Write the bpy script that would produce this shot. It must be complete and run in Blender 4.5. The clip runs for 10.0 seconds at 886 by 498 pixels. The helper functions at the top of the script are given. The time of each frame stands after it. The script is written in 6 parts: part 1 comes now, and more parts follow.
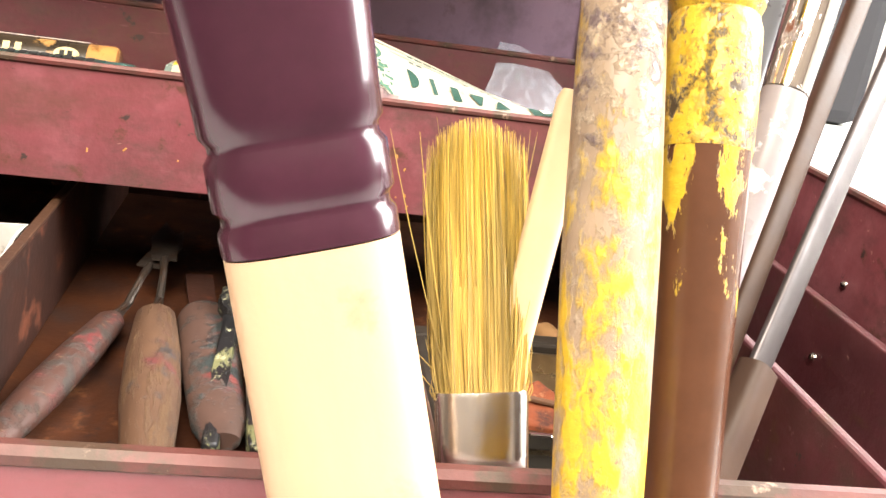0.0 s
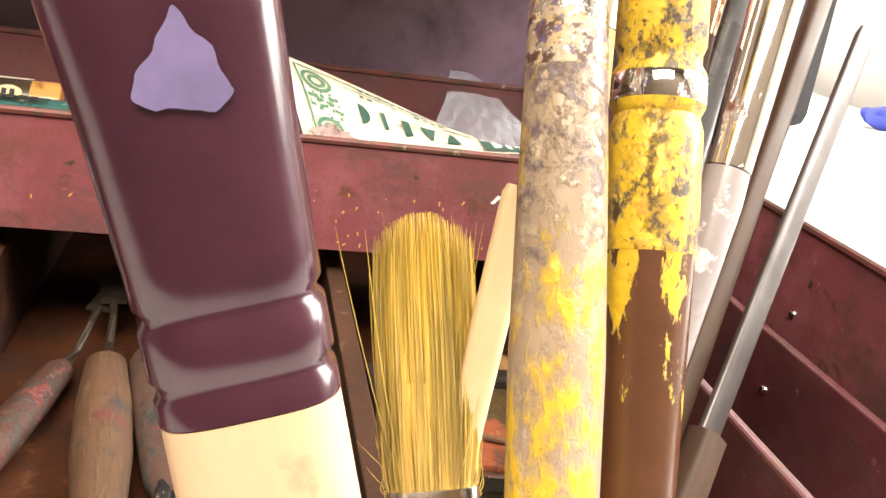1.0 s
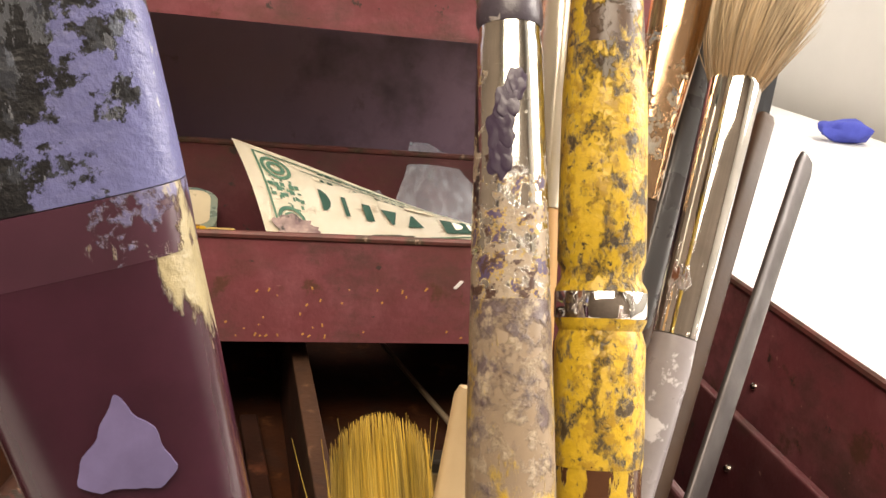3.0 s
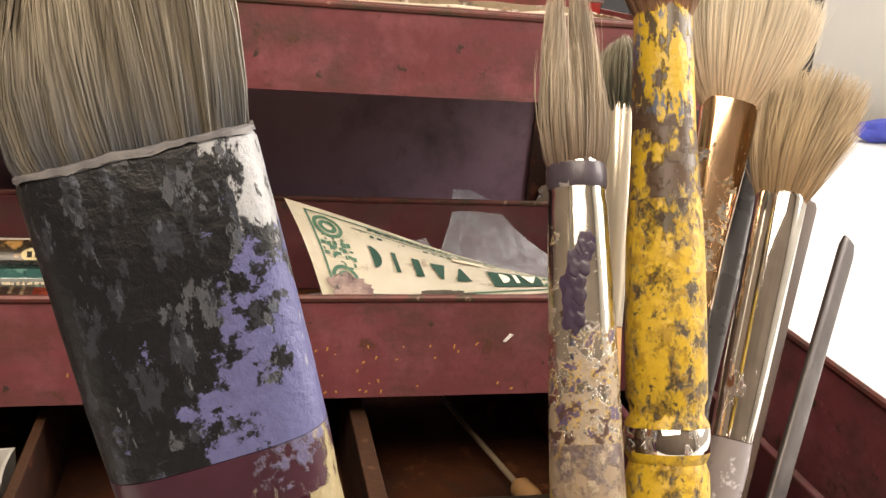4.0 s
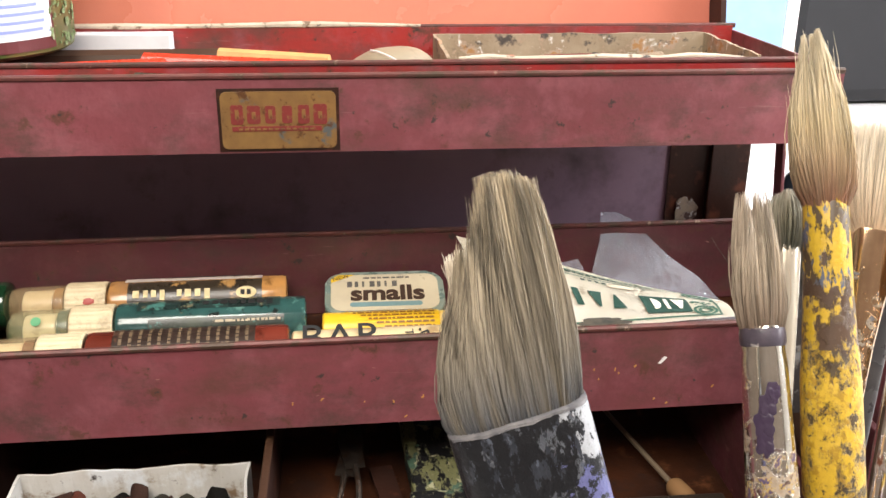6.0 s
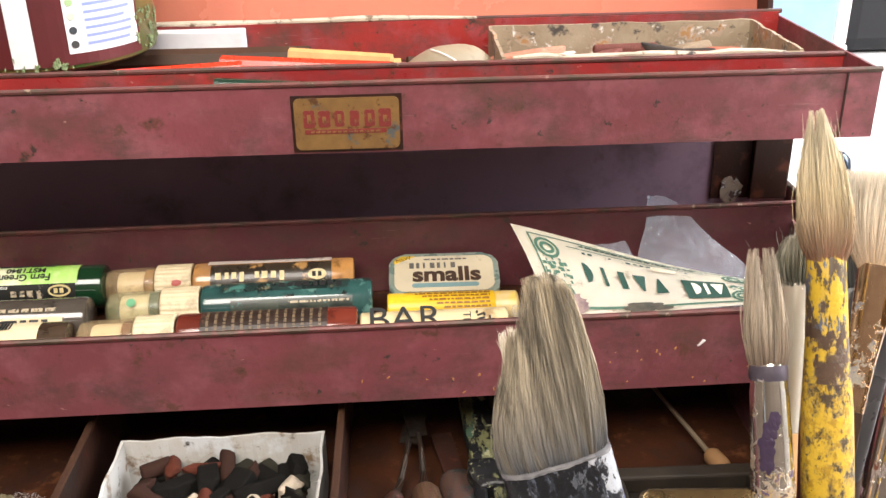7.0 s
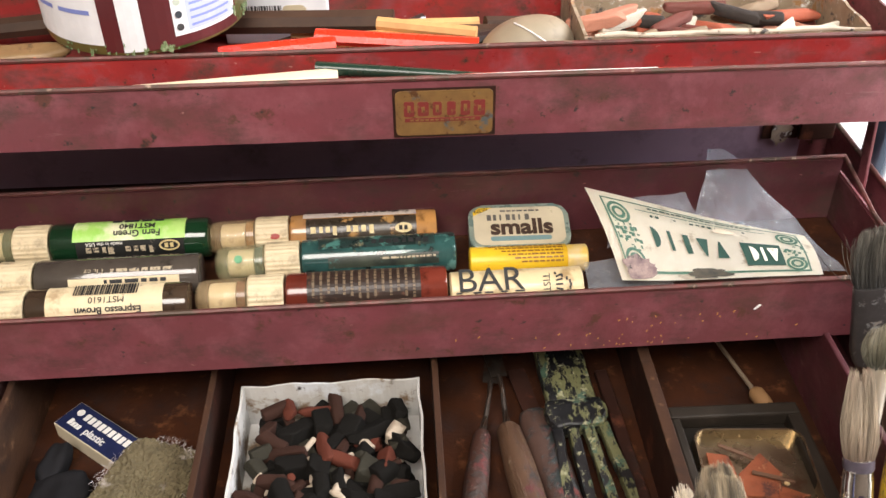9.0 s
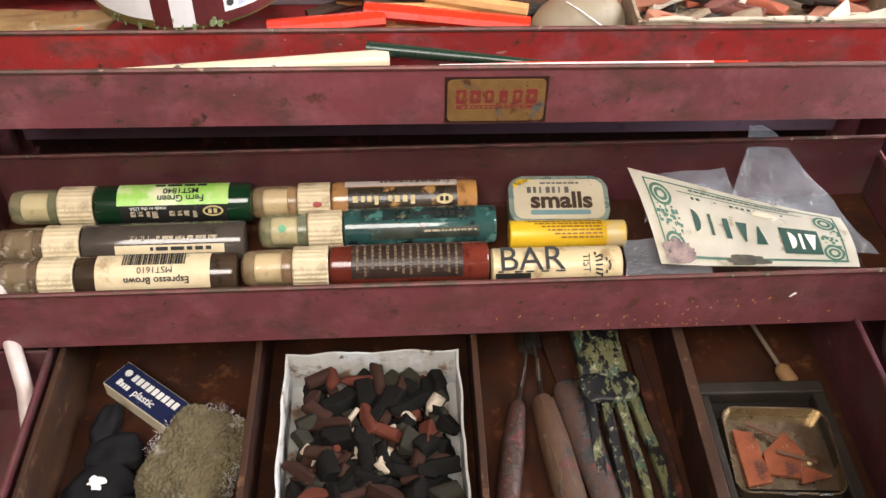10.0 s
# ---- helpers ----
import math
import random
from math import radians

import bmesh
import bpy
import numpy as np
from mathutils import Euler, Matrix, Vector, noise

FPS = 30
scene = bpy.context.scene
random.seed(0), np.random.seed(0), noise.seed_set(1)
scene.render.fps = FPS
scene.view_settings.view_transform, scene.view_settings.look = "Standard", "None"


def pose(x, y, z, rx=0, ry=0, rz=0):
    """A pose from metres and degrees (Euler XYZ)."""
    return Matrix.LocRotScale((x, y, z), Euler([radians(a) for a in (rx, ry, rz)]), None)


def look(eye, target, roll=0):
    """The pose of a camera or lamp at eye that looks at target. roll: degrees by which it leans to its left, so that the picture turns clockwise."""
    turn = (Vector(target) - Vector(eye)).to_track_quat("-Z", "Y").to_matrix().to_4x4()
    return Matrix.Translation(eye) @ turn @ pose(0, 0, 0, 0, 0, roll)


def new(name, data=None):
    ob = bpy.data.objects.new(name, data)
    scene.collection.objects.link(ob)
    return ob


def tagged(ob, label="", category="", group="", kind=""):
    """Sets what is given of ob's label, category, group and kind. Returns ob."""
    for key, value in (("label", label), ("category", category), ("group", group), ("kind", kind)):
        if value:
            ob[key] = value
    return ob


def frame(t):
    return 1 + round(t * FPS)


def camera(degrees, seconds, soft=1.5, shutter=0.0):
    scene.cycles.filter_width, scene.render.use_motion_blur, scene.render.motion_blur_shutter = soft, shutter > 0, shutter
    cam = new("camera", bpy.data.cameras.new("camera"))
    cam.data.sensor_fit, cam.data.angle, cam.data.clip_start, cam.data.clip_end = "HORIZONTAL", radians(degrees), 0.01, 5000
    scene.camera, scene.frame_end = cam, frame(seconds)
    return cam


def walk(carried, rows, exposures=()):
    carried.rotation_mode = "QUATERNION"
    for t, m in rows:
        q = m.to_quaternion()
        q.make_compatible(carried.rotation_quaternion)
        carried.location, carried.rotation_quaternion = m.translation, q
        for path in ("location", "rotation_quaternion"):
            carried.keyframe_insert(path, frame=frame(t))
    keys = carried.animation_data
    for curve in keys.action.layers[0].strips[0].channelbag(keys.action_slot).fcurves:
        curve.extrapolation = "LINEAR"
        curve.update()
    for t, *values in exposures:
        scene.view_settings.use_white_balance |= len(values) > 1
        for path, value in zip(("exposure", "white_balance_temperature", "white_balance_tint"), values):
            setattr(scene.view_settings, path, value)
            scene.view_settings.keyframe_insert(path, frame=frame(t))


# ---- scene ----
# Camera: a phone held among the brushes, rising over an open tool chest.
cam = camera(50.2, 10.0)
ROWS = [
    (0.0, 0.0000, -0.3697, 0.2330, 71.16, -8.43, -7.44),
    (0.5, -0.0001, -0.3662, 0.2405, 71.41, -8.16, -8.98),
    (1.0, 0.0005, -0.3642, 0.2474, 71.54, -8.16, -10.25),
    (1.5, 0.0024, -0.3617, 0.2538, 71.63, -8.07, -11.31),
    (2.0, 0.0040, -0.3590, 0.2598, 71.88, -7.77, -12.18),
    (2.5, 0.0034, -0.3577, 0.2672, 72.32, -7.28, -12.67),
    (4.0, -0.0105, -0.3622, 0.3036, 72.48, -4.53, -11.33),
    (4.5, -0.0195, -0.3704, 0.3147, 71.88, -3.22, -10.22),
    (5.0, -0.0305, -0.3779, 0.3261, 71.31, -2.19, -8.84),
    (5.5, -0.0405, -0.3862, 0.3433, 70.42, -1.33, -7.36),
    (7.0, -0.0493, -0.4246, 0.4041, 65.05, 0.89, -2.74),
    (7.5, -0.0507, -0.4310, 0.4293, 62.81, 1.22, -1.65),
    (8.0, -0.0598, -0.4296, 0.4561, 60.14, 1.29, -1.31),
    (8.5, -0.0798, -0.4214, 0.4881, 56.69, 1.28, -2.07),
    (9.0, -0.1002, -0.4164, 0.5134, 52.95, 0.64, -2.94),
    (9.5, -0.1192, -0.4066, 0.5390, 49.22, 0.00, -2.74),
    (10.0, -0.1274, -0.3831, 0.5632, 45.78, -0.70, -2.09),
]
EXPOSE = [(0.0, 1.35, 6900, 10), (1.0, 1.0, 7400, 10), (2.5, 0.22, 7700, 11), (4.0, -0.1, 7700, 12), (4.5, -0.2, 7300, 12), (5.0, -0.14, 6900, 12), (5.5, 0.1, 6600, 10), (7.0, 0.25, 6550, 11), (8.5, 0.14, 6550, 12), (10.0, -0.07, 6500, 12)]
walk(cam, [(t, pose(x, y, z, rx, ry, rz)) for t, x, y, z, rx, ry, rz in ROWS], EXPOSE)

# World and light: daylight through two windows of a studio, plus an added fill lamp.
world = bpy.data.worlds.new("daylight")
scene.world = world
world.use_nodes = True
wn = world.node_tree.nodes
sky = wn.new("ShaderNodeTexSky")
sky.sky_type, sky.sun_disc = "NISHITA", False
sky.sun_elevation, sky.sun_rotation = radians(38), radians(120)
world.node_tree.links.new(sky.outputs[0], wn["Background"].inputs[0])
wn["Background"].inputs[1].default_value = 0.12


def area_light(name, m, sx, sy, power, colour):
    lamp = bpy.data.lights.new(name, "AREA")
    lamp.shape, lamp.size, lamp.size_y, lamp.energy, lamp.color = "RECTANGLE", sx, sy, power, colour
    ob = new(name, lamp)
    ob.matrix_world = m
    return ob


area_light("window_light_right", look((1.47, 0.0, 1.15), (0, 0.0, 0.15)), 1.2, 1.3, 72, (0.97, 0.98, 1.0))
# Added fill with no known source: brightens the white north wall.
area_light("fill_light_back", look((1.47, 1.6, 1.15), (0.5, 1.9, 0.3)), 0.8, 1.3, 22, (0.97, 0.98, 1.0))
area_light("window_light_front", look((-0.3, -1.21, 1.72), (-0.1, 0.05, 0.2)), 1.4, 0.9, 60, (1.0, 0.93, 0.84))


# ---- materials ----
def nodes_of(name):
    m = bpy.data.materials.new(name)
    m.use_nodes = True
    nt = m.node_tree
    return m, nt, nt.nodes["Principled BSDF"]


def noise_node(nt, scale, detail=6, rough=0.6, coord="Object", stretch=None):
    tc = nt.nodes.new("ShaderNodeTexCoord")
    n = nt.nodes.new("ShaderNodeTexNoise")
    n.inputs["Scale"].default_value = scale
    n.inputs["Detail"].default_value = detail
    n.inputs["Roughness"].default_value = rough
    if stretch:
        mp = nt.nodes.new("ShaderNodeMapping")
        mp.inputs["Scale"].default_value = stretch
        nt.links.new(tc.outputs[coord], mp.inputs[0])
        nt.links.new(mp.outputs[0], n.inputs["Vector"])
    else:
        nt.links.new(tc.outputs[coord], n.inputs["Vector"])
    return n


def ramp(nt, src, stops):
    r = nt.nodes.new("ShaderNodeValToRGB")
    el = r.color_ramp.elements
    while len(el) < len(stops):
        el.new(0.5)
    for e, (p, c) in zip(el, stops):
        e.position = p
        e.color = (c, c, c, 1) if isinstance(c, (int, float)) else (*c, 1)
    nt.links.new(src, r.inputs[0])
    return r.outputs[0]


def mix(nt, fac, a, b):
    n = nt.nodes.new("ShaderNodeMix")
    n.data_type = "RGBA"
    nt.links.new(fac, n.inputs[0])
    for sock, v in ((n.inputs[6], a), (n.inputs[7], b)):
        if isinstance(v, tuple):
            sock.default_value = (*v, 1)
        else:
            nt.links.new(v, sock)
    return n.outputs[2]


def bump(nt, bsdf, src, strength, dist=0.001):
    b = nt.nodes.new("ShaderNodeBump")
    b.inputs["Strength"].default_value = strength
    b.inputs["Distance"].default_value = dist
    nt.links.new(src, b.inputs["Height"])
    nt.links.new(b.outputs[0], bsdf.inputs["Normal"])


def surface(name, c1, c2, scale=40, rough=0.6, metal=0.0, spots=None, spot_scale=90, spot_at=0.62, bumpy=0.2, fine=400, stretch=None, spec=0.5, coat=0.0, sharp=0.03):
    """A worn surface: two tones of one colour, spots or wear of another, a fine relief."""
    m, nt, p = nodes_of(name)
    n1 = noise_node(nt, scale, stretch=stretch)
    col = mix(nt, ramp(nt, n1.outputs[0], [(0.3, 0.0), (0.7, 1.0)]), c1, c2)
    n2 = noise_node(nt, fine, 4)
    for k, (c, at, sc) in enumerate(spots or []):
        ns = noise_node(nt, sc, 7, 0.62 + 0.03 * k)
        col = mix(nt, ramp(nt, ns.outputs[0], [(at, 0.0), (at + sharp, 1.0)]), col, c)
    nt.links.new(col, p.inputs["Base Color"])
    rr = ramp(nt, n1.outputs[0], [(0.2, max(0.02, rough - 0.12)), (0.8, min(1.0, rough + 0.12))])
    nt.links.new(rr, p.inputs["Roughness"])
    p.inputs["Metallic"].default_value = metal
    p.inputs["Specular IOR Level"].default_value = spec
    p.inputs["Coat Weight"].default_value = coat
    if bumpy:
        bump(nt, p, n2.outputs[0], bumpy, 0.0006)
    return m


M = {}


def enamel(name, c1, c2, rough, faded=(0.29, 0.105, 0.122)):
    """Old enamel on steel: faded patches, grime, rust blooms, chips to bare dark metal and fine scratches."""
    m, nt, p = nodes_of(name)
    big = noise_node(nt, 9, 5, 0.6, stretch=(1, 2, 2))
    col = mix(nt, ramp(nt, big.outputs[0], [(0.36, 0.0), (0.64, 1.0)]), c1, c2)
    fade = noise_node(nt, 38, 8, 0.7)
    col = mix(nt, ramp(nt, fade.outputs[0], [(0.48, 0.0), (0.66, 0.55)]), col, faded)
    grime = noise_node(nt, 22, 10, 0.72, stretch=(1, 1, 1.6))
    gm = ramp(nt, grime.outputs[0], [(0.50, 0.0), (0.66, 0.75)])
    col = mix(nt, gm, col, (0.066, 0.037, 0.030))
    bloom = noise_node(nt, 6.5, 8, 0.72, stretch=(1, 1, 2.2))
    col = mix(nt, ramp(nt, bloom.outputs[0], [(0.52, 0.0), (0.66, 0.75)]), col, (0.098, 0.046, 0.034))
    rust = noise_node(nt, 60, 8, 0.68)
    rm = ramp(nt, rust.outputs[0], [(0.585, 0.0), (0.65, 0.8)])
    col = mix(nt, rm, col, (0.085, 0.038, 0.022))
    chip = noise_node(nt, 120, 7, 0.66)
    cm = ramp(nt, chip.outputs[0], [(0.645, 0.0), (0.668, 0.9)])
    col = mix(nt, cm, col, (0.035, 0.028, 0.026))
    scuff = noise_node(nt, 95, 4, 0.75, stretch=(0.12, 1.0, 1.3))
    col = mix(nt, ramp(nt, scuff.outputs[0], [(0.655, 0.0), (0.70, 0.4)]), col, (0.30, 0.17, 0.16))
    pale = noise_node(nt, 330, 3, 0.5, stretch=(0.35, 1, 1))
    col = mix(nt, ramp(nt, pale.outputs[0], [(0.725, 0.0), (0.745, 0.6)]), col, (0.42, 0.24, 0.2))
    nt.links.new(col, p.inputs["Base Color"])
    nt.links.new(ramp(nt, grime.outputs[0], [(0.35, rough - 0.12), (0.65, rough + 0.25)]), p.inputs["Roughness"])
    add = nt.nodes.new("ShaderNodeMath")
    add.operation = "ADD"
    nt.links.new(rust.outputs[0], add.inputs[0])
    nt.links.new(chip.outputs[0], add.inputs[1])
    bump(nt, p, add.outputs[0], 0.35, 0.0006)
    return m


M["red"] = enamel("red_enamel", (0.205, 0.055, 0.066), (0.150, 0.045, 0.052), 0.40)
# The red enamel again, darkened to put the chest's inner shade into colour.
M["maroon"] = enamel("shaded_grimy_enamel", (0.105, 0.026, 0.033), (0.072, 0.021, 0.025), 0.42, (0.14, 0.05, 0.055))
M["red_in"] = enamel("red_enamel_inside", (0.34, 0.030, 0.026), (0.24, 0.024, 0.024), 0.36)
M["edge"] = surface("worn_rolled_edge", (0.15, 0.04, 0.036), (0.06, 0.03, 0.024), 60, 0.5, 0.2, spots=[((0.06, 0.035, 0.022), 0.52, 45), ((0.30, 0.2, 0.15), 0.62, 90)], bumpy=0.3, sharp=0.06)
M["rusty"] = surface("rusted_steel_floor", (0.056, 0.017, 0.006), (0.022, 0.008, 0.0045), 30, 0.62, spots=[((0.03, 0.014, 0.01), 0.53, 40), ((0.12, 0.045, 0.018), 0.58, 70), ((0.02, 0.012, 0.01), 0.6, 160)], bumpy=0.35, sharp=0.14, spec=0.2)
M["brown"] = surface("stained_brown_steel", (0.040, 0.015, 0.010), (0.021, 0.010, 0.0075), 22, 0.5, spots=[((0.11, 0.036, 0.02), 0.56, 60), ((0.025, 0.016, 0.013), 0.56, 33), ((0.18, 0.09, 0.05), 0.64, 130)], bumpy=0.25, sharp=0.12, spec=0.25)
# Mauve is the sky's reflection on the steel, given as base colour.
M["mauve"] = surface("sky_sheen_steel", (0.33, 0.225, 0.30), (0.26, 0.175, 0.24), 12, 0.36, spots=[((0.10, 0.07, 0.085), 0.54, 14), ((0.09, 0.05, 0.04), 0.62, 50)], bumpy=0.1, sharp=0.2)
M["salmon"] = surface("lid_lining", (0.60, 0.20, 0.125), (0.50, 0.15, 0.10), 8, 0.28, spots=[((0.35, 0.16, 0.10), 0.66, 30)], bumpy=0.1, sharp=0.15)
M["steel"] = surface("bright_steel", (0.72, 0.70, 0.66), (0.6, 0.57, 0.52), 60, 0.18, 1.0, bumpy=0.1)
M["gunmetal"] = surface("grey_steel", (0.26, 0.26, 0.27), (0.16, 0.16, 0.17), 60, 0.32, 1.0, bumpy=0.15)
M["white"] = surface("white_laminate", (0.80, 0.80, 0.80), (0.74, 0.745, 0.75), 6, 0.4, bumpy=0.03)
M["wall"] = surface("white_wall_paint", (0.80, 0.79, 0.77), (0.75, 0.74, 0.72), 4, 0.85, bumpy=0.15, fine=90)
# Dark tone for unseen room sides, chosen to cut bounced light.
M["dim"] = surface("bounce_cut_umber", (0.17, 0.13, 0.10), (0.13, 0.10, 0.08), 4, 0.85, bumpy=0.15, fine=90)
M["boards"] = surface("wood_floor", (0.22, 0.12, 0.06), (0.14, 0.075, 0.04), 6, 0.5, stretch=(1, 8, 8), bumpy=0.1)
M["black"] = surface("black_fabric", (0.012, 0.012, 0.014), (0.022, 0.022, 0.025), 30, 0.85, bumpy=0.2)
M["card"] = surface("stained_white_card", (0.58, 0.58, 0.57), (0.44, 0.41, 0.36), 25, 0.8, spots=[((0.20, 0.13, 0.075), 0.545, 50), ((0.60, 0.62, 0.63), 0.56, 30), ((0.06, 0.05, 0.045), 0.60, 90)], bumpy=0.25, sharp=0.08)
M["card_old"] = surface("grimy_card", (0.36, 0.29, 0.20), (0.20, 0.14, 0.085), 30, 0.8, spots=[((0.50, 0.49, 0.48), 0.55, 60), ((0.34, 0.18, 0.07), 0.545, 60), ((0.06, 0.05, 0.045), 0.55, 90), ((0.7, 0.68, 0.64), 0.6, 140)], bumpy=0.3, sharp=0.08)


def paper(name, c, rough=0.6):
    return surface(name, c, tuple(0.86 * v for v in c), 60, rough, spots=[(tuple(0.6 * v for v in c), 0.7, 90)], bumpy=0.08, sharp=0.2)


def plain(name, c, rough=0.5, metal=0.0, coat=0.0):
    return surface(name, c, tuple(0.8 * v for v in c), 50, rough, metal, bumpy=0.08, coat=coat)


def clear(name, c, rough=0.05, alpha=1.0):
    m, nt, p = nodes_of(name)
    p.inputs["Base Color"].default_value = (*c, 1)
    p.inputs["Transmission Weight"].default_value = alpha
    p.inputs["IOR"].default_value = 1.45
    n = noise_node(nt, 120)
    nt.links.new(ramp(nt, n.outputs[0], [(0.3, rough), (0.8, rough + 0.15)]), p.inputs["Roughness"])
    return m


def painted(name, base, metal, rough, coats, scale=260, sharp=0.015):
    """Old paint in blotches and drips over a ferrule or a handle."""
    m, nt, p = nodes_of(name)
    n1 = noise_node(nt, 120)
    col = mix(nt, ramp(nt, n1.outputs[0], [(0.3, 0.0), (0.7, 1.0)]), base, tuple(0.7 * v for v in base))
    cover = None
    for k, (c, at, sc, st, *grow) in enumerate(coats):
        n = noise_node(nt, sc, 8, 0.68, stretch=st)
        src = n.outputs[0]
        if grow:
            # the coat thickens along the brush: (direction, offset)
            tc = nt.nodes.new("ShaderNodeTexCoord")
            dot = nt.nodes.new("ShaderNodeVectorMath")
            dot.operation, dot.inputs[1].default_value = "DOT_PRODUCT", grow[0]
            nt.links.new(tc.outputs["Object"], dot.inputs[0])
            ad = nt.nodes.new("ShaderNodeMath")
            ad.operation = "ADD"
            nt.links.new(src, ad.inputs[0])
            nt.links.new(dot.outputs["Value"], ad.inputs[1])
            of = nt.nodes.new("ShaderNodeMath")
            of.operation, of.inputs[1].default_value = "ADD", grow[1]
            nt.links.new(ad.outputs[0], of.inputs[0])
            src = of.outputs[0]
        r = ramp(nt, src, [(at, 0.0), (at + sharp, 1.0)])
        n3 = noise_node(nt, 900, 3)
        tone = mix(nt, n3.outputs[0], c, tuple(0.62 * v for v in c))
        col = mix(nt, r, col, tone)
        if cover is None:
            cover = r
        else:
            mx = nt.nodes.new("ShaderNodeMath")
            mx.operation = "MAXIMUM"
            nt.links.new(cover, mx.inputs[0])
            nt.links.new(r, mx.inputs[1])
            cover = mx.outputs[0]
    nt.links.new(col, p.inputs["Base Color"])
    nt.links.new(ramp(nt, cover, [(0.0, metal), (1.0, 0.0)]), p.inputs["Metallic"])
    nt.links.new(ramp(nt, cover, [(0.0, rough), (1.0, 0.42)]), p.inputs["Roughness"])
    relief = noise_node(nt, 420, 5, 0.6)
    thick = nt.nodes.new("ShaderNodeMath")
    thick.operation = "MULTIPLY"
    nt.links.new(relief.outputs[0], thick.inputs[0])
    nt.links.new(cover, thick.inputs[1])
    high = nt.nodes.new("ShaderNodeMath")
    high.operation = "MULTIPLY_ADD"
    high.inputs[1].default_value = 1.6
    nt.links.new(thick.outputs[0], high.inputs[0])
    nt.links.new(cover, high.inputs[2])
    bump(nt, p, high.outputs[0], 0.6, 0.0004)
    return m


def hair(name, root, mid, tip, length, lock_depth=0.75):
    """Bristles: colour runs along the tuft, each hair a little different."""
    m, nt, p = nodes_of(name)
    tc = nt.nodes.new("ShaderNodeTexCoord")
    sx = nt.nodes.new("ShaderNodeSeparateXYZ")
    nt.links.new(tc.outputs["Object"], sx.inputs[0])
    dv = nt.nodes.new("ShaderNodeMath")
    dv.operation, dv.inputs[1].default_value = "DIVIDE", length
    nt.links.new(sx.outputs[2], dv.inputs[0])
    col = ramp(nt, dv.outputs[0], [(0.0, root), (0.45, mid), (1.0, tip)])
    g = nt.nodes.new("ShaderNodeNewGeometry")
    light = ramp(nt, g.outputs["Random Per Island"], [(0.0, 0.45), (0.3, 0.9), (1.0, 1.0)])
    lock = noise_node(nt, 340, 4, 0.65, stretch=(1, 1, 0.07))
    col = mix(nt, ramp(nt, lock.outputs[0], [(0.44, 0.0), (0.60, lock_depth)]), col, tuple(0.36 * v for v in mid))
    mul = nt.nodes.new("ShaderNodeMix")
    mul.data_type, mul.blend_type = "RGBA", "MULTIPLY"
    mul.inputs[0].default_value = 1.0
    nt.links.new(col, mul.inputs[6])
    nt.links.new(light, mul.inputs[7])
    nt.links.new(mul.outputs[2], p.inputs["Base Color"])
    p.inputs["Roughness"].default_value = 0.5
    return m


# ---- building helpers ----
def thing(name, at=(0, 0, 0), label="", category="", group="", m=None):
    e = new(name)
    e.empty_display_size = 0.01
    e.matrix_world = m if m is not None else Matrix.Translation(at)
    return tagged(e, label, category, group)


def part(name, bm, material, parent=None, label="", smooth=False, m=None):
    me = bpy.data.meshes.new(name)
    if smooth:
        for f in bm.faces:
            f.smooth = True
    bm.to_mesh(me)
    bm.free()
    me.materials.append(material)
    ob = new(name, me)
    if parent is not None:
        ob.parent = parent
    if m is not None:
        ob.matrix_local = m
    if smooth:
        me.set_sharp_from_angle(angle=radians(40))
    if label:
        ob["label"] = label
    return ob


def setting(name, bm, material, label, category):
    return tagged(part(name, bm, material), label, category, kind="structure")


def add_box(bm, x0, x1, y0, y1, z0, z1, bevel=0.0, m=None):
    geo = bmesh.ops.create_cube(bm, size=1.0)
    vs = geo["verts"]
    for v in vs:
        v.co = Vector(((x0 + x1) / 2 + v.co.x * (x1 - x0), (y0 + y1) / 2 + v.co.y * (y1 - y0), (z0 + z1) / 2 + v.co.z * (z1 - z0)))
    if bevel:
        es = list({e for v in vs for e in v.link_edges})
        r = bmesh.ops.bevel(bm, geom=es, offset=bevel, segments=2, affect="EDGES", profile=0.5)
        vs = list({v for f in r["faces"] for v in f.verts} | {v for v in vs if v.is_valid})
    if m is not None:
        bmesh.ops.transform(bm, matrix=m, verts=[v for v in vs if v.is_valid])
    return bm


def boxed(x0, x1, y0, y1, z0, z1, bevel=0.0, m=None):
    return add_box(bmesh.new(), x0, x1, y0, y1, z0, z1, bevel, m)


def lathe(profile, seg=28, sx=1.0, sy=1.0, bm=None, m=None):
    """A turned form round z from (radius, z) pairs; capped where the radius is not 0."""
    bm = bm or bmesh.new()
    rings = []
    for r, z in profile:
        rings.append([bm.verts.new((sx * r * math.cos(2 * math.pi * i / seg), sy * r * math.sin(2 * math.pi * i / seg), z)) for i in range(seg)])
    for a, b in zip(rings, rings[1:]):
        for i in range(seg):
            j = (i + 1) % seg
            bm.faces.new((a[i], a[j], b[j], b[i]))
    bm.faces.new(rings[0][::-1])
    bm.faces.new(rings[-1])
    if m is not None:
        bmesh.ops.transform(bm, matrix=m, verts=[v for ring in rings for v in ring])
    return bm


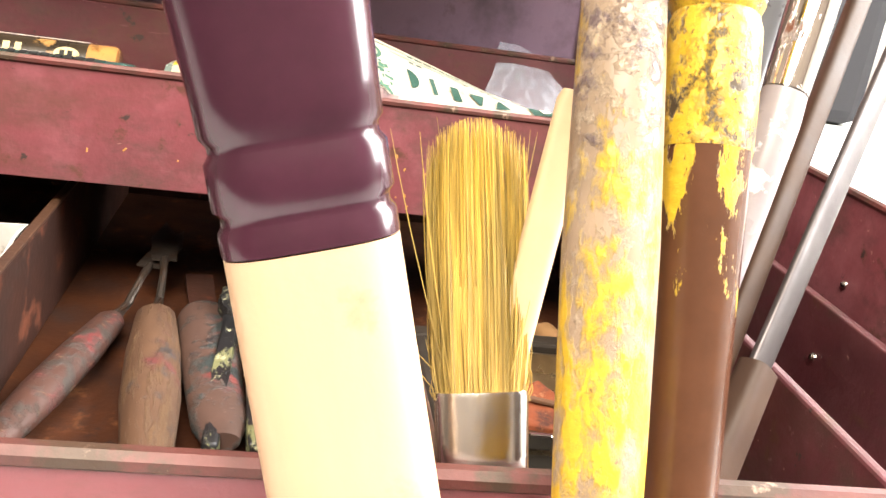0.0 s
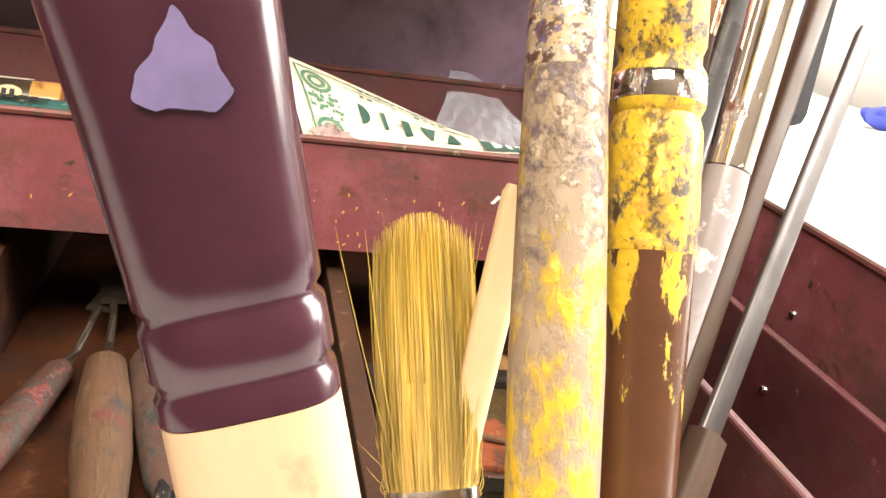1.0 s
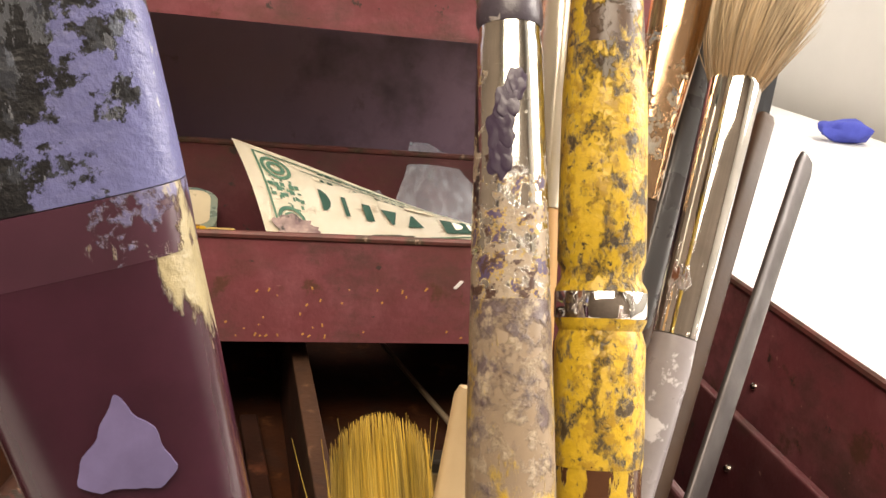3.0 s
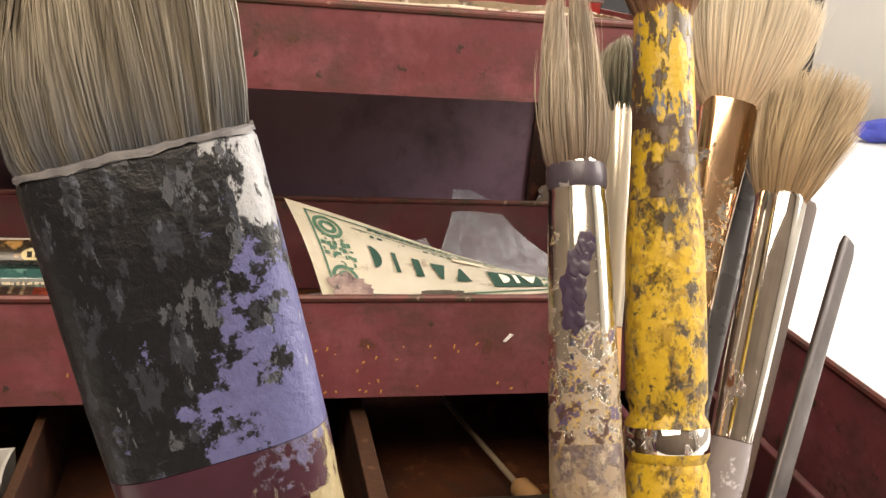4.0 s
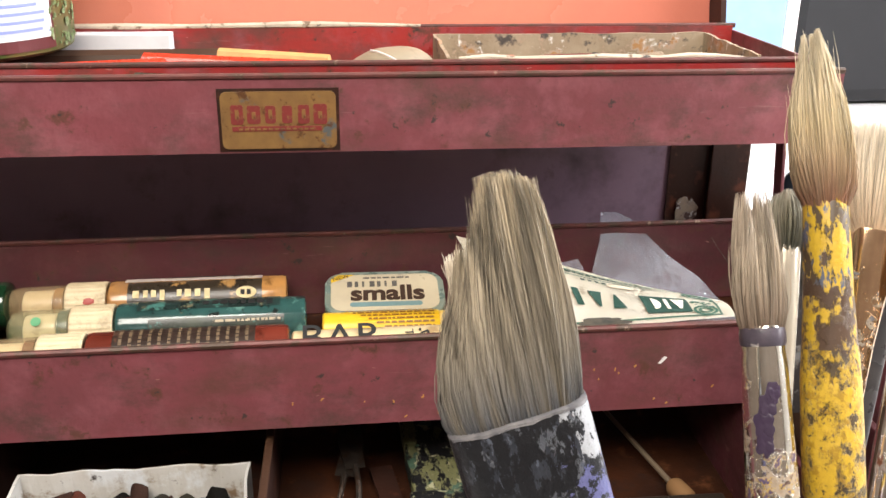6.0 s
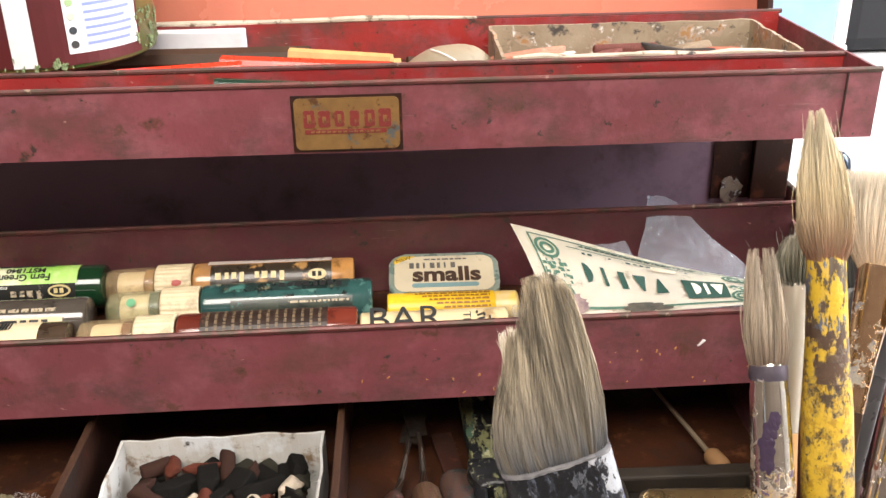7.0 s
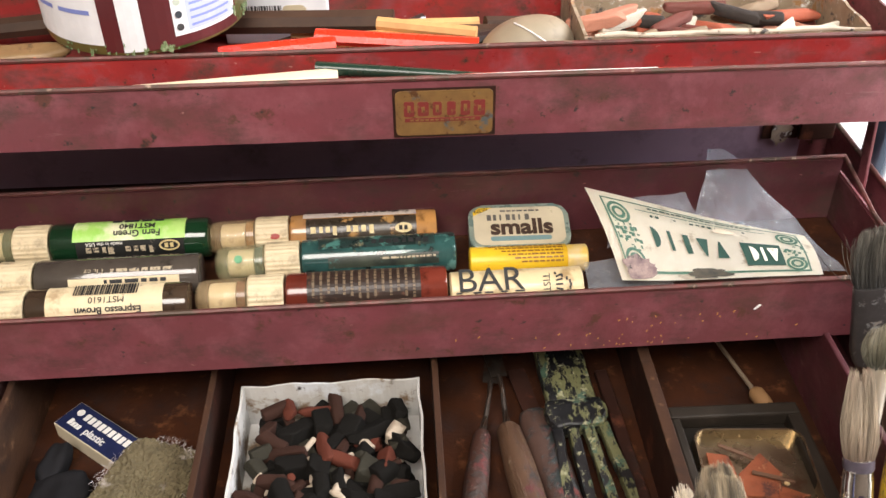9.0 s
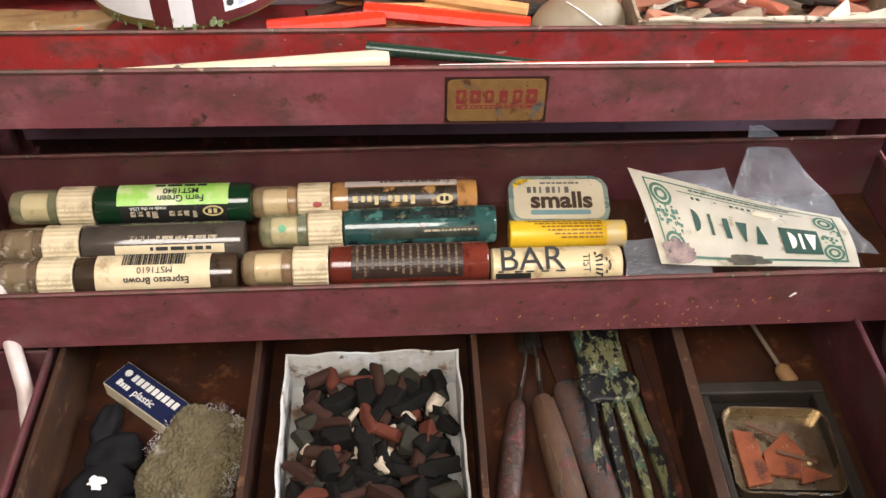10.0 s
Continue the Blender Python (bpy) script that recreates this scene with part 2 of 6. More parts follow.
def tube(points, radii, seg=10):
    """A rod that follows points, with a radius at each."""
    bm = bmesh.new()
    pts = [Vector(p) for p in points]
    rings = []
    for k, p in enumerate(pts):
        d = (pts[min(k + 1, len(pts) - 1)] - pts[max(k - 1, 0)]).normalized()
        u = d.cross(Vector((0.31, 0.87, 0.38))).normalized()
        w = d.cross(u)
        r = radii[k] if isinstance(radii, (list, tuple)) else radii
        rings.append([bm.verts.new(p + r * (math.cos(2 * math.pi * i / seg) * u + math.sin(2 * math.pi * i / seg) * w)) for i in range(seg)])
    for a, b in zip(rings, rings[1:]):
        for i in range(seg):
            j = (i + 1) % seg
            bm.faces.new((a[i], a[j], b[j], b[i]))
    bm.faces.new(rings[0][::-1])
    bm.faces.new(rings[-1])
    bmesh.ops.recalc_face_normals(bm, faces=bm.faces)
    return bm


def slab(outline, z0, z1, bevel=0.0):
    """A plate with the outline given, between two heights."""
    bm = bmesh.new()
    lo = [bm.verts.new((x, y, z0)) for x, y in outline]
    hi = [bm.verts.new((x, y, z1)) for x, y in outline]
    n = len(lo)
    bm.faces.new(lo[::-1])
    bm.faces.new(hi)
    for i in range(n):
        bm.faces.new((lo[i], lo[(i + 1) % n], hi[(i + 1) % n], hi[i]))
    if bevel:
        bmesh.ops.bevel(bm, geom=[e for e in bm.edges], offset=bevel, segments=2, affect="EDGES", profile=0.5)
    return bm


def rounded(w, d, r, seg=5):
    pts = []
    for cx, cy, a0 in ((w / 2 - r, d / 2 - r, 0), (-w / 2 + r, d / 2 - r, 90), (-w / 2 + r, -d / 2 + r, 180), (w / 2 - r, -d / 2 + r, 270)):
        for i in range(seg + 1):
            a = radians(a0 + 90 * i / seg)
            pts.append((cx + r * math.cos(a), cy + r * math.sin(a)))
    return pts


def letters(text, size, material, parent, m, name="lettering", depth=0.0001, bold=0.0):
    """Raised lettering in the built-in font, as a mesh under its thing."""
    cu = bpy.data.curves.new(name, "FONT")
    cu.body, cu.size, cu.extrude, cu.align_x, cu.align_y = text, size, depth, "CENTER", "CENTER"
    cu.offset = bold
    tmp = bpy.data.objects.new(name, cu)
    me = bpy.data.meshes.new_from_object(tmp)
    bpy.data.objects.remove(tmp)
    me.materials.clear()
    me.materials.append(material)
    ob = new(name, me)
    ob.parent = parent
    ob.matrix_local = m
    return ob


def bars(lines, material, parent, m, name="print"):
    """Unreadable print as thin raised bars: (x, y, width, height) on a plane."""
    bm = bmesh.new()
    for x, y, w, h in lines:
        add_box(bm, x, x + w, y, y + h, 0, 0.00015)
    return part(name, bm, material, parent, m=m)


def word_bars(rng, x0, x1, y, h):
    out, x = [], x0
    while x < x1:
        w = rng.uniform(1.2, 4.0) * h
        out.append((x, y, min(w, x1 - x), h))
        x += w + 0.7 * h
    return out


def lump(rx, ry, rz, seed, sub=3, rough=0.18, square=2.6):
    bm = bmesh.new()
    bmesh.ops.create_icosphere(bm, subdivisions=sub, radius=1.0)
    for v in bm.verts:
        d = v.co.normalized()
        s = 1.0 / (abs(d.x) ** square + abs(d.y) ** square + abs(d.z) ** square) ** (1 / square)
        k = s * (1 + rough * noise.noise(d * 1.8 + Vector((seed, seed, 0))))
        v.co = Vector((d.x * k * rx, d.y * k * ry, d.z * k * rz + rz))
    lo = min(v.co.z for v in bm.verts)
    for v in bm.verts:
        v.co.z -= lo
    return bm


# ---- the room ----
X0, X1, Y0, Y1, ZF, ZC = -1.6, 1.5, -1.25, 2.4, -0.75, 2.5
setting("floor", boxed(X0 - 0.1, X1 + 0.1, Y0 - 0.1, Y1 + 0.1, ZF - 0.05, ZF), M["boards"], "brown wooden floor of the studio", "floor")
# Ceiling and west wall stay out of view; dark only to limit fill.
setting("ceiling", boxed(X0 - 0.1, X1 + 0.1, Y0 - 0.1, Y1 + 0.1, ZC, ZC + 0.05), M["dim"], "unseen ceiling, toned dark to cut bounced light", "ceiling")
setting("wall_west", boxed(X0 - 0.1, X0, Y0, Y1, ZF, ZC), M["dim"], "unseen wall, toned dark to cut bounced light", "wall")
setting("wall_north", boxed(X0 - 0.1, X1 + 0.1, Y1, Y1 + 0.1, ZF, ZC), M["wall"], "bright white painted wall", "wall")


def wall_with_windows(name, along, at, a0, a1, openings, z0, z1, mat, tone):
    bm = bmesh.new()
    spans, a = [], a0
    for w0, w1 in openings:
        spans += [(a, w0, ZF, ZC), (w0, w1, ZF, z0), (w0, w1, z1, ZC)]
        a = w1
    for p, q, r, t in spans + [(a, a1, ZF, ZC)]:
        if along == "y":
            add_box(bm, at, at + 0.1, p, q, r, t)
        else:
            add_box(bm, p, q, at - 0.1, at, r, t)
    return setting(name, bm, mat, tone + " painted wall with an open window bay", "wall")


# The second bay is made up to go with the back fill lamp.
wall_with_windows("wall_east", "y", X1, Y0, Y1, [(-0.6, 0.6), (1.2, 2.0)], 0.5, 1.8, M["wall"], "white")
# South wall is unseen as well, dark for less bounce.
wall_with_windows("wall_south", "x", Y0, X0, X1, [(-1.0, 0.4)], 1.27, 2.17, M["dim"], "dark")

table = thing("work_table", (0, 0.4, ZF), "large white laminate work table under the chest", "table")
tz = -ZF
part("tabletop", boxed(-1.2, 1.4, -1.1, 1.75, tz - 0.03, tz, 0.004), M["white"], table)
for lx in (-1.1, 1.3):
    for ly in (-1.0, 1.65):
        part("leg", boxed(lx - 0.03, lx + 0.03, ly - 0.03, ly + 0.03, 0, tz - 0.03, 0.004), M["gunmetal"], table)

# ---- the steel tool chest ----
BX0, BX1 = -0.425, 0.2246
T = 0.0016


def tray(name, x0, x1, y0, y1, z0, z1, mat, parent, label, t=T, back=None):
    """A sheet-steel tray: its bottom, with the walls as parts."""
    zb = back or z1
    ob = part(name, boxed(x0, x1, y0, y1, z0, z0 + t), mat, parent, label)
    part("side_wall", boxed(x0, x0 + t, y0, y1, z0 + t, z1), mat, ob)
    part("side_wall", boxed(x1 - t, x1, y0, y1, z0 + t, z1), mat, ob)
    part("front_wall", boxed(x0 + t, x1 - t, y0, y0 + t, z0 + t, z1), mat, ob)
    part("back_wall", boxed(x0 + t, x1 - t, y1 - t, y1, z0 + t, zb), mat, ob)
    return ob


chest = thing("tool_chest", (0, 0, 0), "old dark red steel cantilever tool chest, open, on a white table", "tool chest")
tray("base", BX0, BX1, -0.252, 0.2, 0.001, 0.157, M["red"], chest, "deep dark red steel base", 0.0018)
for x in (BX0 + 0.0009, BX1 - 0.0009):
    part("rim", tube([(x, -0.251, 0.157), (x, 0.0, 0.157), (x, 0.199, 0.157)], 0.002, 8), M["edge"], chest, "rolled worn steel rim")
part("rim", tube([(BX0, -0.251, 0.157), (0, -0.251, 0.157), (BX1, -0.251, 0.157)], 0.002, 8), M["edge"], chest, "rolled worn steel rim")
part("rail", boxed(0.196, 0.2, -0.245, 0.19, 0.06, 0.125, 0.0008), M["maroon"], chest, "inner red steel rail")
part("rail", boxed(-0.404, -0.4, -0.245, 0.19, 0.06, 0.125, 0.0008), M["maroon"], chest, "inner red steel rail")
part("back_panel", boxed(-0.405, 0.19, 0.175, 0.178, 0.1375, 0.2405), M["mauve"], chest, "steel back panel, mauve sky reflection put into its colour")
# Added dark strip: stands for the shaded gap below the panel.
part("gap_shade_strip", boxed(-0.405, 0.19, 0.183, 0.186, 0.066, 0.1405), M["brown"], chest, "dark strip added as the shade behind the panel")
for x0, x1 in ((0.186, 0.212), (-0.43, -0.404)):
    part("post", boxed(x0, x1, 0.170, 0.186, 0.157, 0.2405, 0.001), M["brown"], chest, "rust-brown steel post")
part("rust_strip", boxed(0.160, 0.186, 0.1738, 0.1749, 0.157, 0.2405), M["brown"], chest, "rusted strip of the back panel")
patch = [((0.0075 + 0.0035 * noise.noise(Vector((2.2 * math.cos(a), 2.2 * math.sin(a), 3)))) * math.cos(a), (0.010 + 0.006 * noise.noise(Vector((2.2 * math.cos(a), 2.2 * math.sin(a), 8)))) * math.sin(a)) for a in [k * math.pi / 14 for k in range(28)]]
part("paint_patch", slab(patch, 0, 0.0005), surface("flaked_pale_paint", (0.36, 0.28, 0.2), (0.2, 0.16, 0.14), 120, 0.7, spots=[((0.5, 0.5, 0.5), 0.56, 160), ((0.08, 0.045, 0.04), 0.55, 120)], bumpy=0.4), chest, "flaked patch of pale paint", m=pose(0.1735, 0.1734, 0.1635, 90, 0, 0))
rng = random.Random(4)
for x, y, z in ((0.2228, -0.043, 0.1225), (0.196, -0.077, 0.105)):
    part("rivet", lathe([(0.0018, 0), (0.0016, 0.0008), (0.001, 0.0015)], 10, m=pose(x, y, z, 0, -90, 0)), M["steel"], chest, "small steel rivet")
# lid, leaning back behind the trays
lid_m = pose(0, 0.212, 0.255, -14, 0, 0)
lid = part("lid", boxed(-0.428, 0.195, 0.0, 0.002, 0.0, 0.26), M["salmon"], chest, "salmon red enamelled inside of the raised lid", m=lid_m)
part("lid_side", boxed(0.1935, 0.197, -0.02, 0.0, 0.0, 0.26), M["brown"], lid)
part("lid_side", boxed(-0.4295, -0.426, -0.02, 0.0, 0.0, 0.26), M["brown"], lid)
part("lid_top", boxed(-0.426, 0.1935, -0.02, 0.0, 0.258, 0.26), M["salmon"], lid)

# lower tray
LX0, LX1 = -0.398, 0.197
lower = tray("lower_tray", LX0, LX1, 0.0, 0.115, 0.1205, 0.165, M["red"], chest, "worn dark red steel tray", back=0.1765)
part("tray_floor", boxed(LX0 + 0.003, LX1 - 0.003, 0.003, 0.112, 0.1222, 0.1278), M["rusty"], lower, "rust-brown tray floor")
# Thin inner faces that carry the upper tray's shade as darker colour.
part("back_lining", boxed(LX0 + 0.002, LX1 - 0.002, 0.1122, 0.1130, 0.1282, 0.1752), M["maroon"], lower, "grimy red inner face, darkened to maroon for shade")
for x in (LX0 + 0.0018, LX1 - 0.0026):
    part("side_lining", boxed(x, x + 0.0008, 0.003, 0.112, 0.1282, 0.1635), M["maroon"], lower, "grimy red inner face, darkened to maroon for shade")
part("rolled_edge", tube([(LX0, 0.0009, 0.165), (-0.1, 0.0006, 0.1652), (LX1, 0.0009, 0.165)], 0.0017, 8), M["edge"], lower)
part("rolled_edge", tube([(LX0, 0.1141, 0.1765), (-0.1, 0.1141, 0.1768), (LX1, 0.1141, 0.1765)], 0.0016, 8), M["edge"], lower)
for x in (LX0 + 0.0008, LX1 - 0.0008):
    part("rolled_edge", tube([(x, 0.0, 0.165), (x, 0.06, 0.1655), (x, 0.114, 0.1765)], 0.0015, 8), M["edge"], lower)
M["chip"] = plain("white_paint_chip", (0.85, 0.82, 0.8), 0.6)
part("paint_chip", slab([(-0.0004, -0.0026), (0.0008, -0.002), (0.0011, 0.0024), (-0.0004, 0.0018)], 0, 0.0004), M["chip"], lower, "small white paint chip", m=pose(0.103, -0.0002, 0.1475, 90, 0, 0) @ pose(0, 0, 0, 0, 0, -38))
M["speck"] = plain("yellow_paint_speck", (0.55, 0.28, 0.07), 0.5)
for k in range(44):
    x, z, a = rng.gauss(0.02, 0.06), 0.123 + 0.022 * rng.random() ** 1.6, rng.uniform(-70, 20)
    s = rng.uniform(0.0002, 0.0009)
    part("paint_speck", slab([(-0.0003, -s), (0.0003, -s), (0.0003, s), (-0.0003, s)], 0, 0.0003), M["speck"], lower, m=pose(x, -0.0001, z, 90, 0, 0) @ pose(0, 0, 0, 0, 0, a))

# the lower tray hangs a little askew on its arms
ASKEW = Matrix.Translation((0.13, 0, 0)) @ Matrix.Rotation(radians(0.95), 4, "Z") @ Matrix.Translation((-0.13, 0, 0))
lower.matrix_world = ASKEW @ lower.matrix_world

# upper tray
UX0, UX1 = -0.43, 0.2
upper = tray("upper_tray", UX0, UX1, 0.0485, 0.192, 0.2415, 0.278, M["red"], chest, "worn pinkish red steel tray", back=0.281)
part("partition", boxed(UX0 + 0.002, UX1 - 0.002, 0.0895, 0.091, 0.243, 0.2765), M["red_in"], upper, "bright red steel partition")
part("back_lining", boxed(UX0 + 0.002, UX1 - 0.002, 0.189, 0.1902, 0.243, 0.281), M["red_in"], upper, "bright red inner face")
part("tray_floor", boxed(UX0 + 0.002, UX1 - 0.002, 0.0505, 0.189, 0.2431, 0.2437), M["red_in"], upper)
for y, z in ((0.0491, 0.278), (0.0902, 0.2766), (0.1912, 0.281)):
    part("rolled_edge", tube([(UX0, y, z), (-0.1, y, z + 0.0002), (UX1, y, z)], 0.0016, 8), M["edge"], upper)
part("seam", boxed(0.1815, 0.1824, 0.0476, 0.0486, 0.2425, 0.277), M["brown"], upper, "dark seam in the sheet steel")
M["drip"] = surface("pale_paint_drips", (0.58, 0.49, 0.38), (0.38, 0.32, 0.25), 60, 0.6, spots=[((0.16, 0.11, 0.07), 0.56, 90), ((0.05, 0.045, 0.04), 0.62, 130)], bumpy=0.3, sharp=0.05)
part("paint_smear", tube([(-0.28 + 0.035 * k, 0.1905 + 0.0006 * math.sin(2.1 * k), 0.2822 + 0.0005 * math.sin(1.3 * k)) for k in range(9)], [0.0012, 0.002, 0.0015, 0.0022, 0.0016, 0.0018, 0.0023, 0.0014, 0.001], 8), M["drip"], upper, "pale paint smeared along the edge")

# link arms between the trays
for x in (0.2008, -0.4335):
    arm = slab([(-0.005, 0.0), (0.005, 0.0), (0.005, 0.125), (-0.005, 0.125)], 0, 0.0022, 0.0006)
    arm_ob = part("link_arm", arm, M["red"], chest, "flat red steel link arm", m=pose(x, 0.095, 0.142, 90, 0, 90) @ pose(0, 0, 0, 0, 0, -10))
    for q in (0.006, 0.118):
        part("rivet", lathe([(0.0028, 0.0021), (0.0026, 0.0031), (0.0012, 0.0037)], 12), M["steel"], arm_ob, m=pose(0, q, 0))

# maker's plate: brass ground, red bars
M["brass"] = surface("worn_brass_plate", (0.31, 0.175, 0.06), (0.21, 0.115, 0.045), 90, 0.4, 0.3, spots=[((0.12, 0.13, 0.13), 0.6, 60), ((0.12, 0.05, 0.02), 0.57, 140)], bumpy=0.2, sharp=0.06)
M["redprint"] = surface("red_print", (0.22, 0.028, 0.024), (0.16, 0.026, 0.024), 200, 0.5, spots=[((0.26, 0.13, 0.05), 0.55, 330)], bumpy=0.05, sharp=0.12)
plate = part("makers_plate", slab(rounded(0.054, 0.0275, 0.003), 0, 0.0008), M["brass"], upper, "small worn brass maker's plate", m=pose(-0.0785, 0.0484, 0.2575, 90, 0, 0))
part("border", boxed(-0.0285, 0.0285, -0.0152, 0.0152, -0.0001, 0.0002), M["brown"], plate)
for k, (w, h) in enumerate(((0.0058, 0.0095), (0.0062, 0.0088), (0.005, 0.0085), (0.0048, 0.0085), (0.0054, 0.009), (0.0064, 0.0098))):
    x = -0.0195 + 0.0078 * k
    bm = slab(rounded(w, h, 0.0012), 0, 0.0002)
    part("print", bm, M["redprint"], plate, m=pose(x, 0.0028, 0.0008))
    if k != 3:
        part("print_hole", boxed(-0.0009, 0.0009, -0.0022, 0.0022 - 0.001 * (k % 2), 0, 0.00012), M["brass"], plate, m=pose(x, 0.003, 0.001))
bars([(-0.022, -0.0052, 0.042, 0.0024)], M["redprint"], plate, pose(0, 0, 0.0008))
bars([(-0.019 + 0.0028 * k, -0.0046, 0.0019, 0.0009) for k in range(13)], M["brass"], plate, pose(0, 0, 0.00097), "print_line")

# compartment tote in the base
TX0, TX1 = -0.338, 0.149
M["worn_rim"] = surface("worn_brown_rim", (0.062, 0.030, 0.017), (0.028, 0.015, 0.011), 40, 0.42, spots=[((0.15, 0.08, 0.045), 0.60, 70), ((0.03, 0.018, 0.014), 0.56, 50)], bumpy=0.3, stretch=(1, 0.3, 1), sharp=0.1, spec=0.25)
tote = thing("compartment_tray", (0, 0, 0.002), "rust-brown steel tote tray with four compartments inside the chest", "tray")
FZ = 0.065
part("tray_floor", boxed(TX0, TX1, -0.243, 0.165, 0.0, FZ - 0.002), M["rusty"], tote, "rust-stained brown floor")
part("side_wall", boxed(TX0 - 0.004, TX0, -0.243, 0.165, 0, 0.113, 0.0012), M["worn_rim"], tote)
part("side_wall", boxed(TX1, TX1 + 0.004, -0.243, 0.165, 0, 0.121, 0.0012), M["maroon"], tote)
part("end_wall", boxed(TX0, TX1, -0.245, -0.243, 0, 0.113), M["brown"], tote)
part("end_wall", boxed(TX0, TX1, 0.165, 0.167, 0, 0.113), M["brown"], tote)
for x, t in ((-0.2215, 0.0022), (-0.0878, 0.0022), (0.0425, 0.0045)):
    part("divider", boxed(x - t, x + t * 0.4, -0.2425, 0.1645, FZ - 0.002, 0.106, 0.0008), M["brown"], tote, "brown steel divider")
    part("divider_rim", boxed(x - t - 0.0004, x + t * 0.4 + 0.0004, -0.2425, 0.1645, 0.106, 0.1073, 0.0005), M["worn_rim"], tote, "worn tan-brown rim")
part("left_wing", boxed(TX0 - 0.0105, TX0 - 0.0075, -0.243, 0.165, 0, 0.115, 0.001), M["maroon"], tote, "thin dark red side strip")

# ---- contents of the lower tray ----
BEFORE = set(scene.objects)
TF = 0.1278
M["ink"] = plain("black_ink", (0.02, 0.02, 0.02), 0.6)
M["inkw"] = plain("white_ink", (0.75, 0.73, 0.68), 0.6)
M["tan"] = surface("cream_ink", (0.52, 0.44, 0.30), (0.34, 0.27, 0.18), 300, 0.6, spots=[((0.05, 0.045, 0.04), 0.54, 500)], bumpy=0.0)
M["cream"] = surface("yellowed_cream_plastic", (0.68, 0.52, 0.28), (0.55, 0.38, 0.18), 70, 0.35, spots=[((0.3, 0.2, 0.1), 0.599, 90)], bumpy=0.1, sharp=0.1)
M["collar"] = surface("ribbed_white_plastic", (0.68, 0.57, 0.38), (0.56, 0.45, 0.28), 60, 0.45, spots=[((0.34, 0.27, 0.17), 0.575, 60), ((0.14, 0.12, 0.08), 0.62, 130)], bumpy=0.1, sharp=0.1)


def arc_strip(r, x0, x1, a0, a1, seg=12, thick=0.0002):
    """A label that lies round a bottle whose axis is x; angles in degrees from the top, positive towards the front."""
    bm = bmesh.new()
    rows = []
    for i in range(seg + 1):
        a = radians(a0 + (a1 - a0) * i / seg)
        for rr in (r, r + thick):
            rows.append((bm.verts.new((x0, -rr * math.sin(a), rr * math.cos(a))), bm.verts.new((x1, -rr * math.sin(a), rr * math.cos(a)))))
    for i in range(seg):
        a, b = rows[2 * i + 1], rows[2 * i + 3]
        bm.faces.new((a[0], b[0], b[1], a[1]))
    bmesh.ops.recalc_face_normals(bm, faces=bm.faces)
    loose = [v for v in bm.verts if not v.link_faces]
    bmesh.ops.delete(bm, geom=loose, context="VERTS")
    return bm


def on_round(r, x, angle, turn=0):
    """A pose tangent to a bottle along x, at that angle from its top."""
    return pose(x, 0, 0) @ pose(0, 0, 0, angle, 0, 0) @ pose(0, 0, r + 0.0003, 0, 0, turn)


def along_x(profile, seg=28):
    return lathe([(r, x) for r, x in profile], seg, m=pose(0, 0, 0, 0, 90, 0))


CREAMN = surface("cream_nozzle_plastic", (0.86, 0.72, 0.44), (0.74, 0.58, 0.32), 60, 0.4, spots=[((0.40, 0.28, 0.13), 0.61, 90)], bumpy=0.08, sharp=0.1)


def spray_bottle(at, length, r, body, cap, label, yaw=0.0, collar=None, cap_top=None):
    b = thing("spray_bottle", at, label, "bottle", "spray bottles in the tray", m=pose(at[0], at[1], at[2] + r, 0, 0, yaw))
    L = length
    part("cap", along_x([(r * 0.55, 0), (r * 0.78, 0.002), (r * 0.86, 0.006), (r * 0.9, L * 0.205)]), cap, b, "cloudy plastic cap", smooth=True)
    part("nozzle", along_x([(r * 0.45, 0.0075), (r * 0.66, 0.0085), (r * 0.70, 0.011), (r * 0.70, L * 0.160), (r * 0.5, L * 0.162)], 24), CREAMN, b, "cream spray nozzle inside the cap", smooth=True)
    part("residue", along_x([(r * 0.6, L * 0.163), (r * 0.80, L * 0.165), (r * 0.84, L * 0.198), (r * 0.5, L * 0.2)], 24), body, b, "dried ink residue in the cap", smooth=True)
    bm = bmesh.new()
    n = 100
    prof = []
    for x in (L * 0.207, L * 0.213, L * 0.345, L * 0.35):
        e = 0.93 if x in (L * 0.207, L * 0.35) else 0.97
        prof.append([bm.verts.new((x, e * r * (1.0 + 0.022 * (i // 2 % 2)) * math.cos(2 * math.pi * i / n), e * r * (1.0 + 0.022 * (i // 2 % 2)) * math.sin(2 * math.pi * i / n))) for i in range(n)])
    for a, c in zip(prof, prof[1:]):
        for i in range(n):
            bm.faces.new((a[i], a[(i + 1) % n], c[(i + 1) % n], c[i]))
    bm.faces.new(prof[0][::-1])
    bm.faces.new(prof[-1])
    bmesh.ops.recalc_face_normals(bm, faces=bm.faces)
    part("collar", bm, collar or M["collar"], b, "ribbed white plastic collar")
    part("body", along_x([(r * 0.8, L * 0.351), (r * 0.97, L * 0.362), (r, L * 0.375), (r, L * 0.985), (r * 0.95, L * 0.996), (r * 0.85, L)], 36), body, b, smooth=True)
    return b


def glossy(name, c, c2=None):
    return surface(name, c, c2 or tuple(0.6 * v for v in c), 50, 0.14, spots=[(tuple(0.4 * v for v in c), 0.57, 60)], bumpy=0.03, coat=0.5, sharp=0.1)


